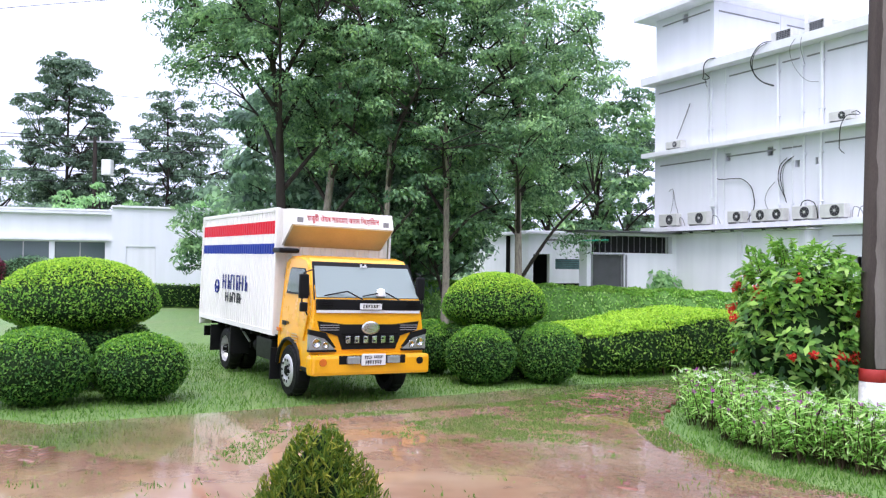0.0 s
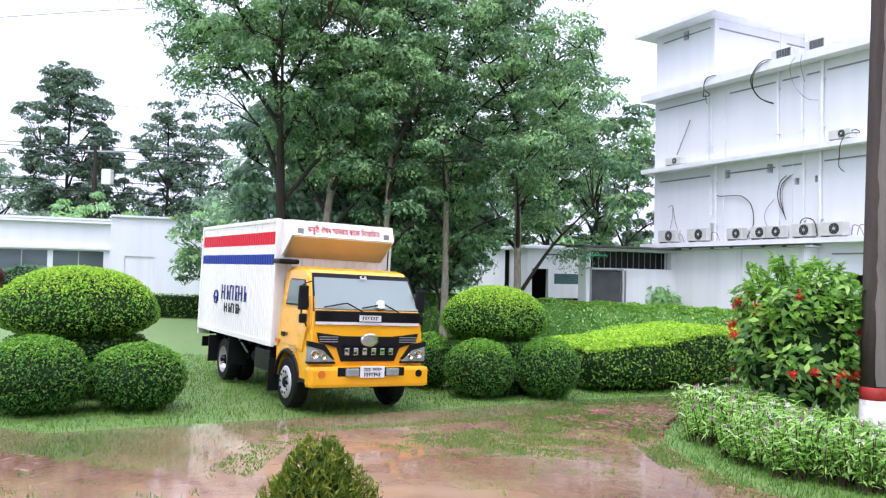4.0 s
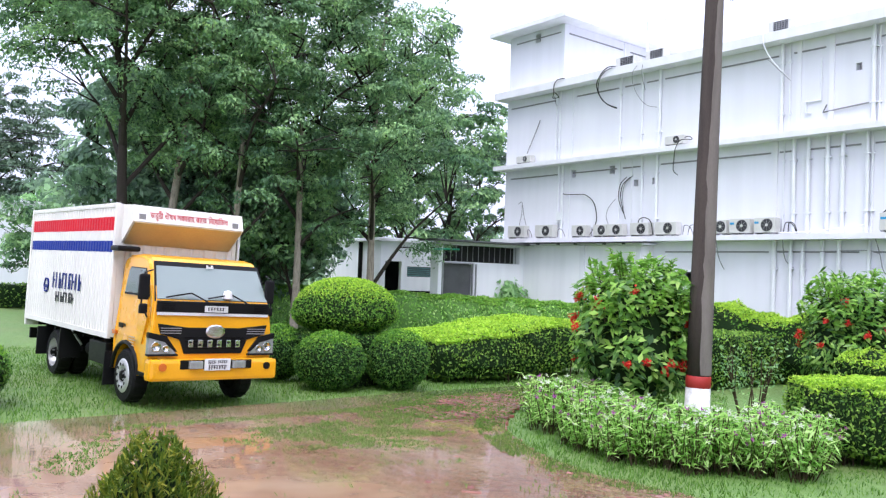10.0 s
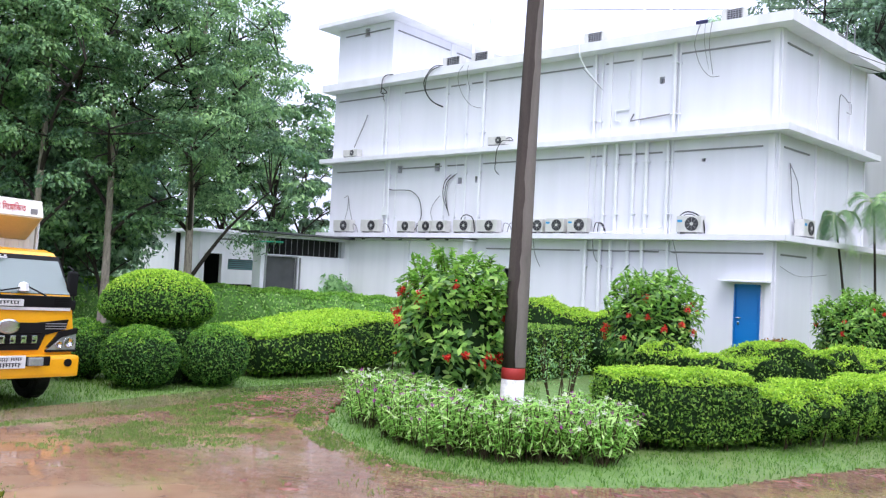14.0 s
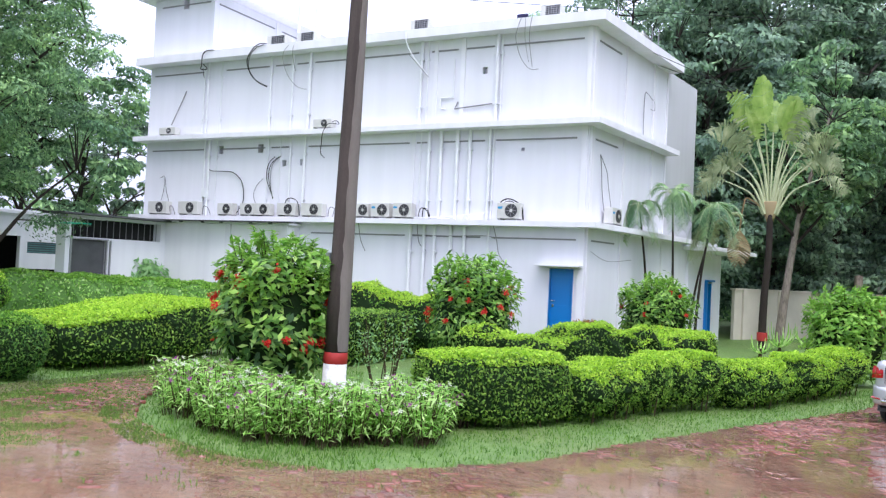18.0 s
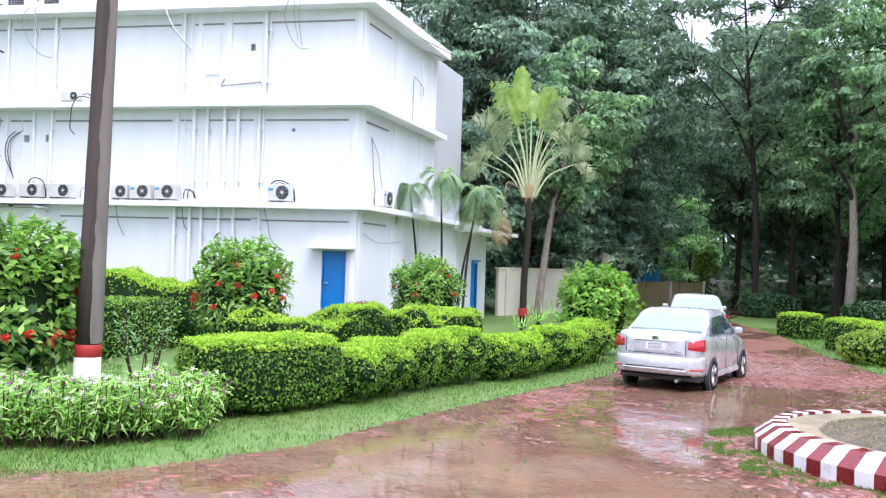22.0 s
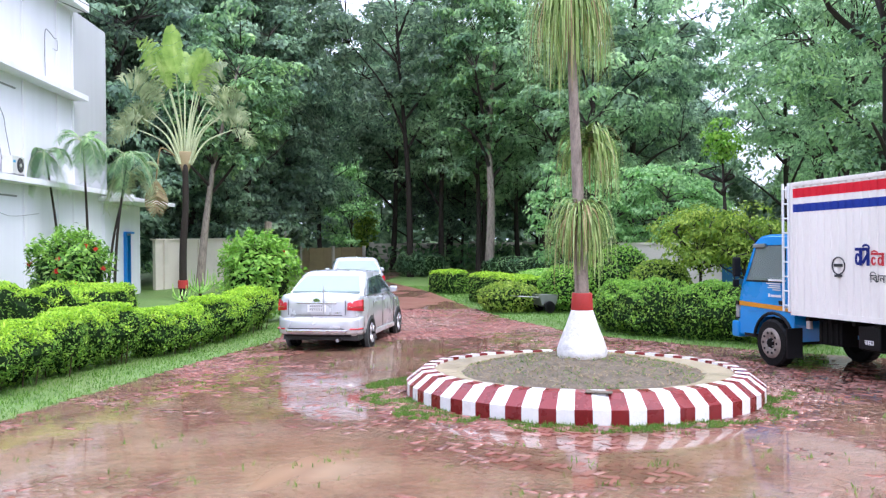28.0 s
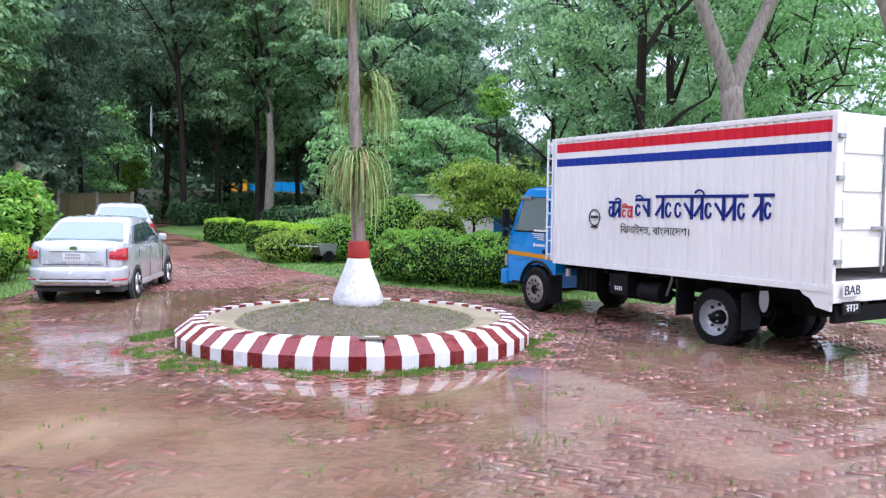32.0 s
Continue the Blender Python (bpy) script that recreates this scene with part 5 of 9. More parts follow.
def wheel(parent, x, y, r, w, side, rim=RIM, holes=8, deep=0.05, dual=False):
    hub = part("wheel", lathe(bmesh.new(), [(r * 0.56, -side * w * 0.48), (r * 0.58, side * (w * 0.5 - abs(deep) - 0.05))], 24, pose(0, 0, 0, 0, 90, 0)), CHASSIS, parent)
    hub.matrix_basis = pose(x, y, r)
    prof = [(r * 0.6, -w / 2), (r * 0.9, -w / 2), (r * 0.985, -w * 0.36), (r, -w * 0.2), (r, w * 0.2), (r * 0.985, w * 0.36), (r * 0.9, w / 2), (r * 0.6, w / 2)]
    bm = bmesh.new()
    n = 40
    rings = []
    for q, (pr, pz) in enumerate(prof):
        rings.append([bm.verts.new((pz, (pr - (0.012 if pr > r * 0.97 and k % 2 else 0)) * math.cos(2 * math.pi * k / n), (pr - (0.012 if pr > r * 0.97 and k % 2 else 0)) * math.sin(2 * math.pi * k / n))) for k in range(n)])
    for a, b in zip(rings, rings[1:]):
        for k in range(n):
            bm.faces.new((a[k], a[(k + 1) % n], b[(k + 1) % n], b[k]))
    part("tyre", bm, TYRE, hub, "black treaded tyre")
    o = side * w / 2
    prof = [(r * 0.62, o + side * 0.005), (r * 0.6, o - side * deep * 0.4), (r * 0.52, o - side * deep), (r * 0.3, o - side * deep), (r * 0.27, o - side * deep * 0.95)] if deep > 0.08 else [(r * 0.62, o + side * 0.005), (r * 0.6, o - side * deep * 0.4), (r * 0.5, o - side * deep), (r * 0.3, o - side * deep * 0.7), (r * 0.26, o), (r * 0.16, o + side * 0.02)]
    part("hub_cap", lathe(bmesh.new(), [(r * 0.25, o - side * abs(deep)), (r * 0.22, o - side * deep * 0.3), (r * 0.17, o - side * deep * 0.15 + side * 0.03), (r * 0.08, o + side * 0.035)], 16, pose(0, 0, 0, 0, 90, 0)), CHASSIS, hub, "", True)
    part("rim", lathe(bmesh.new(), prof, 28, pose(0, 0, 0, 0, 90, 0), (False, True)), rim, hub, "", True)
    # black discs on the closed rim stand in for its shaded openings
    for k in range(holes):
        a = 2 * math.pi * k / holes
        p = Vector((o - side * deep * 0.75, r * 0.42 * math.cos(a), r * 0.42 * math.sin(a)))
        part("rim_hole_disc", rod(bmesh.new(), p - Vector((0.012, 0, 0)), p + Vector((0.012, 0, 0)), r * 0.055, n=8), PLASTIC, hub)
    for k in range(6):
        a = 2 * math.pi * (k + 0.5) / 6
        p = Vector((o + side * 0.012, r * 0.2 * math.cos(a), r * 0.2 * math.sin(a)))
        part("wheel_nut", rod(bmesh.new(), p - Vector((0.02, 0, 0)), p + Vector((0.02, 0, 0)), r * 0.03, n=6), STEEL, hub)
    return hub


def ribbed(y0, y1, x_out, pitch, deep, side):
    """Plan outline of a ribbed sheet, as (x, y) points."""
    pts, y, k = [], y0, 0
    while y > y1 + 1e-6:
        a, b, c = y, max(y1, y - pitch * 0.5), max(y1, y - pitch * 0.62)
        pts += [(side * x_out, a), (side * x_out, b), (side * (x_out - deep), c), (side * (x_out - deep), max(y1, y - pitch * 0.88))]
        y -= pitch
    return pts


def cargo_box(t, half, front, length, z0, z1, pitch, red, blue):
    back = front - length
    body = part("cargo_box", boxes(((0, (front + back) / 2, z0 + 0.05), (2 * half - 0.06, length - 0.04, 0.1)), ((0, (front + back) / 2, z1 - 0.04), (2 * half - 0.04, length - 0.04, 0.06))), PAINT_WHITE, t, "white ribbed sheet-metal cargo box")
    for side in (1, -1):
        out = ribbed(front - 0.05, back + 0.05, half - 0.004, pitch, 0.022, side)
        for name, a, b, m, lift in (("side_panel", z0 + 0.03, z1 - 0.06, PAINT_WHITE, 0), ("red_stripe", z1 - red[1], z1 - red[0], STRIPE_RED, 0.003), ("blue_stripe", z1 - blue[1], z1 - blue[0], STRIPE_BLUE, 0.003)):
            pts = [(x + side * lift, y) for x, y in out]
            inner = [(side * (half - (0.05 if not lift else 0.03)), y) for y in (back + 0.05, front - 0.05)]
            part(name, extrude(bmesh.new(), pts + inner, "z", a, b), m, body)
        part("bottom_rail", boxes(((side * (half - 0.02), (front + back) / 2, z0 + 0.02), (0.05, length, 0.08))), PAINT_WHITE, body)
        part("top_rail", boxes(((side * (half - 0.02), (front + back) / 2, z1 - 0.03), (0.05, length, 0.07)), bevel=0.01), PAINT_WHITE, body)
        for y in (front - 0.03, back + 0.03):
            part("corner_post", boxes(((side * (half - 0.025), y, (z0 + z1) / 2), (0.07, 0.07, z1 - z0)), bevel=0.012), PAINT_WHITE, body)
        k = int(length / 0.19)
        for i in range(k):
            part("roof_bow_end", boxes(((side * (half + 0.004), front - 0.15 - i * (length - 0.3) / (k - 1), z1 - 0.02), (0.02, 0.05, 0.035))), PAINT_WHITE, body)
    bm = extrude(bmesh.new(), [(y, x) for x, y in ribbed(half - 0.06, -half + 0.06, 0, 0.2, 0.02, 1)] + [(-half + 0.06, -0.05), (half - 0.06, -0.05)], "z", z0, z1 - 0.05)
    bmesh.ops.translate(bm, vec=(0, front, 0), verts=bm.verts)
    part("front_panel", bm, PAINT_WHITE, body)
    for side in (1, -1):
        d = part("rear_door", boxes(((side * half / 2, back + 0.02, (z0 + z1) / 2 + 0.1), (half - 0.08, 0.04, z1 - z0 - 0.35)), bevel=0.01), PAINT_WHITE, body, "white rear door with pressed panels")
        for k in range(4):
            part("door_panel", boxes(((side * half / 2, back - 0.004, z0 + 0.45 + k * 0.46), (half - 0.28, 0.02, 0.36)), bevel=0.015), PAINT_WHITE, d)
        part("lock_bar", rod(bmesh.new(), (side * 0.16, back - 0.03, z0 + 0.2), (side * 0.16, back - 0.03, z1 - 0.15), 0.016, n=8), STEEL, d)
        part("latch", boxes(((side * 0.26, back - 0.03, z0 + 0.75), (0.24, 0.04, 0.05)), bevel=0.008), STEEL, d)
        for k in range(4):
            part("hinge", boxes(((side * (half - 0.06), back - 0.02, z0 + 0.35 + k * 0.5), (0.12, 0.05, 0.06)), bevel=0.008), STEEL, d)
    part("rear_sill", boxes(((0, back + 0.02, z0 - 0.02), (2 * half, 0.08, 0.26)), bevel=0.015), PAINT_WHITE, body)
    return body


def lorry(m, s, label):
    """A light lorry. Local y ahead, origin on the ground under the front axle."""
    t = thing("lorry", m, label, "truck", "parked box lorries")
    paint, wb, hw, half, front, length, z0, z1, r, nose = (s[k] for k in ("paint", "wb", "hw", "half", "front", "length", "z0", "z1", "r", "nose"))
    back = front - length
    # chassis
    for side in (1, -1):
        part("chassis_rail", boxes(((side * 0.38, (nose + back) / 2 - 0.2, z0 - 0.2), (0.09, length + 1.2, 0.2))), CHASSIS, t)
        part("mudguard", boxes(((side * hw * 0.95, -wb - r - 0.16, r + 0.16), (0.34, 0.03, 0.5))), PLASTIC, t)
        part("mud_flap", boxes(((side * hw * 0.95, -r - 0.12, r + 0.05), (0.3, 0.025, 0.5))), PLASTIC, t)
        part("side_stay", rod(bmesh.new(), (side * half * 0.92, -wb + r + 0.35, z0), (side * half * 0.8, -wb + r + 0.6, 0.62), 0.02, n=6), STEEL, t)
        part("spring", boxes(((side * 0.6, -wb, r + 0.1), (0.08, 1.2, 0.08))), CHASSIS, t)
        part("mudguard", boxes(((side * hw * 0.9, -wb + r + 0.2, r + 0.22), (0.36, 0.03, 0.52)), bevel=0.005), PLASTIC, t)
    for k in range(int(length / 0.5)):
        part("cross_bearer", boxes(((0, front - 0.3 - k * 0.5, z0 - 0.05), (2 * half - 0.14, 0.07, 0.1))), CHASSIS, t)
    part("rear_axle", rod(bmesh.new(), (-hw + 0.2, -wb, r), (hw - 0.2, -wb, r), 0.08, n=10), CHASSIS, t)
    part("front_axle", rod(bmesh.new(), (-hw + 0.2, 0, r), (hw - 0.2, 0, r), 0.06, n=8), CHASSIS, t)
    part("differential", lathe(bmesh.new(), [(0.03, -0.22), (0.17, -0.12), (0.2, 0), (0.17, 0.12), (0.03, 0.22)], 14, Matrix.Translation((0, -wb, r)) @ pose(0, 0, 0, 90, 0, 0)), CHASSIS, t, "", True)
    part("drive_shaft", rod(bmesh.new(), (0, -wb + 0.2, r), (0, -0.6, z0 - 0.3), 0.05, n=8), CHASSIS, t)
    part("air_tank", rod(bmesh.new(), (-0.76, -3.0, z0 - 0.34), (-0.76, -2.55, z0 - 0.34), 0.16, n=16), PLASTIC, t, "round black air tank")
    bx = part("battery_box", boxes(((-0.78, -2.2, z0 - 0.26), (0.4, 0.42, 0.34)), bevel=0.02), PLASTIC, t)
    ob = part("box_mark", bars(np.random.default_rng(14), [4], 0.07, 0.045, 0.02, 0.3), PLATE, bx)
    ob.matrix_basis = pose(-0.985, -2.2, z0 - 0.36, 0, 0, -90)
    part("fuse_box", boxes(((-0.74, -1.3, z0 - 0.27), (0.3, 0.5, 0.38)), *(((-0.9, -1.12 - 0.12 * k, z0 - 0.27), (0.03, 0.03, 0.34)) for k in range(4)), bevel=0.01), CHASSIS, t, "ribbed dark equipment box")
    part("silencer", rod(bmesh.new(), (-0.3, -2.6, z0 - 0.42), (-0.3, -1.4, z0 - 0.42), 0.14, n=12), CHASSIS, t)
    part("battery_box", boxes(((0.75, -1.15, z0 - 0.27), (0.4, 0.75, 0.34)), bevel=0.02), PLASTIC, t)
    part("air_tank", rod(bmesh.new(), (0.72, -2.0, z0 - 0.3), (0.72, -1.62, z0 - 0.3), 0.13, n=14), CHASSIS, t)
    part("filter", rod(bmesh.new(), (-0.8, -0.72, z0 - 0.25), (-0.8, -0.72, z0 - 0.02), 0.05, n=10), RIM, t)
    part("spare_carrier", lathe(bmesh.new(), [(0.36, -0.1), (0.38, 0), (0.36, 0.1), (0.2, 0.1), (0.2, -0.1)], 20, Matrix.Translation((0.1, -wb - 0.9, z0 - 0.35))), TYRE, t, "spare wheel under the cargo box")
    part("rear_bumper", boxes(((0, back + 0.05, z0 - 0.3), (2 * half - 0.2, 0.08, 0.2)), bevel=0.01), CHASSIS, t)
    for side in (1, -1):
        wheel(t, side * (hw - 0.12), 0, r, 0.23, side, s["rim"], 10, deep=-0.03)
        wheel(t, side * (hw - 0.12), -wb, r, 0.23, side, deep=0.15)
        wheel(t, side * (hw - 0.4), -wb, r, 0.23, side, deep=0.1)
    cargo_box(t, half, front, length, z0, z1, s["pitch"], s["red"], s["blue"])
    # cab: side outline drawn across, narrower towards the roof
    top, rear, cw = s["top"], front + 0.1, 0.94
    lip = 0.5
    arch = [(r * 1.22 * math.cos(a), r + r * 1.2 * math.sin(a)) for a in np.linspace(0.12, math.pi - 0.12, 11)]
    side_line = [(nose - 0.02, lip), (nose + 0.0, 0.95), (nose - 0.04, s["belt"] - 0.04), (nose - 0.36, top - 0.14), (nose - 0.5, top - 0.04), (nose - 0.75, top), (rear + 0.12, top - 0.02), (rear, top - 0.1), (rear, 0.93), (-r * 1.28, 0.9)] + [(y, z) for y, z in arch[::-1]] + [(r * 1.3, lip)]
    bm = extrude(bmesh.new(), side_line, "x", -cw, cw)
    for v in bm.verts:
        if v.co.z > 1.3:
            v.co.x *= 1 - 0.1 * (v.co.z - 1.3) / (top - 1.3)
    es = [e for e in bm.edges if all(abs(v.co.x) > cw * 0.85 for v in e.verts) and abs(e.verts[0].co.x - e.verts[1].co.x) < 0.2 and all(v.co.z > 0.9 for v in e.verts)]
    bmesh.ops.bevel(bm, geom=es, offset=0.045, segments=3, affect="EDGES")
    cab = part("cab", bm, paint, t, s["cab_label"])
    bm = boxes(((0, nose - 0.55, 0.72), (1.5, 0.5, 0.35)))
    part("cab_floor", bm, CHASSIS, t)
    # windscreen on its slope
    belt = s["belt"]
    za, zb = belt, top - 0.12
    slope = math.atan2(0.32, (top - 0.14) - belt + 0.04)

    def screen(grow, lift):
        b = bmesh.new()
        ya, yb = nose - 0.04 - 0.32 * (za - belt + 0.04) / (top - belt - 0.1), nose - 0.04 - 0.32 * (zb - belt + 0.04) / (top - belt - 0.1)
        n_ = Vector((0, math.cos(slope), math.sin(slope))) * lift
        w0, w1 = 0.86 + grow, 0.79 + grow
        c = [Vector((-w0, ya, za - grow)) + n_, Vector((w0, ya, za - grow)) + n_, Vector((w1, yb, zb + grow)) + n_, Vector((-w1, yb, zb + grow)) + n_]
        back_ = [p - n_ * 2 for p in c]
        vs, ws = [b.verts.new(p) for p in c], [b.verts.new(p) for p in back_]
        b.faces.new(vs)
        for i in range(4):
            b.faces.new((vs[i], vs[(i + 1) % 4], ws[(i + 1) % 4], ws[i]))
        return b
    part("screen_seal", screen(0.03, 0.004), PLASTIC, cab)
    # the cab is solid: a dark sheet under the glass replaces its interior
    part("screen_backing", screen(0.0, 0.008), HOLLOW_SHADE, cab)
    part("windscreen", screen(0.0, 0.016), SCREEN, cab, "wide raked windscreen")
    ymid = nose + 0.02
    for x in (-0.5, 0.12):
        part("wiper", tube(bmesh.new(), [(x, ymid - 0.03, za - 0.02), (x + 0.25, ymid - 0.05, za + 0.1), (x + 0.3, ymid - 0.06, za + 0.09), (x + 0.62, ymid - 0.045, za + 0.03)], 0.011, 5), PLASTIC, cab)
    part("cowl", boxes(((0, nose - 0.018, za - 0.1), (1.74, 0.05, 0.16)), bevel=0.012), PLASTIC, cab, "black louvred cowl panel")
    for k in range(4):
        for side in (1, -1):
            part("cowl_slot", boxes(((side * 0.72, nose + 0.008, za - 0.06 - k * 0.025), (0.2, 0.012, 0.01))), CHASSIS, cab)
    # side doors, windows, mirrors
    for side in (1, -1):
        x = side * cw
        d = part("door", extrude(bmesh.new(), [(nose - 0.3, 0.75 + r * 0.4), (nose - 0.14, 1.3), (nose - 0.42, top - 0.14), (rear + 0.22, top - 0.14), (rear + 0.2, 1.0), (r * 1.1, 0.95)], "x", x - side * 0.12, x + side * 0.006), paint, cab)
        for v in d.data.vertices:
            if v.co.z > 1.3:
                v.co.x *= 1 - 0.1 * (v.co.z - 1.3) / (top - 1.3)
        # backing: dark sheet on the solid door in place of the dim interior
        for nm, inset, lift, mm in (("window_seal", 0.0, 0.011, PLASTIC), ("window_backing", 0.03, 0.015, HOLLOW_SHADE), ("side_window", 0.03, 0.021, SIDE_GLASS)):
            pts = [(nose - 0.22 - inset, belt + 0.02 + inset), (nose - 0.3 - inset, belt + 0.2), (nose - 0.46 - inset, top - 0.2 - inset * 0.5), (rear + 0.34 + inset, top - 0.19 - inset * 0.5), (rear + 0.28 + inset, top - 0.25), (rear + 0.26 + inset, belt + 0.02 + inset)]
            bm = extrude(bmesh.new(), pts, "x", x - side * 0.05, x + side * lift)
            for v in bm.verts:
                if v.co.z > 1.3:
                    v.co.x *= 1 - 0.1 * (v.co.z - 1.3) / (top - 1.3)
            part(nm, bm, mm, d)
        part("door_handle", boxes(((x + side * 0.012, rear + 0.3, 1.12), (0.02, 0.15, 0.07)), bevel=0.008), PLASTIC, d)
        mr = part("mirror", boxes(((side * (cw + s["mirror"][side]), nose - 0.1, 1.72), (0.15, 0.07, 0.36)), bevel=0.03), PLASTIC, cab, "black rear-view mirror on a bent arm")
        part("mirror_arm", tube(bmesh.new(), [(side * (cw - 0.05), nose - 0.2, 1.96), (side * (cw + s["mirror"][side]), nose - 0.1, 1.92), (side * (cw + s["mirror"][side] + 0.03), nose - 0.08, 1.5), (side * (cw + 0.02), nose - 0.12, 1.3)], 0.012, 6), PLASTIC, mr)
        part("mirror", boxes(((side * (cw + s["mirror"][side]), nose - 0.08, 1.42), (0.12, 0.06, 0.14)), bevel=0.03), PLASTIC, cab)
        part("step", boxes(((side * (cw - 0.1), r * 1.4 + 0.05, 0.5), (0.22, 0.35, 0.06)), bevel=0.01), PLASTIC, t)
        part("arch_trim", tube(bmesh.new(), [(side * (cw + 0.005), y * 1.02, z + 0.01) for y, z in arch], 0.03, 6), PLASTIC, cab)
        part("marker_lamp", boxes(((side * (cw + 0.012), rear + 0.06, 1.0), (0.03, 0.14, 0.06)), bevel=0.01), LAMP_AMBER, cab)
    # bumper and lamps
    bp = part("bumper", boxes(((0, nose + 0.05, 0.58), (1.96, 0.22, 0.3)), bevel=0.05), paint, t, "painted front bumper")
    part("bumper_slot", boxes(((0, nose + 0.155, 0.66), (1.1, 0.02, 0.13)), bevel=0.01), PLASTIC, bp)
    for side in (1, -1):
        part("fog_lamp", rod(bmesh.new(), (side * 0.8, nose + 0.15, 0.63), (side * 0.8, nose + 0.175, 0.63), 0.055, n=14), LAMP_AMBER if side > 0 else PLASTIC, bp)
        part("spot_lamp", boxes(((side * 0.33, nose + 0.19, 0.66), (0.2, 0.06, 0.11)), bevel=0.012), LAMP_CLEAR, bp, "small white spot lamp")
        lamp = part("headlight", extrude(bmesh.new(), [(side * 0.965, 0.8), (side * 0.56, 0.8), (side * 0.6, 0.84), (side * 0.74, 0.97), (side * 0.965, 1.03)], "y", nose - 0.06, nose + 0.03), LAMP_CLEAR, t, "clear wedge-shaped headlight")
        part("headlight_rim", extrude(bmesh.new(), [(side * 0.975, 1.025), (side * 0.74, 0.965), (side * 0.59, 0.83), (side * 0.55, 0.83), (side * 0.72, 1.05), (side * 0.975, 1.1)], "y", nose - 0.05, nose + 0.034), PLASTIC, lamp)
        part("lamp_sill", boxes(((side * 0.76, nose + 0.0, 0.785), (0.43, 0.09, 0.03))), PLASTIC, lamp)
        for x, z, rr in ((0.86, 0.9, 0.075), (0.72, 0.87, 0.055)):
            part("reflector", lathe(bmesh.new(), [(rr, 0.012), (rr * 0.92, 0.016), (rr * 0.5, 0.004), (rr * 0.2, 0.012)], 18, Matrix.Translation((side * x, nose + 0.025, z)) @ pose(0, 0, 0, -90, 0, 0)), CHROME, lamp, "bright lamp bowl", True)
    plate = part("number_plate", boxes(((0, nose + 0.185, 0.66), (0.4, 0.015, 0.17)), bevel=0.006), PLATE, bp)
    ob = part("plate_mark", bars(np.random.default_rng(3), [5, 4], 0.05, 0.03, 0.03), SIGN_BLACK, plate)
    ob.matrix_basis = pose(0, nose + 0.196, 0.67)
    ob = part("plate_mark", bars(np.random.default_rng(4), [7], 0.06, 0.04, 0.03, 0.3), SIGN_BLACK, plate)
    ob.matrix_basis = pose(0, nose + 0.196, 0.59)
    # grille
    gr = part("grille", extrude(bmesh.new(), [(-0.84, 1.22), (-0.4, 1.17), (0.4, 1.17), (0.84, 1.22), (0.8, 1.08), (0.52, 1.0), (0.44, 0.8), (-0.44, 0.8), (-0.52, 1.0), (-0.8, 1.08)], "y", nose - 0.02, nose + 0.022), PLASTIC, t, "wide black grille")
    for k in range(4):
        part("grille_bar", boxes(((0, nose + 0.03, 0.88 + k * 0.05), (0.78 + k * 0.05, 0.016, 0.018))), CHASSIS, gr)
    for side in (1, -1):
        for k in range(3):
            part("grille_slat", boxes(((side * 0.66, nose + 0.03, 1.09 + k * 0.035), (0.3, 0.014, 0.012)), bevel=0.003), CABLE_GREY, gr)
    for k in range(6):
        part("badge_bar", boxes(((-0.365 + k * 0.146, nose + 0.04, 0.945), (0.075, 0.014, 0.105)), bevel=0.005), CHROME, gr, "chrome block on the grille")
        part("badge_gap", boxes(((-0.355 + k * 0.146, nose + 0.045, 0.945 + (0.018 if k % 2 else -0.018)), (0.045, 0.01, 0.026))), PLASTIC, gr)
    part("badge", lathe(bmesh.new(), [(0.145, 0), (0.15, 0.014), (0.12, 0.022)], 24, Matrix.Translation((0, nose + 0.03, 1.12)) @ pose(0, 0, 0, -90, 0, 0) @ Matrix.Diagonal((1, 0.66, 1, 1))), CHROME, gr, "oval chrome badge")
    return t, cab


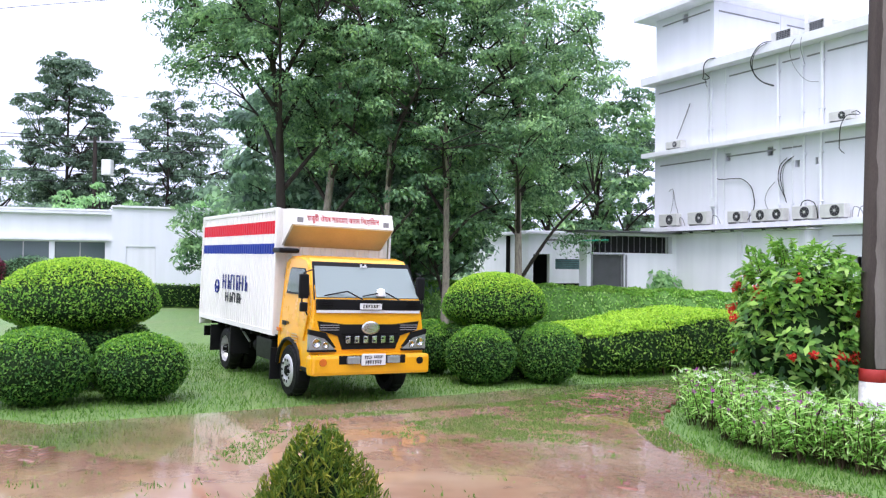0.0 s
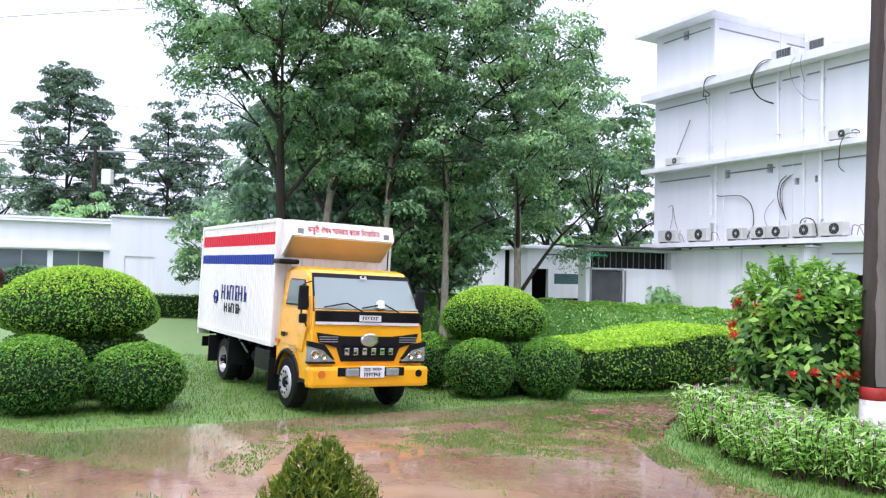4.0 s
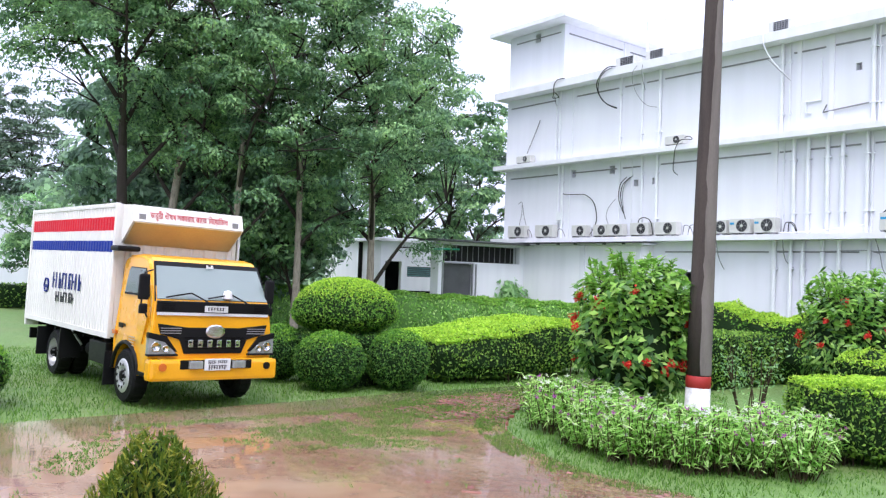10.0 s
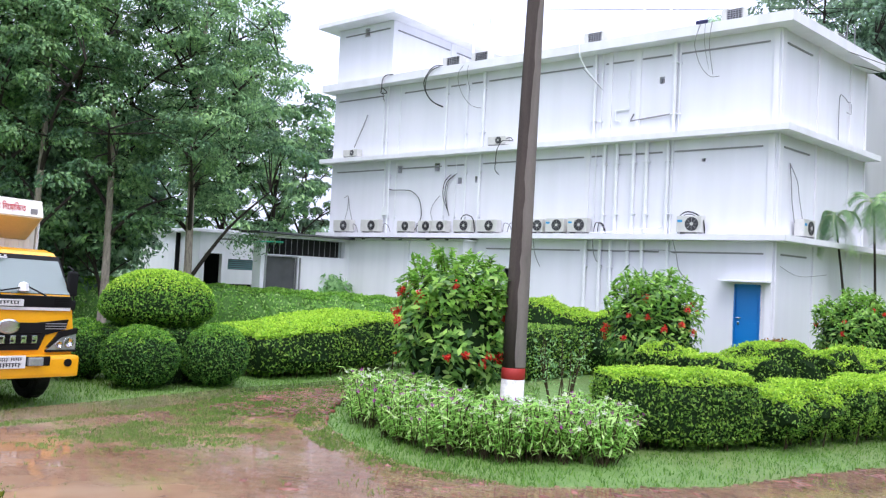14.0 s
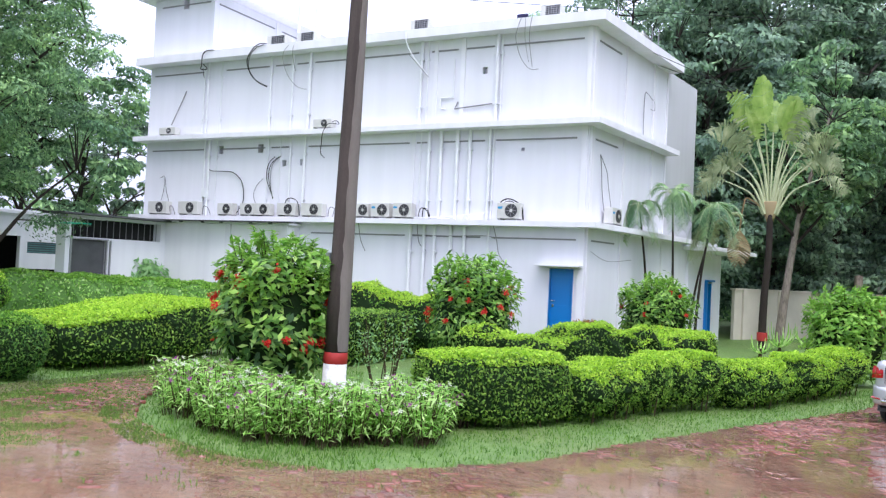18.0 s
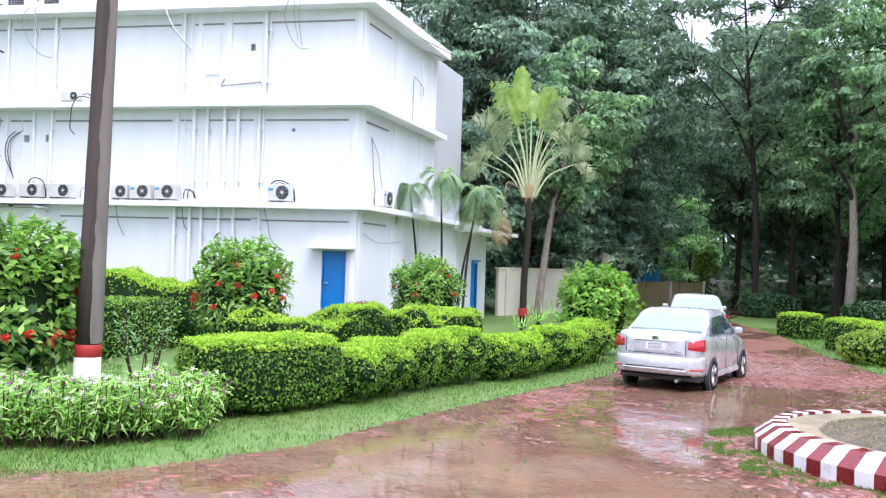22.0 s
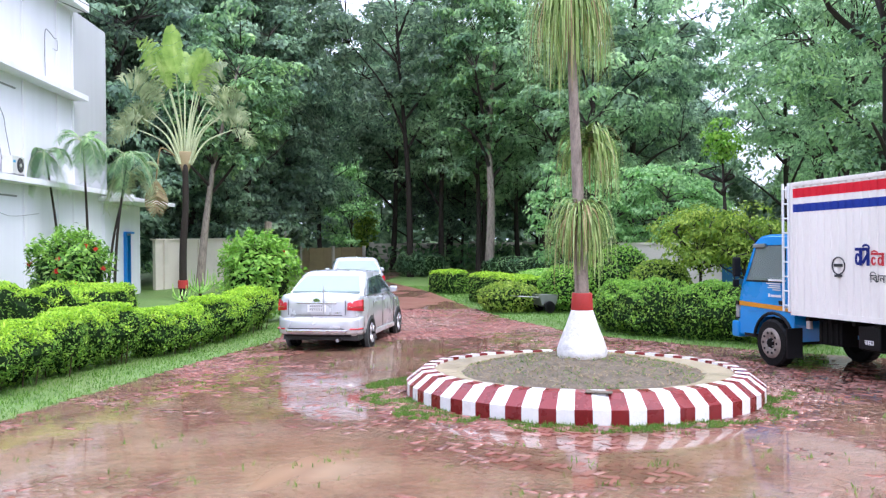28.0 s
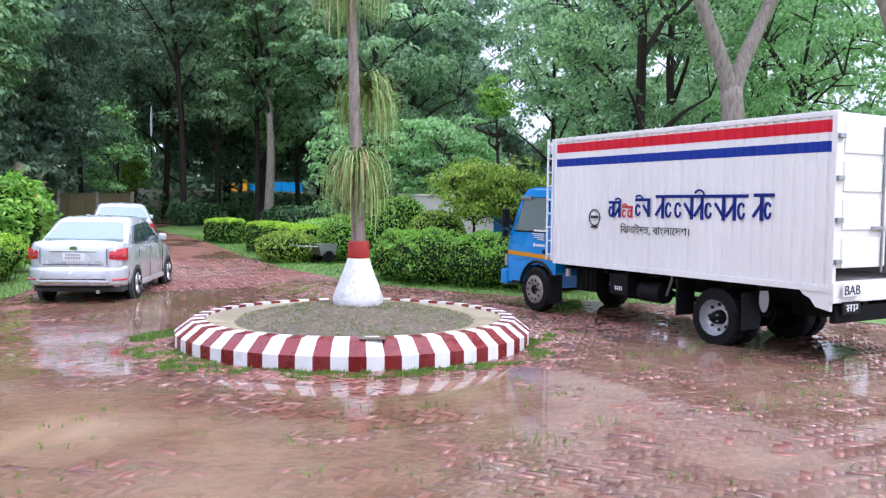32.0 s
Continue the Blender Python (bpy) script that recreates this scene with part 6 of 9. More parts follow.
def build_yellow():
    s = dict(paint=PAINT_YELLOW, wb=3.36, hw=0.95, half=0.995, front=-0.62, length=4.48, z0=0.9, z1=2.94, r=0.4, nose=0.86, pitch=0.125, red=(0.21, 0.42), blue=(0.58, 0.75), top=2.18, belt=1.56, mirror={1: 0.1, -1: -0.03}, rim=RIM, cab_label="yellow painted forward-control cab")
    t, cab = lorry(stand(-1.59, 12.98, 210.8), s, "yellow-cabbed box lorry with red and blue stripes parked on grass")
    yf = s["front"]
    v = part("roof_visor", extrude(bmesh.new(), [(yf, 2.925), (yf + 0.34, 2.915), (yf + 0.42, 2.67), (yf, 2.34)], "x", -0.9, 0.9), PAINT_WHITE, t, "white wind visor with a cream underside")
    part("visor_underside", extrude(bmesh.new(), [(yf + 0.415, 2.66), (yf + 0.012, 2.343), (yf + 0.012, 2.325), (yf + 0.42, 2.646)], "x", -0.87, 0.87), VISOR, v)
    part("air_intake", boxes(((0.9, yf + 0.2, 2.25), (0.34, 0.34, 0.08)), bevel=0.03), PLASTIC, t, "black snorkel cap beside the cab")
    part("roof_rod", rod(bmesh.new(), (-1.0, yf + 0.1, 1.5), (-1.0, yf + 0.1, 2.8), 0.02, n=6), PIPE, t)
    letters("জরুরী ঔষধ সরবরাহ কােজ িনেয়ািজত", 0.14, pose(0, yf + 0.409, 2.735, 72, 0, 180), v, SIGN_RED, "slogan", "red painted slogan", 1.28)
    for x in (-0.76, 0.76):
        part("visor_mark", boxes(((x, yf + 0.405, 2.74), (0.1, 0.01, 0.09))), CABLE_GREY, v)
    for width, h, count, y, z, mm in ((1.55, 0.27, 9, -2.8, 1.53, SIGN_BLUE), (1.0, 0.17, 7, -2.85, 1.3, SIGN_BLACK)):
        x0 = -width / 2
        bm = bmesh.new()
        for k in range(count):
            x = x0 + (k + 0.5) * width / count
            box(bm, (x, 0, h / 2), (0.05, 0.006, h))
            if k % 3 != 1:
                box(bm, (x + 0.05, 0, h * (0.95 if k % 2 else 0.5)), (0.11, 0.006, 0.035))
            if k % 3 == 2:
                box(bm, (x + 0.07, 0, h * 0.3), (0.035, 0.006, h * 0.6))
        ob = part("lettering", bm, mm, t)
        ob.matrix_basis = pose(1.0, y, z, 0, 0, 90)
    em = part("emblem", tube(bmesh.new(), [(0, 0.13 * math.cos(a), 0.13 * math.sin(a)) for a in np.linspace(0, 2 * math.pi, 7)], 0.018, 5), SIGN_BLUE, t, "blue six-sided emblem")
    em.matrix_basis = pose(0.995, -3.88, 1.56)
    ob = part("emblem_band", boxes(((0.998, -3.88, 1.54), (0.006, 0.2, 0.06))), SIGN_BLUE, t)
    part("screen_sticker", boxes(((0, 0.565, 2.035), (0.11, 0.012, 0.02)), ((-0.035, 0.55, 2.06), (0.03, 0.012, 0.02)), ((0.035, 0.55, 2.06), (0.03, 0.012, 0.02))), PLATE, cab)
    for z, w in ((0.98, 0.2), (0.94, 0.24), (0.9, 0.16), (0.86, 0.2)):
        part("door_notice", boxes(((0.948, 0.22, z), (0.008, w, 0.014))), VISOR, cab)
    part("white_band", boxes(((0, 0.85, 1.365), (1.72, 0.02, 0.05))), PLATE, cab)
    pl = part("maker_plate", boxes(((0.0, 0.885, 1.44), (0.36, 0.012, 0.09))), PLATE, cab)
    ob = part("maker_mark", bars(np.random.default_rng(5), [6], 0.05, 0.045, 0.02, 0.3), SIGN_BLACK, pl)
    ob.matrix_basis = pose(0.0, 0.895, 1.415)
    ob = part("door_mark", bars(np.random.default_rng(6), [3], 0.05, 0.05, 0.02, 0.3), SIGN_BLACK, cab)
    ob.matrix_basis = pose(0.952, -0.1, 1.1, 0, 0, 90)
    part("cloth", lathe(bmesh.new(), [(0.02, 0), (0.08, 0.02), (0.06, 0.12), (0.01, 0.14)], 8, pose(-0.2, 0.8, 1.58)), PLATE, cab)


def build_blue():
    s = dict(paint=PAINT_BLUE, wb=4.16, hw=1.0, half=1.08, front=-0.63, length=5.37, z0=0.97, z1=3.118, r=0.42, nose=1.0, pitch=0.155, red=(0.1, 0.25), blue=(0.355, 0.485), top=2.3, belt=1.44, mirror={1: 0.1, -1: 0.1}, rim=RIM_RUSTY, cab_label="bright blue forward-control cab")
    t, cab = lorry(stand(15.75, -2.48, -59.26), s, "blue-cabbed box lorry with painted Bengali signs parked on wet brick")
    f = s["front"]
    part("cab_stripe", extrude(bmesh.new(), [(0.95, 1.02), (0.95, 1.1), (-0.38, 1.06), (-0.38, 0.98)], "x", -0.952, -0.944), mat("orange stripe", (0.62, 0.25, 0.01), 0.4, vary=0.1), cab, "orange stripe along the door")
    lad = part("ladder", boxes(((-1.09, f + 0.03, 2.06), (0.03, 0.03, 2.12)), ((-1.09, f + 0.17, 2.06), (0.03, 0.03, 2.12)), ((-1.0, f + 0.03, 3.0), (0.2, 0.03, 0.03)), ((-1.0, f + 0.17, 1.06), (0.2, 0.03, 0.03))), PIPE, t, "white access ladder behind the cab")
    for k in range(9):
        part("rung", rod(bmesh.new(), (-1.09, f + 0.03, 1.1 + k * 0.24), (-1.09, f + 0.17, 1.1 + k * 0.24), 0.013, n=6), PIPE, lad)
    part("roof_ledge", boxes(((0, f + 0.13, 2.98), (2.0, 0.24, 0.22)), bevel=0.03), PAINT_WHITE, t)
    x = -1.082
    for seed, width, h, count, y, z, mm in ((1, 0.28, 0.24, 2, -2.19, 1.78, SIGN_BLUE), (2, 0.24, 0.17, 2, -2.48, 1.78, SIGN_RED), (3, 0.32, 0.26, 2, -2.81, 1.8, SIGN_BLUE), (4, 1.68, 0.33, 9, -3.92, 1.78, SIGN_BLUE), (5, 0.32, 0.33, 2, -5.0, 1.79, SIGN_BLUE)):
        ob = part("company_sign", strokes(seed, width, h, count, 0.055 if h > 0.2 else 0.038), mm, t)
        ob.matrix_basis = pose(x, y, z, 0, 0, -90)
    letters("িঝনাইদহ, বাংলােদশ।", 0.17, pose(x, -3.05, 1.54, 90, 0, -90), t, SIGN_BLACK, "place_sign", "black painted place name", 1.42)
    em = part("emblem", tube(bmesh.new(), [(0, 0.13 * math.cos(a), 0.13 * math.sin(a)) for a in np.linspace(0, 2 * math.pi, 25)], 0.012, 5), SIGN_BLACK, t, "round outlined emblem")
    em.matrix_basis = pose(-1.08, -1.71, 1.77)
    part("emblem_band", boxes(((-1.085, -1.71, 1.78), (0.006, 0.18, 0.045)), ((-1.085, -1.71, 1.62), (0.006, 0.16, 0.035))), SIGN_BLACK, t)
    part("door_notice", boxes(((-0.962, -0.12, 1.5), (0.01, 0.44, 0.035))), PLATE, cab, "white painted line of writing")
    for k, w in enumerate((0.36, 0.3, 0.33, 0.2)):
        part("door_notice", boxes(((-0.956, -0.02 - 0.5 * (0.36 - w), 1.44 - k * 0.035), (0.01, w, 0.016))), PLATE, cab)
    part("door_mark", boxes(((-0.952, -0.08, 1.23), (0.01, 0.26, 0.04)), ((-0.952, 0.1, 1.235), (0.01, 0.05, 0.06))), PLATE, cab)
    part("rain_deflector", boxes(((-0.9, 0.42, 2.1), (0.05, 0.34, 0.07)), bevel=0.012), STEEL, cab, "pale rain deflector over the door window")
    part("lower_skirt", extrude(bmesh.new(), [(-5.52, 1.0), (-5.6, 0.9), (-5.7, 0.86), (-5.78, 0.76), (-5.98, 0.72), (-5.98, 1.0)], "x", -1.07, -1.03), PAINT_WHITE, t, "white scalloped corner skirt")
    rp = part("rear_sign", boxes(((-0.78, -6.06, 0.98), (0.34, 0.012, 0.15))), PLATE, t)
    letters("BAB", 0.16, pose(-0.78, -6.07, 0.925, 90, 0, 0), rp, SIGN_BLACK, "sign_mark", "black cut-out letters", 0.3)
    rp = part("rear_plate", boxes(((-0.74, -6.03, 0.76), (0.34, 0.02, 0.15))), PLASTIC, t, "black rear plate")
    ob = part("plate_mark", bars(np.random.default_rng(9), [4], 0.09, 0.06, 0.02, 0.3), PLATE, rp)
    ob.matrix_basis = pose(-0.74, -6.043, 0.71)
    part("white_disc", lathe(bmesh.new(), [(0.15, 0), (0.15, 0.01)], 20, Matrix.Translation((-0.86, -4.16 - 0.72, 0.75)) @ pose(0, 0, 0, 0, -90, 0) @ Matrix.Diagonal((1.2, 0.5, 1, 1))), RIM, t)


def rear_y(x):
    """Plan curve of the car's tail."""
    return -0.95 + 0.3 * min(1, abs(x) / 0.845) ** 6


def wrapped(side, x0, x1, low, high, out):
    """A lens that follows the curve of the tail from x0 to x1."""
    bm, rings = bmesh.new(), []
    for q in np.linspace(0, 1, 9):
        x = x0 + (x1 - x0) * q
        y = rear_y(x)
        rings.append([bm.verts.new((side * (x + (out if q == 1 else 0) + dx * q), y + dy, z)) for dx, dy, z in ((0, 0.06, low(q)), (0, -out, low(q)), (0, -out - 0.006, (low(q) + high(q)) / 2), (-0.02, -out + 0.012, high(q)), (0, 0.06, high(q)))])
    for p, q in zip(rings, rings[1:]):
        for k in range(5):
            bm.faces.new((p[k], p[(k + 1) % 5], q[(k + 1) % 5], q[k]))
    bm.faces.new(rings[0])
    bm.faces.new(rings[-1])
    return bm


def sedan(m, label):
    """Local y ahead, origin on the ground under the rear axle."""
    t = thing("car", m, label, "car", "parked silver cars")
    W = 0.845
    # stations: y, half width, sill, belt height, crown over the belt
    st = [(-0.945, 0.52, 0.45, 0.965, 0.02), (-0.93, 0.6, 0.4, 1.055, 0.03), (-0.89, 0.69, 0.35, 1.09, 0.035), (-0.8, 0.765, 0.32, 1.105, 0.04), (-0.68, 0.815, 0.3, 1.105, 0.04), (-0.45, 0.838, 0.29, 1.085, 0.04), (-0.1, 0.845, 0.28, 1.06, 0.04), (0.5, 0.85, 0.27, 1.035, 0.04),
          (1.3, 0.85, 0.27, 1.005, 0.04), (2.0, 0.845, 0.27, 0.995, 0.05), (2.3, 0.838, 0.27, 0.98, 0.065), (2.6, 0.83, 0.27, 0.92, 0.075), (2.9, 0.81, 0.28, 0.87, 0.075), (3.15, 0.76, 0.29, 0.8, 0.06), (3.33, 0.66, 0.33, 0.71, 0.04), (3.44, 0.5, 0.43, 0.6, 0.0)]
    bm, rings = bmesh.new(), []
    for y, w, s, b, c in st:
        half = [(0, s), (w * 0.86, s), (w * 0.955, s + 0.05), (w * 0.975, s + 0.12), (w * 0.99, s + 0.42 * (b - s)), (w, s + 0.6 * (b - s)), (w * 0.993, s + 0.76 * (b - s)), (w * 0.972, b - 0.07), (w * 0.945, b - 0.03), (w * 0.9, b - 0.005), (w * 0.8, b + c * 0.35), (w * 0.5, b + c * 0.8), (0, b + c)]
        full = [(x, z) for x, z in half] + [(-x, z) for x, z in half[-2:0:-1]]
        rings.append([bm.verts.new((x, y, z)) for x, z in full])
    for a, b in zip(rings, rings[1:]):
        for k in range(len(a)):
            bm.faces.new((a[k], a[(k + 1) % len(a)], b[(k + 1) % len(a)], b[k]))
    bm.faces.new(rings[0])
    bm.faces.new(rings[-1][::-1])
    body = part("body", bm, PAINT_SILVER, t, "silver painted body", True)
    # cabin: pillars and roof drawn as a shell, glass set into it
    line = [(-0.5, 0.0), (-0.42, 0.05), (0.22, 0.9), (0.45, 0.99), (0.95, 1.0), (1.45, 0.93), (2.28, 0.02)]

    def cabin(y, k, out=0.0):
        z = 1.02 + k * 0.515
        return (0.78 - 0.15 * k ** 1.3) + out, y, z
    bm, rings = bmesh.new(), []
    for y, k in line:
        x, yy, z = cabin(y, k)
        ring = [(-0.78, 1.0), (-(x + (0.78 - x) * 0.4), 1.0 + (z - 1.0) * 0.5), (-x, z - 0.03), (-x * 0.85, z), (0, z + (0.018 if k > 0.95 else 0)), (x * 0.85, z), (x, z - 0.03), (x + (0.78 - x) * 0.4, 1.0 + (z - 1.0) * 0.5), (0.78, 1.0)]
        rings.append([bm.verts.new((a, yy, b)) for a, b in ring])
    for a, b in zip(rings, rings[1:]):
        for k in range(8):
            bm.faces.new((a[k], a[k + 1], b[k + 1], b[k]))
    shell = part("roof", bm, PAINT_SILVER, t, "", True)

    def pane(name, corners, lift, mm, parent):
        b = bmesh.new()
        c = [Vector(p) for p in corners]
        nn = (c[1] - c[0]).cross(c[2] - c[0]).normalized() * lift
        vs, ws = [b.verts.new(p + nn) for p in c], [b.verts.new(p - nn) for p in c]
        b.faces.new(vs)
        b.faces.new(ws[::-1])
        for i in range(len(c)):
            b.faces.new((vs[i], ws[i], ws[(i + 1) % len(c)], vs[(i + 1) % len(c)]))
        return part(name, b, mm, parent)
    rear = [(-0.69, -0.345, 1.125), (0, -0.375, 1.125), (0.69, -0.345, 1.125), (0.56, 0.15, 1.415), (0, 0.14, 1.425), (-0.56, 0.15, 1.415)]
    front = [(-0.7, 2.12, 1.08), (0.7, 2.12, 1.08), (0.58, 1.5, 1.44), (-0.58, 1.5, 1.44)]
    for nm, q in (("rear_window", rear), ("windscreen", front)):
        pane(nm, q, 0.022, CAR_GLASS, shell)
    for side in (1, -1):
        def sx(z):
            return side * (0.79 - 0.125 * max(0, (z - 1.02) / 0.42) ** 1.1)
        q1 = [(sx(1.06), 0.3, 1.06), (sx(1.05), 0.95, 1.05), (sx(1.4), 0.95, 1.41), (sx(1.38), 0.4, 1.38)]
        q2 = [(sx(1.05), 1.02, 1.05), (sx(1.04), 1.9, 1.04), (sx(1.4), 1.32, 1.405), (sx(1.41), 1.02, 1.415)]
        q3 = [(sx(1.07), -0.08, 1.07), (sx(1.06), 0.25, 1.06), (sx(1.37), 0.33, 1.37)]
        for q in (q1, q2, q3):
            pane("side_window", q, 0.02, CAR_DARK_GLASS, shell)
        part("door_seam", boxes(((side * (W + 0.001), 0.98, 0.69), (0.008, 0.012, 0.66)), ((side * (W + 0.001), 2.05, 0.62), (0.008, 0.012, 0.55)), ((side * (W - 0.003), 0.16, 0.72), (0.008, 0.012, 0.42))), PLASTIC, body)
        for y in (0.35, 1.2):
            part("door_handle", boxes(((side * (W + 0.008), y, 0.91), (0.03, 0.18, 0.035)), bevel=0.01), PAINT_SILVER, body)
        part("mirror", boxes(((side * 0.9, 1.8, 1.1), (0.17, 0.09, 0.13)), bevel=0.04), PAINT_SILVER, body, "silver door mirror")
        part("tail_light", wrapped(side, 0.6, 0.815, lambda q: 0.79 + 0.03 * (1 - q), lambda q: 0.955 + 0.05 * q, 0.03), LAMP_RED, body, "red wrap-round tail light")
        part("lamp_band", wrapped(side, 0.62, 0.8, lambda q: 0.865, lambda q: 0.88, 0.034), CHROME, body, "pale bar across the tail light")
        part("reflector", wrapped(side, 0.64, 0.8, lambda q: 0.44, lambda q: 0.47, 0.045), LAMP_RED, body)
        part("sill_trim", boxes(((side * 0.81, 1.3, 0.29), (0.06, 1.8, 0.1)), bevel=0.02), PAINT_SILVER, body)
        for y in (0, 2.6):
            # dark disc on the uncut body in place of the shaded wheel well
            arch = lathe(bmesh.new(), [(0.345, -0.06), (0.345, 0.012), (0.3, 0.013)], 28, Matrix.Translation((side * (W - 0.012), y, 0.31)) @ pose(0, 0, 0, 0, 90 * side, 0))
            part("wheel_well_disc", arch, HOLLOW_SHADE, body)
            wh = wheel(t, side * (W - 0.085), y, 0.305, 0.19, side, CHASSIS, 5, 0.05)
            for k in range(10):
                a = 2 * math.pi * k / 10
                sp = bmesh.new()
                o = side * 0.094
                rod(sp, (o, 0.04 * math.cos(a), 0.04 * math.sin(a)), (o - side * 0.008, 0.19 * math.cos(a + 0.12), 0.19 * math.sin(a + 0.12)), 0.016, 0.02, 6)
                part("spoke", sp, ALLOY, wh)
            part("rim_lip", lathe(bmesh.new(), [(0.185, side * 0.08), (0.2, side * 0.1), (0.205, side * 0.09)], 28, pose(0, 0, 0, 0, 90, 0)), ALLOY, wh)
    part("boot_seam", boxes(((0, -0.948, 0.72), (1.0, 0.012, 0.01))), PLASTIC, body)
    part("chrome_strip", boxes(((0, -0.95, 0.955), (0.78, 0.03, 0.026)), bevel=0.008), CHROME, body)
    part("badge", lathe(bmesh.new(), [(0.055, 0), (0.055, 0.02)], 16, Matrix.Translation((0, -0.938, 1.005)) @ pose(0, 0, 0, 90, 0, 0) @ Matrix.Diagonal((1.2, 0.7, 1, 1))), CHROME, body)
    pl = part("number_plate", boxes(((0, -0.955, 0.85), (0.36, 0.02, 0.14)), bevel=0.006), PLATE, body)
    for z in (0.875, 0.815):
        ob = part("plate_mark", bars(np.random.default_rng(int(z * 1000)), [6], 0.045, 0.045, 0.02, 0.3), CABLE_GREY, pl)
        ob.matrix_basis = pose(0, -0.967, z - 0.01, 0, 0, 180)
    part("maker_mark", boxes(((0.42, -0.945, 0.77), (0.12, 0.012, 0.025))), CHROME, body)
    bm = bmesh.new()
    rings = []
    for x in np.linspace(-0.842, 0.842, 33):
        y = rear_y(x)
        rings.append([bm.verts.new((x, y + dy, z)) for dy, z in ((0.08, 0.35), (-0.005, 0.35), (-0.028, 0.4), (-0.036, 0.5), (-0.034, 0.6), (-0.02, 0.66), (0.02, 0.68), (0.08, 0.67))])
    for p, q in zip(rings, rings[1:]):
        for k in range(8):
            bm.faces.new((p[k], p[(k + 1) % 8], q[(k + 1) % 8], q[k]))
    bm.faces.new(rings[0])
    bm.faces.new(rings[-1])
    part("rear_bumper", bm, PAINT_SILVER, body, "silver rear bumper", True)
    part("bumper_trim", boxes(((0, -0.985, 0.42), (1.2, 0.025, 0.05)), bevel=0.012), CHROME, body)
    part("bumper_groove", boxes(((0, -0.986, 0.465), (1.1, 0.012, 0.014))), PLASTIC, body)
    part("plate_recess", boxes(((0, -0.949, 0.85), (0.62, 0.012, 0.21)), bevel=0.006), PAINT_SILVER, body)
    part("boot_line", boxes(((-0.56, -0.94, 0.86), (0.008, 0.02, 0.28)), ((0.56, -0.94, 0.86), (0.008, 0.02, 0.28))), PLASTIC, body)
    part("lower_valance", boxes(((0, -0.86, 0.33), (1.3, 0.08, 0.06)), bevel=0.02), PLASTIC, body)
    part("aerial", boxes(((0, 0.45, 1.55), (0.04, 0.14, 0.05)), bevel=0.015), PAINT_SILVER, body)
    part("underside", boxes(((0, 1.25, 0.29), (1.5, 3.9, 0.14))), HOLLOW_SHADE, t)
    part("rear_axle", rod(bmesh.new(), (-0.7, 0, 0.3), (0.7, 0, 0.3), 0.05, n=8), CHASSIS, t)
    part("exhaust", rod(bmesh.new(), (0.4, -0.94, 0.24), (0.4, -0.3, 0.24), 0.035, n=8), STEEL, t)
    return t


CAR_GLASS = glass_mat("car rear glass", (0.26, 0.34, 0.32), 0.04, 0.7)
CAR_DARK_GLASS = glass_mat("car side glass", (0.05, 0.08, 0.08), 0.03, 0.9)


def build_cars():
    c = sedan(stand(16.25, 7.02, -82.9) @ Matrix.Scale(1.055, 4), "silver four-door saloon parked on the wet brick drive")
    d = copy_thing(c, stand(26.5, 10.55, -66) @ Matrix.Scale(1.045, 4))
    d["label"] = "silver saloon parked beyond the other near the gate"


def passing_lorry(label):
    t = thing("passing_lorry", pose(0, 0, 0), label, "truck", "lorries passing on the road outside")
    part("cab", boxes(((0, 3.4, 1.75), (2.3, 1.6, 2.1)), bevel=0.12), PAINT_YELLOW, t, "yellow cab")
    part("windscreen", boxes(((0, 4.19, 2.2), (2.0, 0.06, 0.7)), bevel=0.02), CAR_DARK_GLASS, t)
    for side in (1, -1):
        part("side_window", boxes(((side * 1.14, 3.5, 2.25), (0.06, 0.8, 0.6)), bevel=0.02), CAR_DARK_GLASS, t)
        part("bed_side", boxes(((side * 1.15, -0.6, 2.0), (0.08, 6.0, 1.3))), PAINT_BLUE, t, "blue cargo bed side")
        for k in range(6):
            part("bed_rib", boxes(((side * 1.2, -3.3 + k * 1.08, 2.0), (0.06, 0.1, 1.3))), PAINT_BLUE, t)
        for y in (3.2, -1.6, -2.7):
            wheel(t, side * 1.0, y, 0.5, 0.28, side)
    part("bed_floor", boxes(((0, -0.6, 1.3), (2.3, 6.0, 0.2))), CHASSIS, t)
    part("bed_end", boxes(((0, -3.6, 2.0), (2.3, 0.08, 1.3)), ((0, 2.4, 2.0), (2.3, 0.08, 1.3))), PAINT_BLUE, t)
    part("chassis", boxes(((0, 0.2, 0.85), (0.9, 8, 0.3))), CHASSIS, t)
    return t


build_yellow()
build_blue()
build_cars()
lorry_one = passing_lorry("yellow and blue goods lorry passing outside the gate")
lorry_two = passing_lorry("yellow and blue goods lorry passing behind the trees")


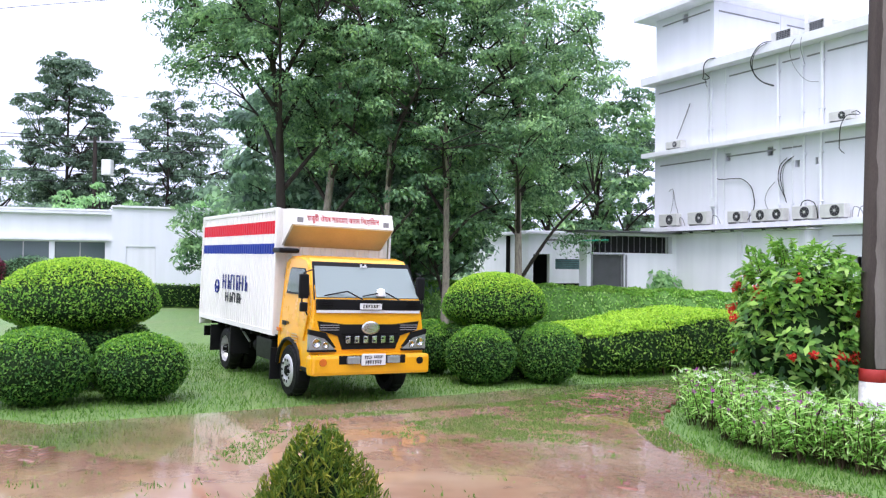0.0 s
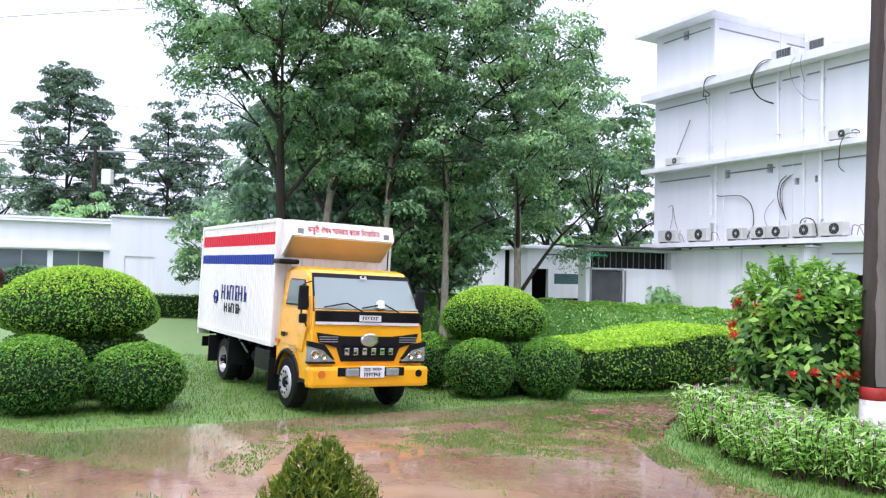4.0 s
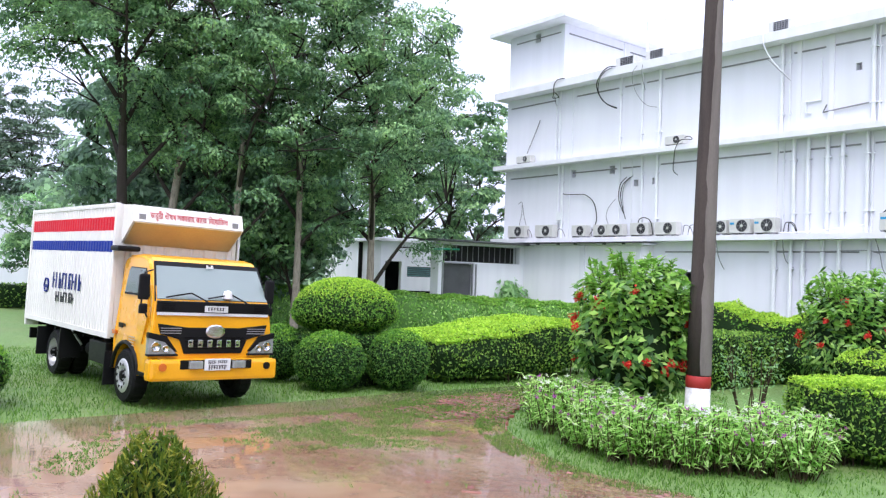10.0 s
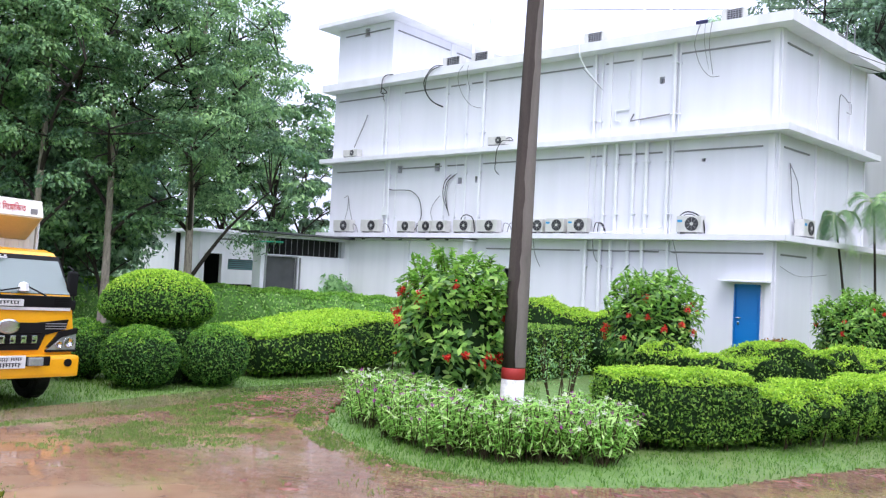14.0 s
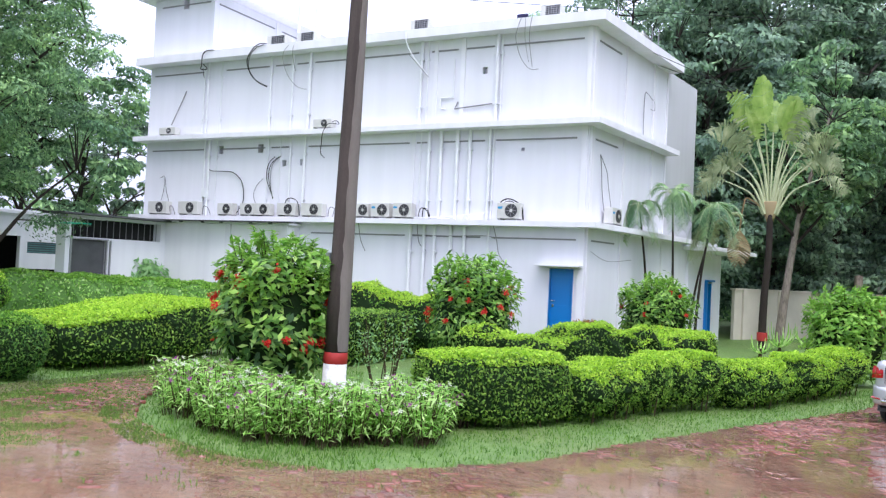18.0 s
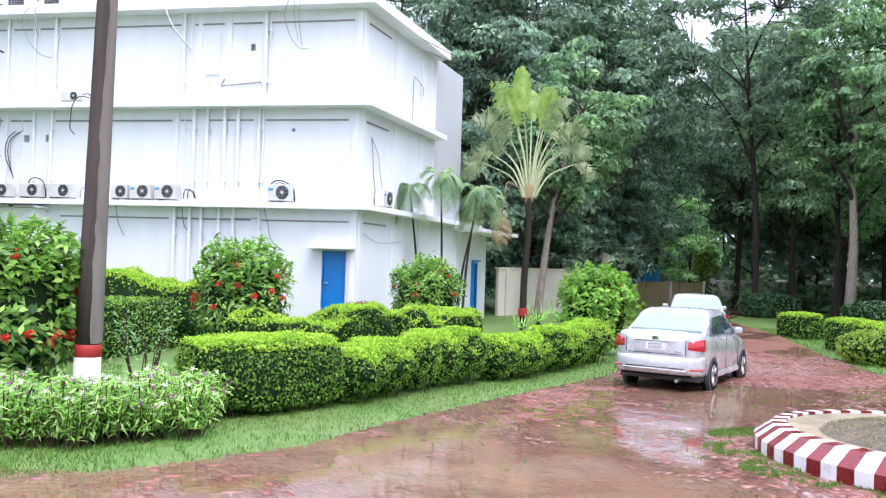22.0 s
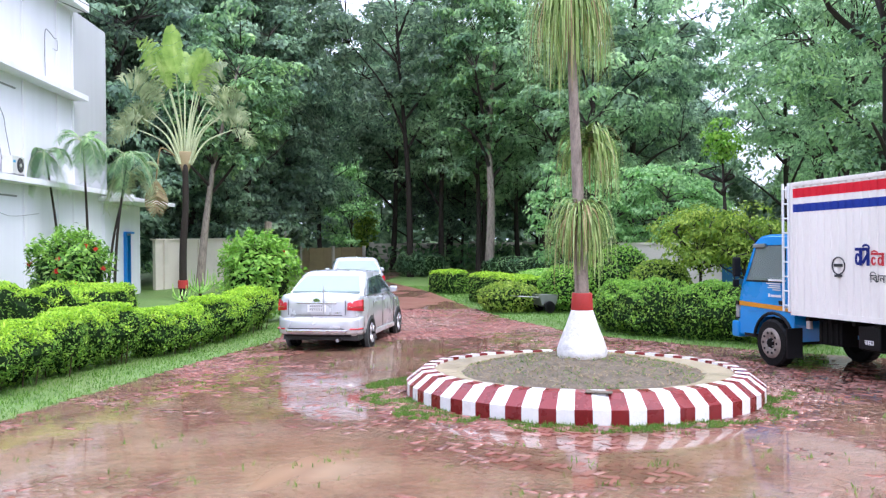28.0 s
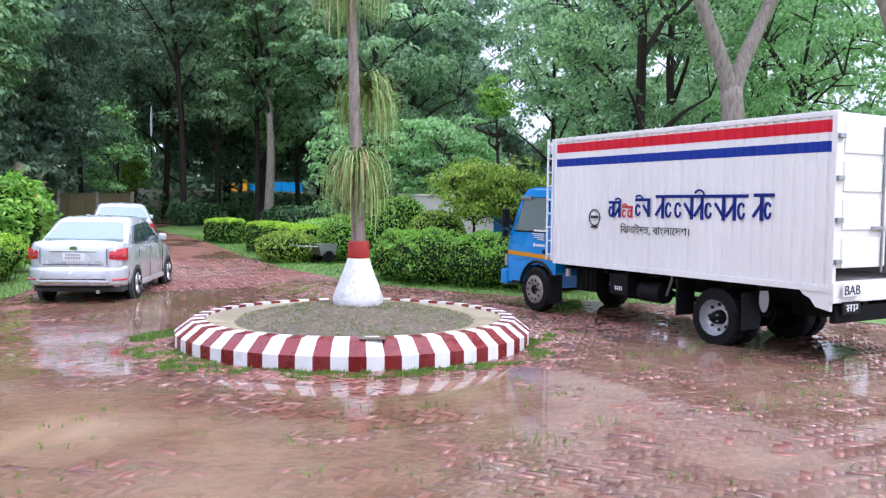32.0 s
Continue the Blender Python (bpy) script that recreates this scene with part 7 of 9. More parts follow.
# ---- clipped hedges and shrubs ----
def swept(path, width, height, seed, wave=0.06, foot=0.12, lump=0.0, rise=0.0):
    """A clipped hedge body along a ground line, with rounded shoulders; local to the first point."""
    pts = [Vector((x, y, 0)) for x, y in path]
    line = []
    for a, b in zip(pts, pts[1:]):
        k = max(2, int((b - a).length / 0.3))
        line += [a.lerp(b, i / k) for i in range(k)]
    line.append(pts[-1])
    o = pts[0]
    prof = [(-0.44, foot), (-0.5, 0.35), (-0.5, 0.7), (-0.47, 0.9), (-0.38, 0.985), (-0.15, 1.0), (0.15, 1.0), (0.38, 0.985), (0.47, 0.9), (0.5, 0.7), (0.5, 0.35), (0.44, foot)]
    bm, rings = bmesh.new(), []
    for i, p in enumerate(line):
        d = (line[min(i + 1, len(line) - 1)] - line[max(i - 1, 0)]).normalized()
        s = Vector((d.y, -d.x, 0))
        end = min(i, len(line) - 1 - i)
        k = 0.86 if end == 0 else 1.0
        h = height * (1 + lump * noise.noise((i * 0.35 + seed, seed * 3.7, 0)))
        h *= 1 - rise * (1 - min(1, i / (0.55 * len(line))))
        z = gz(p.x, p.y)
        rings.append([bm.verts.new((p - o) + s * q * width * k + Vector((0, 0, z + w * h * (0.96 if end == 0 and w > 0.8 else 1)))) for q, w in prof])
    for a, b in zip(rings, rings[1:]):
        for k in range(len(prof)):
            bm.faces.new((a[k], a[(k + 1) % len(prof)], b[(k + 1) % len(prof)], b[k]))
    bm.faces.new(rings[0])
    bm.faces.new(rings[-1][::-1])
    bmesh.ops.recalc_face_normals(bm, faces=bm.faces)
    roughen(bm, wave, 0.35, seed)
    return bm, o


def leafy(t, bm, count, leaf, size, seed, top=None, top_share=0.45, tilt=0.55, lift=0.02, name="core", label=""):
    """Body, near-black for the shade inside, plus a skin of leaves; top: a second leaf colour for the upper side."""
    rng = np.random.default_rng(seed)
    copy = bm.copy()
    core = part(name, copy, BODY_PALE if leaf is LEAF_BED else BODY_SHADE, t, label)
    if label:
        t = core
    n_top = int(count * top_share) if top else 0
    p, nn = on_surface(rng, bm, count - n_top)
    p = p + nn * rng.uniform(-0.03, lift + 0.03, (len(p), 1))
    v = leaf_quads(rng, p, nn, size, size * 0.5, tilt)
    part("foliage", quads("foliage", v, leaf), leaf, t)
    # upper faces: pale new growth, with some light from above in its colour
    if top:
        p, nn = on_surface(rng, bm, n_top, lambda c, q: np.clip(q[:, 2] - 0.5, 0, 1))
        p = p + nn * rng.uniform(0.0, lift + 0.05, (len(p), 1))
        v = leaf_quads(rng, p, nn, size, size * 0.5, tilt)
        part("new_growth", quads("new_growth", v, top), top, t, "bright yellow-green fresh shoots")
    bm.free()


def hedge(name, path, width, height, count, size, seed, label, leaf=None, top=None, group="clipped hedges", lump=0.05, stems=0, share=0.45, wave=0.06, rise=0.0):
    bm, o = swept(path, width, height, seed, wave, lump=lump, rise=rise, foot=0.16 if stems else 0.03)
    t = thing(name, Matrix.Translation((o.x, o.y, 0)), label, "hedge", group)
    leafy(t, bm, count, leaf or LEAF_HEDGE, size, seed, top, share, 0.9, 0.05)
    if stems:
        rng = np.random.default_rng(seed + 5)
        for k in range(stems):
            u = rng.random() * (len(path) - 1)
            i = min(int(u), len(path) - 2)
            p = Vector((*path[i], 0)).lerp(Vector((*path[i + 1], 0)), u - i)
            q = p + Vector((rng.uniform(-0.4, 0.4) * width, rng.uniform(-0.42, 0.42) * width, 0))
            z = gz(q.x, q.y)
            part("woody_stem", rod(bmesh.new(), q - o + Vector((0, 0, z - 0.02)), q - o + Vector((rng.normal() * 0.08, rng.normal() * 0.08, z + 0.45)), 0.014, 0.008, 5, False), STEM, t)
    return t


def blob(rx, ry, rz, seed, wave=0.05, flat=0.0, level=3):
    bm = bmesh.new()
    bmesh.ops.create_icosphere(bm, subdivisions=level, radius=1)
    for v in bm.verts:
        z = v.co.z
        if flat and z < 0:
            z = z * flat
        v.co = Vector((v.co.x * rx, v.co.y * ry, z * rz))
    roughen(bm, wave, 0.3, seed)
    return bm


def low_bush(x, y, r, h, seed):
    """A clipped bush of the driveway hedge: bare woody foot, full sides, level yellow-green top."""
    rng = np.random.default_rng(seed)
    t = thing("hedge_bush", pose(x, y, gz(x, y), 0, 0, rng.uniform(0, 360)), "clipped hedge bush with yellow-green top and bare woody foot", "hedge", "hedge bushes along the driveway")
    bm = blob(r, r * 1.08, h * 0.5, seed, 0.17)
    for v in bm.verts:
        v.co.z = min(v.co.z, h * 0.4 + 0.25 * (v.co.z - h * 0.4))
        if v.co.z < 0:
            v.co.x, v.co.y = v.co.x * (1 + 0.5 * v.co.z / h), v.co.y * (1 + 0.5 * v.co.z / h)
    bmesh.ops.translate(bm, vec=(0, 0, h * 0.56), verts=bm.verts)
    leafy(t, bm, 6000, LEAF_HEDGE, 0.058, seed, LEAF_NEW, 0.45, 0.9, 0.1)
    for k in range(9):
        a, q = rng.uniform(0, 6.28), rng.uniform(0.15, 0.8) * r
        part("woody_stem", rod(bmesh.new(), (q * math.cos(a), q * math.sin(a), -0.03), (q * 1.2 * math.cos(a), q * 1.2 * math.sin(a), h * 0.55), 0.013, 0.008, 5, False), STEM, t)


def ball_topiary(x, y, r, h, seed, label):
    t = thing("ball_topiary", pose(x, y, gz(x, y)), label, "shrub", "clipped ball shrubs")
    bm = blob(r, r, h / 2, seed, 0.03)
    bmesh.ops.translate(bm, vec=(0, 0, h / 2), verts=bm.verts)
    leafy(t, bm, 11000, LEAF_BALL, 0.052, seed, LEAF_DOME, 0.2, 0.85, 0.02)
    part("stem", rod(bmesh.new(), (0, 0, -0.05), (0, 0, h * 0.4), 0.05, n=7), STEM, t)


def dome_topiary(x, y, r, z0, z1, ring_r, seed, label):
    t = thing("dome_topiary", pose(x, y, gz(x, y)), label, "shrub", "clipped dome shrubs")
    hh = z1 - z0
    bm = blob(r, r, hh * 0.68, seed, 0.02, 0.5, 4)
    for v in bm.verts:
        k = math.hypot(v.co.x, v.co.y) / r
        if v.co.z > 0:
            v.co.z = hh * 0.68 * max(0.0, 1 - min(1, k) ** 2.15) ** 0.52
    bmesh.ops.translate(bm, vec=(0, 0, z0 + hh * 0.32), verts=bm.verts)
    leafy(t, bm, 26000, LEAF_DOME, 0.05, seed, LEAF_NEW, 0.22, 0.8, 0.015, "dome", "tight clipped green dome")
    bm = lathe(bmesh.new(), [(ring_r * 0.5, z0 - 0.32), (ring_r * 0.96, z0 - 0.3), (ring_r, z0 - 0.18), (ring_r * 0.97, z0 - 0.06), (ring_r * 0.7, z0 - 0.02)], 40)
    roughen(bm, 0.03, 0.3, seed + 3)
    leafy(t, bm, 9000, LEAF_BALL, 0.055, seed + 1, None, 0, 0.85, 0.02, "lower_tier", "dark clipped ring below the dome")
    bm = lathe(bmesh.new(), [(ring_r * 0.8, 0.0), (ring_r * 0.82, 0.3), (ring_r * 0.7, z0 - 0.25)], 26)
    leafy(t, bm, 5000, LEAF_BALL, 0.055, seed + 2, None, 0, 0.85, 0.02, "base", "dark leafy base under the ring")


def flower_shrub(x, y, r, h, seed, label, flowers=16, leaf=None, count=5400, size=0.12, z0=0.15):
    leaf = leaf or LEAF_IXORA
    rng = np.random.default_rng(seed)
    t = thing("flowering_shrub", pose(x, y, gz(x, y)), label, "shrub", "loose flowering shrubs")
    hh = (h - z0) / 2
    bm = blob(r * 0.8, r * 0.8, hh * 0.82, seed, 0.09)
    bmesh.ops.translate(bm, vec=(0, 0, z0 + hh), verts=bm.verts)
    part("core", bm.copy(), BODY_SHADE, t)
    # leaves in several shells, pointing out and up
    u = unit(rng.normal(size=(count, 3)))
    lump = np.array([noise.noise(Vector(q) * 2.2 + Vector((seed, 0, 0))) for q in u])
    rad = rng.uniform(0.76, 1.06, count) * (1 + 0.34 * lump) * (0.86 + 0.16 * np.clip(u[:, 2] + 0.5, 0, 1))
    p = np.sign(u) * np.abs(u) ** 0.82 * np.array([r, r, hh]) * rad[:, None] + np.array([0, 0, z0 + hh])
    nn = unit(u * 0.7 + np.array([0, 0, 0.6]))
    out = u * 0.8 + np.array([0, 0, 0.45])
    # lower leaves thinned so the near-black core reads as shade
    keep = (u[:, 2] > -0.15) | (rng.random(count) < 0.55)
    # upper leaves paler: new leaves, plus top light put into their colour
    fresh = keep & (u[:, 2] > -0.1) & (rng.random(count) < 0.35 + 0.3 * u[:, 2])
    v = leaf_quads(rng, p, nn, size, size * 0.4, 0.35, out)
    part("foliage", quads("foliage", v[keep & ~fresh], leaf), leaf, t)
    part("young_foliage", quads("young_foliage", v[fresh], LEAF_LIME), LEAF_LIME, t, "bright yellow-green upper leaves")
    # upright leading shoots
    sh = []
    for k in range(64):
        a, q = rng.uniform(0, 2 * math.pi), math.sqrt(rng.uniform(0.0, 0.95))
        base = Vector((r * q * math.cos(a), r * q * math.sin(a), z0 + hh + hh * math.sqrt(max(0, 1 - q * q)) * 0.9))
        tip = base + Vector((math.cos(a) * 0.12, math.sin(a) * 0.12, rng.uniform(0.12, 0.42)))
        part("shoot", rod(bmesh.new(), base, tip, 0.008, 0.004, 4, False), STEM, t)
        for j in range(9):
            sh.append(base.lerp(tip, 0.3 + 0.7 * j / 8)[:])
    sh = np.array(sh)
    v = leaf_quads(rng, sh, np.tile([0, 0, 1.0], (len(sh), 1)), size * 1.05, size * 0.36, 0.6, np.tile([0, 0, 0.5], (len(sh), 1)) + rng.normal(size=sh.shape))
    part("shoot_foliage", quads("shoot_foliage", v, LEAF_LIME), LEAF_LIME, t, "fresh light green shoot leaves")
    for k in range(flowers):
        a, e = rng.uniform(0, 2 * math.pi), rng.uniform(-0.35, 0.8)
        d = np.array([math.cos(a) * math.cos(e), math.sin(a) * math.cos(e), math.sin(e)])
        c = d * np.array([r, r, hh]) * 1.03 + np.array([0, 0, z0 + hh])
        q = c + rng.normal(size=(50, 3)) * 0.031 * rng.uniform(0.7, 1.3)
        v = leaf_quads(rng, q, np.tile(d, (50, 1)), 0.05, 0.036, 0.7)
        part("flower_head", quads("flower_head", v, FLOWER_RED), FLOWER_RED, t, "round cluster of small red flowers")
    for k in range(5):
        a = rng.uniform(0, 6.28)
        part("stem", rod(bmesh.new(), (0.1 * math.cos(a), 0.1 * math.sin(a), -0.05), (0.4 * r * math.cos(a), 0.4 * r * math.sin(a), z0 + hh), 0.025, 0.015, 6), STEM, t)
    bm.free()
    return t


def build_shrubs():
    for x, y, r, h, s in ((-5.56, 11.13, 0.68, 0.98, 1), (-4.41, 11.82, 0.66, 0.9, 2)):
        ball_topiary(x, y, r, h, s, "dense clipped green ball shrub beside a dome topiary")
    dome_topiary(-5.86, 13.08, 1.22, 0.9, 1.96, 1.05, 3, "wide clipped dome shrub over a flat lower ring")
    for x, y, r, h, s in ((0.71, 14.85, 0.62, 1.0, 4), (1.99, 15.2, 0.58, 1.06, 5), (-0.26, 15.95, 0.56, 1.0, 6)):
        ball_topiary(x, y, r, h, s, "dense clipped green ball shrub at the foot of a dome")
    dome_topiary(1.04, 16.1, 1.02, 0.98, 1.98, 1.05, 7, "clipped bright green dome shrub over a dark ring")
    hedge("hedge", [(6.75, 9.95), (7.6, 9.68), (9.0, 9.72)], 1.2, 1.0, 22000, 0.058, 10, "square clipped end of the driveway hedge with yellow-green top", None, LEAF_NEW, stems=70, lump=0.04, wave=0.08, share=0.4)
    rng = np.random.default_rng(10)
    line = spline([(9.55, 9.72, 0), (11.5, 9.78, 0), (13.8, 9.95, 0), (17.2, 10.25, 0), (19.9, 10.65, 0)], 40)
    gone, last = 0.0, line[0]
    for p in line:
        gone += (p - last).length
        last = p
        if gone < 0.86 and p is not line[0]:
            continue
        gone = rng.uniform(-0.08, 0.08)
        low_bush(p.x, p.y + rng.uniform(-0.18, 0.18), rng.uniform(0.46, 0.6), rng.uniform(0.74, 1.02), int(rng.integers(1000)))
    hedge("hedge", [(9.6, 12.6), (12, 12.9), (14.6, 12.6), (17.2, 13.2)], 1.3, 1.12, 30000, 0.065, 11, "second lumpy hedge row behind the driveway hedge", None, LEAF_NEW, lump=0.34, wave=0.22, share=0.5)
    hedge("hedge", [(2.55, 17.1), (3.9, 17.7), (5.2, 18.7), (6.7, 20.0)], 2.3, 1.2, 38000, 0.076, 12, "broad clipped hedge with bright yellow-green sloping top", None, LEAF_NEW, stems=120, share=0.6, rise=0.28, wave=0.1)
    hedge("hedge", [(-5, 34.2), (0, 33.0), (5, 30.9), (8.4, 28.5), (12.6, 25.2)], 1.3, 1.4, 46000, 0.13, 13, "tall loose hedge in front of the white sheds", LEAF_BED, LEAF_LIME, lump=0.08, wave=0.12, share=0.55)
    hedge("hedge", [(-21, 33.2), (-14, 35.4), (-6, 37.6)], 1.0, 0.95, 6500, 0.12, 14, "low hedge in front of the long white house", None, None)
    hedge("hedge", [(8.3, 16.8), (10.2, 17.9), (12.4, 19.2)], 1.2, 1.2, 12000, 0.08, 15, "square clipped hedge behind the flowering shrub", None, None)
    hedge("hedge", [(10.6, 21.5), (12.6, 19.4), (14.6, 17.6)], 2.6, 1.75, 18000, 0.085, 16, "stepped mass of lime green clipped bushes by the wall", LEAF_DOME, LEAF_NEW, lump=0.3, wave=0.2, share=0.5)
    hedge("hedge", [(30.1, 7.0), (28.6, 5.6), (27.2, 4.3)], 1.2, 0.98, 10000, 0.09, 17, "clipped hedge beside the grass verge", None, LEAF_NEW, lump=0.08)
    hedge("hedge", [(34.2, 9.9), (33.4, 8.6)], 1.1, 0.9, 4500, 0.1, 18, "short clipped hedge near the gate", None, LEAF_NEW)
    hedge("hedge", [(44, 9.5), (37, 5.5), (33, 3.0)], 1.6, 1.3, 7000, 0.12, 19, "dark hedge row in the shade of the trees", LEAF_TREE, None, lump=0.3, wave=0.15)
    hedge("hedge", [(51, 15.2), (47.5, 14.2)], 1.6, 1.2, 2500, 0.12, 20, "dark hedge in the shade near the gate", LEAF_TREE, None, lump=0.25)
    for x, y, rx, h, s in ((21.3, 1.2, 0.8, 1.2, 31), (20.6, 0.4, 1.0, 1.22, 32), (20.0, -0.9, 0.95, 1.2, 33), (19.2, -2.2, 0.9, 1.1, 34)):
        t = thing("clipped_shrub", pose(x, y, gz(x, y)), "rounded clipped green shrub bordering the driveway", "shrub", "rounded shrubs across the driveway")
        bm = blob(rx, rx, h * 0.55, s, 0.2)
        bmesh.ops.translate(bm, vec=(0, 0, h * 0.46), verts=bm.verts)
        leafy(t, bm, 8500, LEAF_HEDGE, 0.08, s, LEAF_LIME, 0.3, 0.7, 0.05)
    for x, y, r, h, s, lf, lab in ((26.1, 5.1, 0.95, 0.85, 40, LEAF_GOLD, "golden flat-topped shrub beside the cart"), (25.5, 0.4, 0.9, 1.6, 41, LEAF_GOLD, "rusty gold rounded shrub near the side wall"), (26.6, 3.3, 0.9, 1.4, 42, LEAF_LIME, "light green loose shrub near the side wall"),
                                   (27.3, 1.7, 1.1, 2.0, 49, LEAF_LIME, "light green loose shrub before the side wall"), (33.5, 5.0, 1.4, 1.0, 43, LEAF_BED, "pale variegated low shrub"), (16.7, 16.6, 0.75, 1.1, 44, LEAF_RUST, "rust-brown drying shrub beside the blue door"), (-14.6, 38.5, 0.7, 1.5, 45, LEAF_TREE2, "small clipped shrub before the white door"),
                                   (-18.8, 33.5, 0.9, 2.2, 46, LEAF_MAROON, "maroon-leaved shrub near the long house"), (-17.5, 35.0, 1.6, 2.0, 47, LEAF_TREE, "dark spreading shrub under the windows"), (47.5, 15.4, 0.9, 1.5, 48, LEAF_TREE, "dark rounded shrub at the drive's end")):
        t = thing("shrub", pose(x, y, gz(x, y)), lab, "shrub")
        bm = blob(r, r, h * 0.52, s, 0.16)
        bmesh.ops.translate(bm, vec=(0, 0, h * 0.48), verts=bm.verts)
        leafy(t, bm, 4600, lf, 0.11, s, None, 0, 0.9, 0.1)
    flower_shrub(5.25, 12.0, 0.95, 2.5, 50, "tall flowering shrub with glossy leaves and red clusters", 25, None, 4600, 0.185)
    flower_shrub(11.5, 15.05, 1.02, 2.6, 51, "rounded flowering shrub with red clusters before the wall", 26, None, 4600, 0.18)
    flower_shrub(18.4, 15.5, 1.0, 2.45, 52, "rounded shrub with a few red flowers by the wall", 9, None, 4600, 0.18)
    flower_shrub(21.2, 11.4, 1.05, 2.4, 53, "bright lime green rounded shrub with drooping leaves", 3, LEAF_LIME, 4600, 0.2, 0.0)


def blossom(rng, p, r):
    """Five-petalled flower, one connected sheet, at the tip p."""
    bm = bmesh.new()
    turn = Euler((rng.uniform(-0.9, 0.9), rng.uniform(-0.9, 0.9), rng.uniform(0, 6.28))).to_matrix()
    rim = [bm.verts.new(Vector(p) + turn @ Vector(((r if k % 3 else r * 0.3) * math.cos(k * math.pi / 7.5), (r if k % 3 else r * 0.3) * math.sin(k * math.pi / 7.5), 0.35 * r if k % 3 else 0.1 * r))) for k in range(15)]
    heart = bm.verts.new(Vector(p) + turn @ Vector((0, 0, -0.2 * r)))
    for k in range(15):
        bm.faces.new((heart, rim[k], rim[(k + 1) % 15]))
    return bm


def build_bed():
    """Bedding plants round the pole."""
    kinds = []
    for s in range(4):
        rng = np.random.default_rng(60 + s)
        t = thing("bedding_plant", pose(0, 0, 0), "pale-leaved bedding plant with white and purple flowers", "flower", "bedding plants round the pole")
        b, lp, la = bmesh.new(), [], []
        tips = []
        for k in range(9):
            a, lean = rng.uniform(0, 6.28), rng.uniform(0.05, 0.24)
            foot = Vector((rng.normal() * 0.05, rng.normal() * 0.05, -0.03))
            tip = foot + Vector((lean * math.cos(a), lean * math.sin(a), rng.uniform(0.42, 0.66)))
            rod(b, foot, tip, 0.007, 0.004, 4, False)
            tips.append(tip)
            for j in range(15):
                p = foot.lerp(tip, 0.25 + 0.75 * j / 14)
                c = rng.uniform(0, 6.28)
                d = np.array([math.cos(c), math.sin(c), 0.35])
                lp.append(np.array(p[:]) + d * 0.05)
                la.append(d)
        part("stalk", b, STEM, t, "thin reddish stalk cluster")
        lp, la = np.array(lp), np.array(la)
        v = leaf_quads(rng, lp, np.tile([0, 0, 1.0], (len(lp), 1)) + 0.3 * la, 0.15, 0.027, 0.35, la * 2)
        part("foliage", quads("foliage", v, LEAF_BED), LEAF_BED, t)
        for k in (0, 3, 6)[: 1 + s % 3]:
            part("flower", blossom(rng, tips[k] + Vector((0, 0, 0.01)), 0.036), FLOWER_PINK, t, "small purple-pink flower")
        for k in (1, 4, 7)[: 2 + s % 2]:
            part("white_flower", blossom(rng, tips[k] + Vector((0, 0, 0.01)), 0.036), FLOWER_WHITE, t, "small white flower")
        kinds.append(t)
    rng = np.random.default_rng(70)
    outer = spline([(4.05, 12.9, 0), (3.75, 11.6, 0), (3.7, 10.3, 0), (4.0, 9.35, 0), (4.7, 8.75, 0), (5.6, 8.6, 0), (6.4, 9.0, 0), (6.75, 9.6, 0)], 14)
    spots = []
    for p in outer:
        for row in range(3):
            c = Vector((5.6, 11.2, 0)) - p
            q = p + c.normalized() * (row * 0.36 + rng.uniform(-0.1, 0.1)) + Vector((rng.normal() * 0.08, rng.normal() * 0.08, 0))
            if rng.random() < 0.6:
                spots.append(q)
    for k, q in enumerate(spots):
        m = pose(q.x, q.y, gz(q.x, q.y), 0, 0, rng.uniform(0, 360)) @ Matrix.Scale(rng.uniform(0.8, 1.15), 4)
        if k < len(kinds):
            kinds[k].matrix_basis = m
        else:
            copy_thing(kinds[int(rng.integers(len(kinds)))], m).matrix_basis = m
    # bare-stemmed shrub behind the pole
    t = thing("bare_shrub", pose(7.3, 12.0, gz(7.3, 12)), "sparse shrub with bare brown stems behind the pole", "shrub")
    b, lp = bmesh.new(), []
    for k in range(16):
        a, h = rng.uniform(0, 6.28), rng.uniform(0.8, 1.5)
        foot, top = Vector((0.12 * math.cos(a), 0.12 * math.sin(a), -0.03)), Vector((0.5 * math.cos(a) * rng.uniform(0.4, 1), 0.5 * math.sin(a), h))
        tube(b, spline([foot, foot.lerp(top, 0.5) + Vector((rng.normal() * 0.05, rng.normal() * 0.05, 0)), top], 4), [0.014 - 0.001 * i for i in range(9)], 5)
        for j in range(22):
            lp.append(np.array(foot.lerp(top, 0.6 + 0.45 * rng.random())[:]) + rng.normal(size=3) * 0.1)
    part("stalk", b, STEM, t)
    lp = np.array(lp)
    part("foliage", quads("foliage", leaf_quads(rng, lp, rng.normal(size=lp.shape) + [0, 0, 1], 0.09, 0.03, 0.5), LEAF_TREE2), LEAF_TREE2, t)


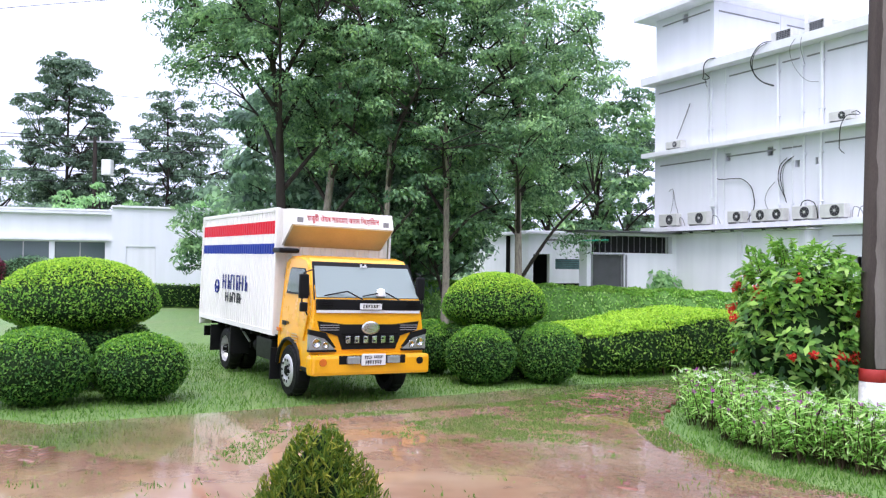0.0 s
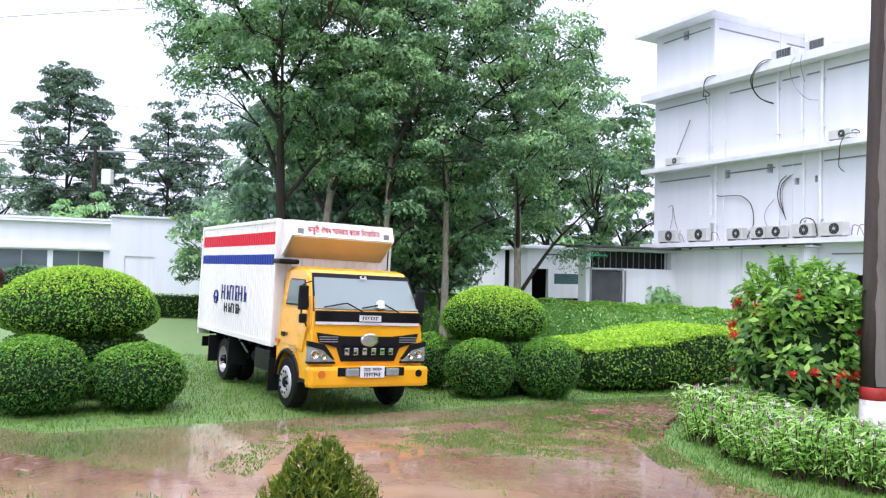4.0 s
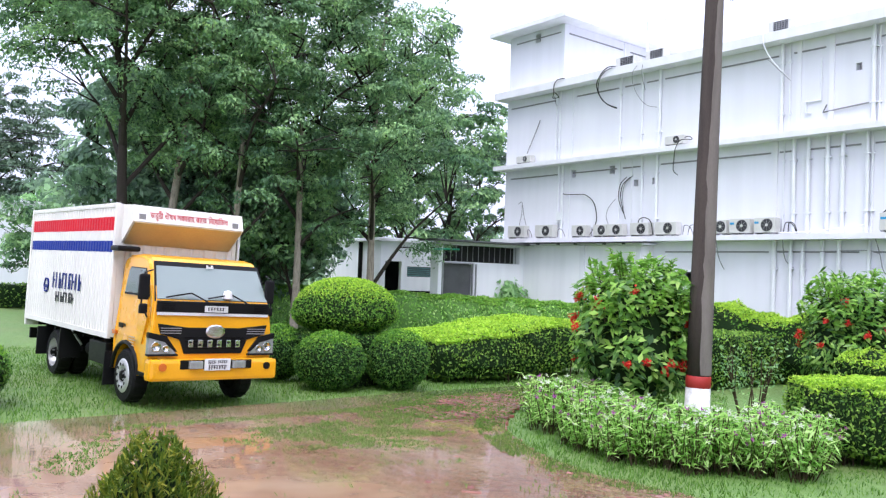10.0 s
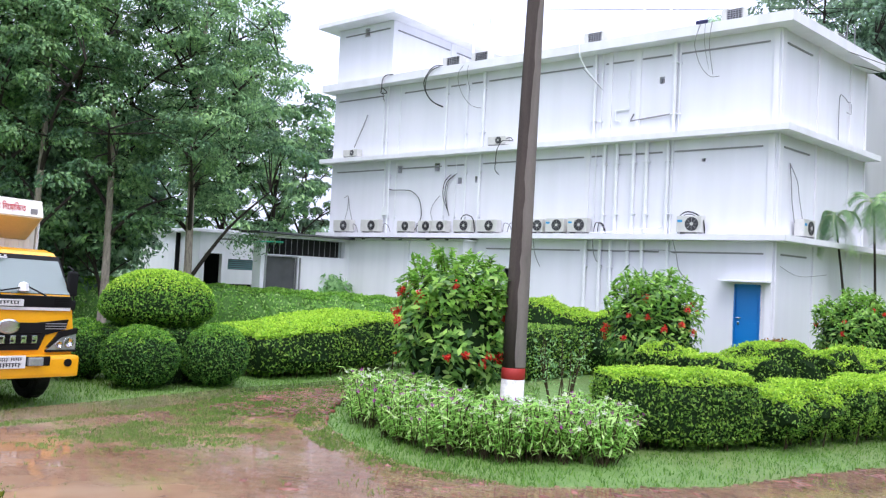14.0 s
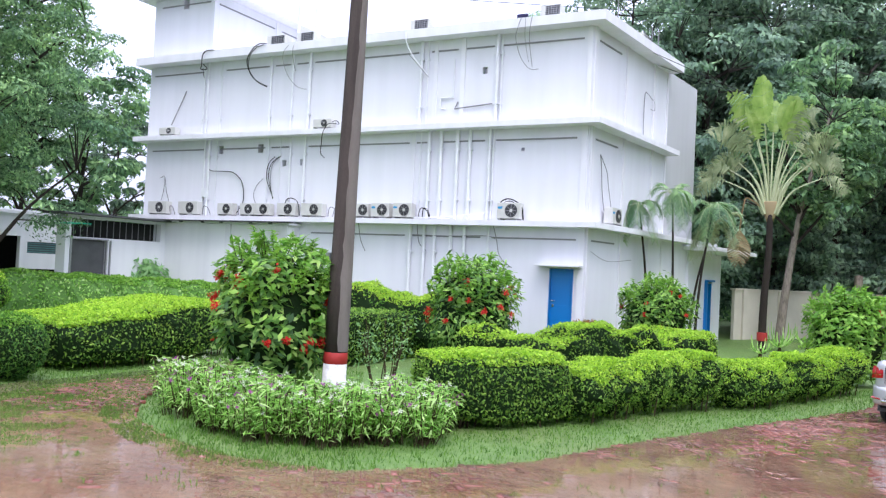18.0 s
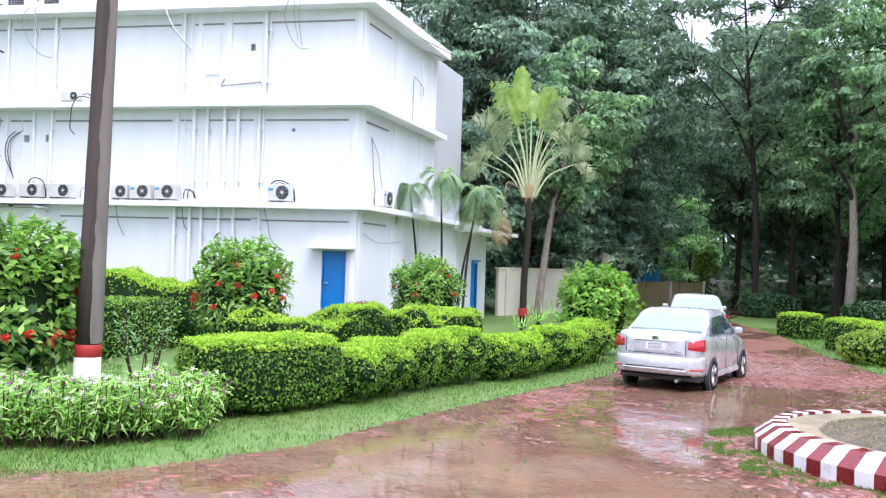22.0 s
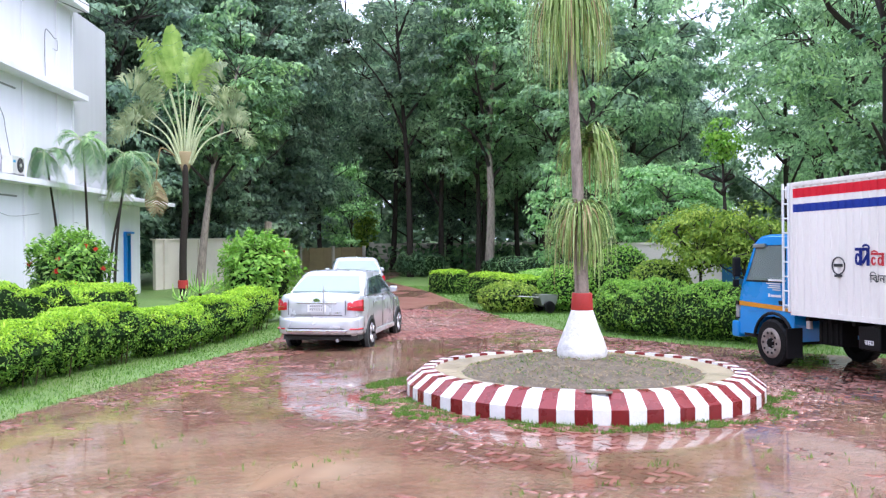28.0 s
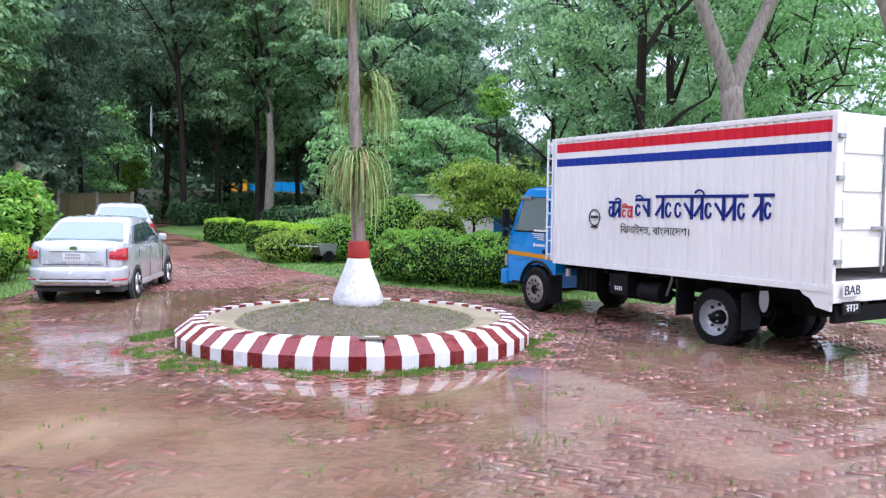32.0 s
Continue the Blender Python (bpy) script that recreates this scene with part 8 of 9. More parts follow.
def build_conifer():
    x, y = -0.81, 4.94
    t = thing("dwarf_conifer", pose(x, y, gz(x, y)), "small pointed golden-green dwarf conifer beside the drive", "shrub")
    rng = np.random.default_rng(80)
    n = 9000
    z = 1.05 * (1 - rng.random(n) ** 0.6)
    a = rng.uniform(0, 2 * np.pi, n)
    rad = (0.04 + 0.62 * (1 - z / 1.09) ** 0.8) * rng.uniform(0.55, 1.0, n) ** 0.5
    lump = 1 + 0.16 * np.sin(a * 5 + z * 9) + 0.1 * np.sin(a * 11 - z * 17)
    u = np.stack([np.cos(a), np.sin(a), 0 * a], 1)
    p = u * (rad * lump)[:, None] + np.stack([0 * z, 0 * z, z], 1)
    v = leaf_quads(rng, p, u + 0.6 * rng.normal(size=(n, 3)), 0.085, 0.014, 0.4, u * 0.55 + np.array([0, 0, 1.0]))
    part("foliage", quads("foliage", v, CONIFER), CONIFER, t, "feathery upright sprays with yellow tips")
    part("core", lathe(bmesh.new(), [(0.45, 0.05), (0.42, 0.3), (0.28, 0.6), (0.12, 0.85), (0.02, 0.98)], 14), BODY_SHADE, t)
    part("stem", rod(bmesh.new(), (0, 0, -0.05), (0, 0, 0.6), 0.04, n=7), STEM, t)


# ---- palms ----
def strap(rng, base, yaw, out, drop, width, n=6):
    """A hanging strap leaf as n quads."""
    d = np.array([math.cos(yaw), math.sin(yaw), 0])
    s = np.array([-math.sin(yaw), math.cos(yaw), 0])
    q = []
    for i in range(n + 1):
        u = i / n
        q.append(base + d * out * (1 - (1 - u) ** 2.2) + np.array([0, 0, 0.22 * out * math.sin(min(1, u * 2.2) * math.pi / 2) - drop * u ** 2.1]))
    w = [width * (1 - 0.75 * i / n) for i in range(n + 1)]
    return [np.stack([q[i] - s * w[i], q[i] + s * w[i], q[i + 1] + s * w[i + 1], q[i + 1] - s * w[i + 1]]) for i in range(n)]


def build_ponytail():
    x, y = 11.8, 1.24
    z0 = gz(x, y) + 0.55
    t = thing("ponytail_palm", pose(x, y, z0), "ponytail palm with white-painted swollen base and hanging leaf tufts", "palm tree")
    part("painted_base", lathe(bmesh.new(), [(0.3, -0.12), (0.35, -0.02), (0.355, 0.06), (0.3, 0.22), (0.22, 0.42), (0.165, 0.58), (0.15, 0.62)], 24), WHITE_PAINT, t, "swollen white-painted trunk base", True)
    part("red_band", lathe(bmesh.new(), [(0.15, 0.62), (0.155, 0.63), (0.142, 0.85), (0.138, 0.86)], 20), RED_PAINT, t, "red painted band", True)
    line = spline([(0, 0, 0.8), (-0.03, 0.02, 1.5), (-0.07, 0.06, 2.6), (-0.12, 0.11, 3.8), (-0.17, 0.15, 5.0)], 5)
    part("trunk", tube(bmesh.new(), line, [0.105 - 0.0025 * i for i in range(len(line))], 10), BARK_PALE, t, "", True)
    rng = np.random.default_rng(90)
    # tuft: centre, height, reach, hang, leaves, middle and half-width of the arc that it fills
    for cx, cy, cz, out, drop, n, mid, fan, lab in ((-0.03, 0.02, 2.0, 0.46, 1.1, 330, 0.0, 3.14, "lower tuft of hanging strap leaves"), (0.08, -0.08, 3.05, 0.46, 1.05, 210, -0.6, 2.1, "middle tuft hanging from one side of the trunk"), (-0.17, 0.16, 5.05, 0.6, 1.6, 430, 0.0, 3.14, "top tuft of hanging strap leaves")):
        rows, dry = [], []
        for k in range(n):
            b = np.array([cx, cy, cz + rng.uniform(-0.14, 0.16)])
            q = rng.uniform(0, 1)
            item = strap(rng, b, mid + rng.uniform(-fan, fan), out * (0.2 + 0.95 * q ** 0.6), drop * (0.3 + 0.75 * rng.uniform(0.2, 1) * (0.6 + 0.4 * q)), 0.014, 8)
            (dry if k % 7 == 0 else rows).extend(item)
        tuft = part("leaf_tuft", quads("leaf_tuft", np.array(rows), LEAF_STRAP), LEAF_STRAP, t, lab)
        part("dry_foliage", quads("dry_foliage", np.array(dry), LEAF_DRY), LEAF_DRY, tuft)


def build_fan_palm():
    x, y = 27.6, 18.0
    t = thing("travellers_palm", pose(x, y, gz(x, y), 0, 0, -56), "traveller's palm with a flat fan of torn paddle leaves", "palm tree")
    top = 4.55 - gz(x, y)
    line = spline([(-0.12, 0, -0.1), (-0.1, 0, 2.0), (0.0, 0, 3.6), (0.0, 0, top + 0.1)], 5)
    part("trunk", tube(bmesh.new(), line, [0.155 - 0.003 * i for i in range(len(line))], 12), BARK_DARK, t, "ringed dark brown trunk", True)
    part("red_band", lathe(bmesh.new(), [(0.178, 0.45), (0.188, 0.46), (0.188, 0.75), (0.178, 0.76)], 16, Matrix.Translation((-0.12, 0, 0))), RED_PAINT, t)
    part("leaf_sheath", lathe(bmesh.new(), [(0.13, top - 0.15), (0.2, top + 0.1), (0.3, top + 0.55), (0.26, top + 0.6)], 14, Matrix.Diagonal((1, 0.5, 1, 1))), LEAF_DRY, t, "brown fibrous leaf bases", True)
    rng = np.random.default_rng(95)
    n = 21
    for k in range(n):
        u = (k - (n - 1) / 2) / ((n - 1) / 2)
        s = abs(u)
        dx = 2.3 * u + rng.normal() * 0.08 if s < 0.21 else math.copysign(1.45 * s ** 1.1, u) + rng.normal() * 0.08
        dz = 3.1 - 1.75 * s ** 1.5 + rng.normal() * 0.22
        base = Vector((0.22 * u, rng.normal() * 0.05, top + 0.1 + 0.1 * (1 - s)))
        end = base + Vector((dx, rng.normal() * (0.4 if s < 0.21 else 0.3), dz))
        mid = base + Vector((dx * 0.36, 0, dz * (0.5 + 0.14 * s)))
        pts = spline([base, mid, end], 6)
        leaf = part("petiole", tube(bmesh.new(), pts, [0.05 - 0.0028 * i for i in range(len(pts))], 6), PETIOLE, t, "long pale leaf stalk")
        d = (pts[-1] - pts[-2]).normalized()
        whole = s < 0.21
        old = s > 0.55
        bl = (rng.uniform(1.5, 2.0) if whole else 2.0 if not old else 1.45) * rng.uniform(0.8, 1.15)
        wd = (0.5 if whole else 0.62 if not old else 0.5) * rng.uniform(0.85, 1.1)
        twist = (-1) ** k * rng.uniform(0.4, 1.5) if whole else rng.normal() * 0.8
        steps = 20 if whole else 24
        q, rows = end, []
        for i in range(steps):
            f = i / steps
            d = (d + Vector((0.006 * u, 0, -(0.006 if whole else 0.05 + 0.07 * s) * (0.3 + 1.6 * f)))).normalized()
            nxt = q + d * bl / steps
            w = wd * (math.sin(math.pi * min(1, 0.07 + 0.93 * f)) ** (0.55 if whole else 0.7))
            side = (Vector((d.z, 0, -d.x)) + Vector((0, twist, 0))).normalized()
            for sgn in (1, -1):
                if not whole and rng.random() < 0.12:
                    continue
                tip = w * (rng.uniform(0.86, 1.04) if whole else rng.uniform(0.7, 1.05))
                ahead = d * tip * (0.22 if whole else rng.uniform(0.05, 0.4))
                droop = Vector((0, rng.normal() * (0.03 if whole else 0.16) * tip, -tip * (0.1 if whole else rng.uniform(0.2, 0.75))))
                cut = 0.0 if whole and (i + k) % 5 else 0.14
                lo, hi = q, q.lerp(nxt, 1 - cut)
                e = side * sgn * tip + ahead + droop
                fold = Vector((0, -0.45 * tip, 0)) if whole else Vector((0, 0, 0))
                e = e + fold
                mid_ = side * sgn * tip * 0.55 + ahead * 0.45 + droop * 0.25 + fold * 0.6
                rows.append([lo[:], hi[:], (hi + mid_)[:], (lo + mid_)[:]])
                slim = d * (bl / steps) * (0.0 if whole else 0.15)
                rows.append([(lo + mid_)[:], (hi + mid_)[:], (hi + e - slim)[:], (lo + e)[:]])
            q = nxt
        m = LEAF_FAN if s < 0.25 or (s < 0.5 and k % 2) else LEAF_FAN_OLD
        part("blade", quads("blade", np.array(rows), m), m, leaf, "torn ageing paddle blade" if old else "broad green paddle blade")
    # one dead leaf hanging from the crown
    rows, p = [], Vector((-1.05, -0.2, top - 0.5))
    stalk = part("dead_stalk", tube(bmesh.new(), spline([(-0.2, 0, top + 0.3), (-0.8, -0.1, top + 0.7), (-0.95, -0.2, top + 0.4), (-1.05, -0.2, top - 0.5)], 5), 0.03, 5), LEAF_DRY, t)
    for i in range(14):
        for sgn in (1, -1):
            a = p + Vector((0, 0, -0.09 * i))
            tip = 0.42 * math.sin(math.pi * (0.15 + 0.8 * i / 14))
            rows.append([a[:], (a + Vector((0, 0, -0.07)))[:], (a + Vector((sgn * tip, rng.normal() * 0.05, -0.3)))[:], (a + Vector((sgn * tip, 0, -0.24)))[:]])
    part("dead_blade", quads("dead_blade", np.array(rows), LEAF_DRY), LEAF_DRY, stalk, "dry brown hanging frond")


def frond(rng, base, yaw, ln, rise, drop, lw):
    """Feather leaf: quads of leaflets along an arched rib, and the rib's points."""
    d = np.array([math.cos(yaw), math.sin(yaw), 0])
    s = np.array([-math.sin(yaw), math.cos(yaw), 0])
    pts = [base + d * ln * u * (1 - 0.25 * u) + np.array([0, 0, rise * u - drop * u * u]) for u in np.linspace(0, 1, 16)]
    rows = []
    for i in range(3, 15):
        a = pts[i]
        t = unit(pts[i + 1] - pts[i - 1])
        for sgn in (1, -1):
            for half in (0.0, 0.5):
                o = a + (pts[i + 1] - a) * half
                w = lw * (0.5 + math.sin(math.pi * i / 16) * 0.6)
                e = o + (s * sgn * 0.75 + t * 0.6) * w + np.array([0, 0, -0.35 * w * rng.uniform(0.6, 1.4)])
                rows.append(np.stack([o - t * 0.012, o + t * 0.02, e + t * 0.012, e - t * 0.004]))
    return rows, pts


def build_arecas():
    rng = np.random.default_rng(99)
    for x, y, lean, h, mt in ((21.6, 18.5, -0.45, 4.9, LEAF_TREE), (22.1, 17.9, -0.15, 5.4, LEAF_TREE), (22.6, 17.4, 0.5, 5.0, LEAF_TREE), (22.9, 17.9, 0.75, 4.5, LEAF_FAN_OLD)):
        t = thing("areca_palm", pose(x, y, gz(x, y)), "slender areca palm with drooping feather fronds by the lobby", "palm tree", "slender palms by the lobby")
        d = Vector((0.83, -0.55, 0)) * lean
        line = spline([(0, 0, -0.1), (d.x * 0.3, d.y * 0.3, h * 0.5), (d.x, d.y, h)], 6)
        part("trunk", tube(bmesh.new(), line, [0.055 - 0.0025 * i for i in range(len(line))], 8), BARK_DARK, t, "", True)
        for k in range(16):
            rows, pts = frond(rng, np.array([d.x, d.y, h]), rng.uniform(0, 6.28), rng.uniform(0.7, 1.35), rng.uniform(0.2, 1.3), rng.uniform(0.8, 2.0), 0.3)
            f = part("frond", quads("frond", np.array(rows), mt), mt, t)
            part("rib", tube(bmesh.new(), [p.tolist() for p in pts], [0.016 - 0.0008 * i for i in range(16)], 4), PETIOLE, f)


# ---- trees ----
def tree_parts(t, seed, height, clear, radius, tips, per_tip, leaf, bark, size, trunk_r, clump=0.75, lean=(0, 0), fork=0, core=0.35):
    rng = np.random.default_rng(seed)
    top = Vector((lean[0], lean[1], height * 0.86))
    trunk = spline([(0, 0, -0.2), (lean[0] * 0.2 + rng.normal() * 0.1, lean[1] * 0.2 + rng.normal() * 0.1, clear * 0.6), (lean[0] * 0.5 + rng.normal() * 0.2, lean[1] * 0.5 + rng.normal() * 0.2, height * 0.5), top], 6)
    if fork:
        stem = spline([(0, 0, -0.2), (0.05, 0, fork * 0.5), (lean[0] * 0.3, lean[1] * 0.3, fork)], 6)
        part("trunk", tube(bmesh.new(), stem, [trunk_r * (1.12 - 0.02 * i) for i in range(len(stem))], 12), bark, t, "thick pale trunk that forks", True)
        for sg in (1, -1):
            arm = spline([stem[-2], stem[-1] + Vector((-0.33, 0.94, 0)) * sg * 0.35 + Vector((0, 0, 0.7)), stem[-1] + Vector((-0.33, 0.94, 0)) * sg * 1.6 + Vector((0, 0, 3.4)), stem[-1] + Vector((-0.33, 0.94, 0)) * sg * 2.4 + Vector((0, 0, 6.5))], 5)
            part("main_limb", tube(bmesh.new(), arm, [trunk_r * (0.8 - 0.035 * i) for i in range(len(arm))], 10), bark, t, "", True)
    else:
        part("trunk", tube(bmesh.new(), trunk, [trunk_r * (1.15 if i == 0 else 1) * (1 - 0.8 * i / (len(trunk) - 1)) for i in range(len(trunk))], 10), bark, t, "", True)
    mid, hh = (clear + height) / 2, (height - clear) / 2
    limbs, samples = bmesh.new(), [np.array(p[:]) for p in trunk[len(trunk) // 3:]]
    for k in range(9):
        a = k * 2.4 + rng.uniform(-0.4, 0.4)
        z = clear * 0.75 + (height - clear) * 0.62 * (k / 9)
        i = min(range(len(trunk)), key=lambda j: abs(trunk[j].z - z))
        rr = radius * rng.uniform(0.55, 0.85)
        e = Vector((trunk[i].x + rr * math.cos(a), trunk[i].y + rr * math.sin(a), min(height * 0.95, z + rr * rng.uniform(0.6, 1.3))))
        line = spline([trunk[i], trunk[i].lerp(e, 0.5) + Vector((rng.normal() * 0.2, rng.normal() * 0.2, 0.1 * rr)), e], 5)
        tube(limbs, line, [trunk_r * 0.42 * (1 - 0.75 * j / (len(line) - 1)) for j in range(len(line))], 6)
        samples += [np.array(p[:]) for p in line[2:]]
    samples = np.array(samples)
    u = unit(rng.normal(size=(tips, 3)))
    rad = rng.uniform(core, 1.0, tips) ** 0.45
    lump = np.array([noise.noise(Vector(q) * 1.6 + Vector((seed * 1.7, 0, 0))) for q in u])
    c = u * np.array([radius, radius, hh]) * (rad * (1 + 0.35 * lump))[:, None] + np.array([lean[0] * 0.7, lean[1] * 0.7, mid])
    for q in c:
        near = samples[np.argmin(((samples - q) ** 2).sum(1) + 1.5 * np.maximum(0, samples[:, 2] - q[2]) ** 2)]
        a, b = Vector(near), Vector(q)
        tube(limbs, [a, a.lerp(b, 0.55) + Vector((0, 0, 0.12 * (b - a).length)), b], [0.035, 0.022, 0.01], 4)
    part("branchwork", limbs, BARK_DARK, t)
    # each twig ends in a domed spray: leaves lie on its upper shell and hang round its rim
    k = np.repeat(np.arange(tips), per_tip)
    n = len(k)
    o = unit(rng.normal(size=(n, 3)))
    o[:, 2] = np.where(rng.random(n) < 0.72, np.abs(o[:, 2]), o[:, 2])
    wide = (clump * rng.uniform(0.65, 1.35, tips))[k, None]
    tall = (0.62 * rng.uniform(0.7, 1.2, tips))[k, None]
    ruffle = np.array([noise.noise(Vector(q) * 2.6) for q in o + 3.1 * (k % 17)[:, None]])[:, None]
    p = c[k] + o * wide * (0.72 + 0.4 * rng.random((n, 1)) ** 0.6 + 0.35 * ruffle) * np.concatenate([np.ones((n, 2)), tall], 1)
    nn = unit(o * np.array([1, 1, 1.3]) + np.array([0, 0, 0.25]))
    v = leaf_quads(rng, p, nn, size, size * 0.46, 0.42, unit(o + 1e-6) + np.array([0, 0, -0.55]))
    part("crown", quads("crown", v, leaf), leaf, t, "uneven leafy crown")


def build_trees():
    m = "tree"
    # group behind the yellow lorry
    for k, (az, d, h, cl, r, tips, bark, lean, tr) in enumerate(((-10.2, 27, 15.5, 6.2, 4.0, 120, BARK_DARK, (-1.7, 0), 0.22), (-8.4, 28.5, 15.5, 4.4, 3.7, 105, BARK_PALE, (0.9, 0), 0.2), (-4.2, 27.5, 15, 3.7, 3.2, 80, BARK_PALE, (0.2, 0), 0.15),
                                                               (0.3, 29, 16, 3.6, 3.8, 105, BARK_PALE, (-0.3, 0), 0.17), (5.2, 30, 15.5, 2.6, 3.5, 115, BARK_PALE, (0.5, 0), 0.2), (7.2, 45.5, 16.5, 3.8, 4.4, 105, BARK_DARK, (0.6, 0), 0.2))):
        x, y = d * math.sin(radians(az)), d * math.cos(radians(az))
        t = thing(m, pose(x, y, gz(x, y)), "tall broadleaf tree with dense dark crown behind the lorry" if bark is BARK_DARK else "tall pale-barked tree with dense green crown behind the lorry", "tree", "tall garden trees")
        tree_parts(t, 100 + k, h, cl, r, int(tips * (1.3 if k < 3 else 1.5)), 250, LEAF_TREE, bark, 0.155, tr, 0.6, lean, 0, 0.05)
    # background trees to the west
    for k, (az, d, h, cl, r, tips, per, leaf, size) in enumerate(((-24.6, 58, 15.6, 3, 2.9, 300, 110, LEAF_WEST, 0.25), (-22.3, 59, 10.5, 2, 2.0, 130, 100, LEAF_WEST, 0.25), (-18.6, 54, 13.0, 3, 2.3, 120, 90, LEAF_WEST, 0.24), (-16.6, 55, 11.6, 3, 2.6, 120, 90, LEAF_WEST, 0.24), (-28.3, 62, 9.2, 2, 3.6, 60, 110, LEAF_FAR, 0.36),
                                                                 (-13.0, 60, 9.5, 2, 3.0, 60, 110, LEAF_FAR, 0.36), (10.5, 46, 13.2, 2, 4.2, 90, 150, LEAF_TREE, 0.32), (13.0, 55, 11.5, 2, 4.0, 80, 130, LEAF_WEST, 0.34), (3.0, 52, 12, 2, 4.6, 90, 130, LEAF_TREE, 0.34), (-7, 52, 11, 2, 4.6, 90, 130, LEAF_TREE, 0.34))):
        x, y = d * math.sin(radians(az)), d * math.cos(radians(az))
        t = thing(m, pose(x, y, gz(x, y)), "hazy green tree standing behind the white buildings", "tree", "background trees")
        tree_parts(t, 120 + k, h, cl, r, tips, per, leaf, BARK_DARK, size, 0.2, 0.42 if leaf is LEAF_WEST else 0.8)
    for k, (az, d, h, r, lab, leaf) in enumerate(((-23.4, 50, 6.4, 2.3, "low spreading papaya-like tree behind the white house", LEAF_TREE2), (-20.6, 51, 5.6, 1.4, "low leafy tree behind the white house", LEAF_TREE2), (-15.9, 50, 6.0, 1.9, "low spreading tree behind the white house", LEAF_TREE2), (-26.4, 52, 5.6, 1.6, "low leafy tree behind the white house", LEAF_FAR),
                                                 (-16.0, 37, 4.6, 1.7, "small dark-leaved tree before the long white house", LEAF_TREE), (0.4, 31, 5.2, 1.5, "small dark-leaved tree between the lorry and the store", LEAF_TREE), (-2.0, 31.5, 4.6, 1.4, "small dark-leaved tree between the lorry and the store", LEAF_TREE), (15.0, 33.5, 2.0, 0.6, "young palm-like plant beside the store", LEAF_TREE2))):
        x, y = d * math.sin(radians(az)), d * math.cos(radians(az))
        t = thing("small_tree", pose(x, y, gz(x, y)), lab, "tree", "small garden trees")
        tree_parts(t, 140 + k, h, h * 0.35, r, 34, 80, leaf, BARK_DARK, 0.26, 0.09, 0.5)
    # woods round the drive
    kinds = []
    for k, (h, cl, r, tips) in enumerate(((19, 5.5, 3.8, 130), (20, 6.5, 3.6, 120), (17.5, 4.5, 4.2, 135))):
        t = thing("woodland_tree", pose(0, 0, 0), "tall dark tree of the shady woodland", "tree", "woodland trees")
        # middle kind wears the pale hazed leaf in place of light from above
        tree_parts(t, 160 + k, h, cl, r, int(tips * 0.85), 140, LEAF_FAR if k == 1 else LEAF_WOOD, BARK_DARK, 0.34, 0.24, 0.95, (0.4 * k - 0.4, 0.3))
        kinds.append(t)
    spots = [(36.5, 27.5), (40.5, 26.3), (44.5, 26.6), (47.8, 28.5), (33.5, 31), (39, 33), (45, 34.5), (52, 31), (31, 37), (38, 41), (50.5, 14.3), (53.5, 12.4), (47.5, 11.2), (57, 10.5), (51.5, 8), (46.5, 6.8), (58.5, 5.5), (52.5, 3.4),
             (45.8, 2.4), (41.5, 3.6), (56.5, -0.5), (47, -6), (40.5, -6.5), (54, -8), (35.5, -6.5), (44, -12), (50, -17), (35.5, -13.5), (41, -17), (30, -18), (60, 16.5), (63, 1), (24, -16), (43.5, 24.6), (48.3, 25.2), (52.8, 26.6), (40.0, 29.5), (50, 27.4), (61, 27.5), (56.5, 19.8)]
    for k in range(2):
        t = thing("woodland_tree", pose(0, 0, 0), "tall woodland tree with a sparse, lit-coloured crown", "tree", "woodland trees")
        tree_parts(t, 166 + k, 18.5 - k, 5.5, 3.7, 78, 120, LEAF_LIT, BARK_DARK, 0.32, 0.22, 0.85, (0.3, -0.2))
        kinds.append(t)
    rng = np.random.default_rng(170)
    used = set()
    for k, (x, y) in enumerate(spots):
        mm = pose(x, y, gz(x, y), 0, 0, rng.uniform(0, 360)) @ Matrix.Scale(rng.uniform(0.86, 1.12), 4)
        # sparse crowns in the lit leaf copy at two bearings, dense dark ones elsewhere
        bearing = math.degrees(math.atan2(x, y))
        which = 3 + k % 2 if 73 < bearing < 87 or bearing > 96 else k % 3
        if which not in used:
            used.add(which)
            kinds[which].matrix_basis = mm
        else:
            copy_thing(kinds[which], mm).matrix_basis = mm
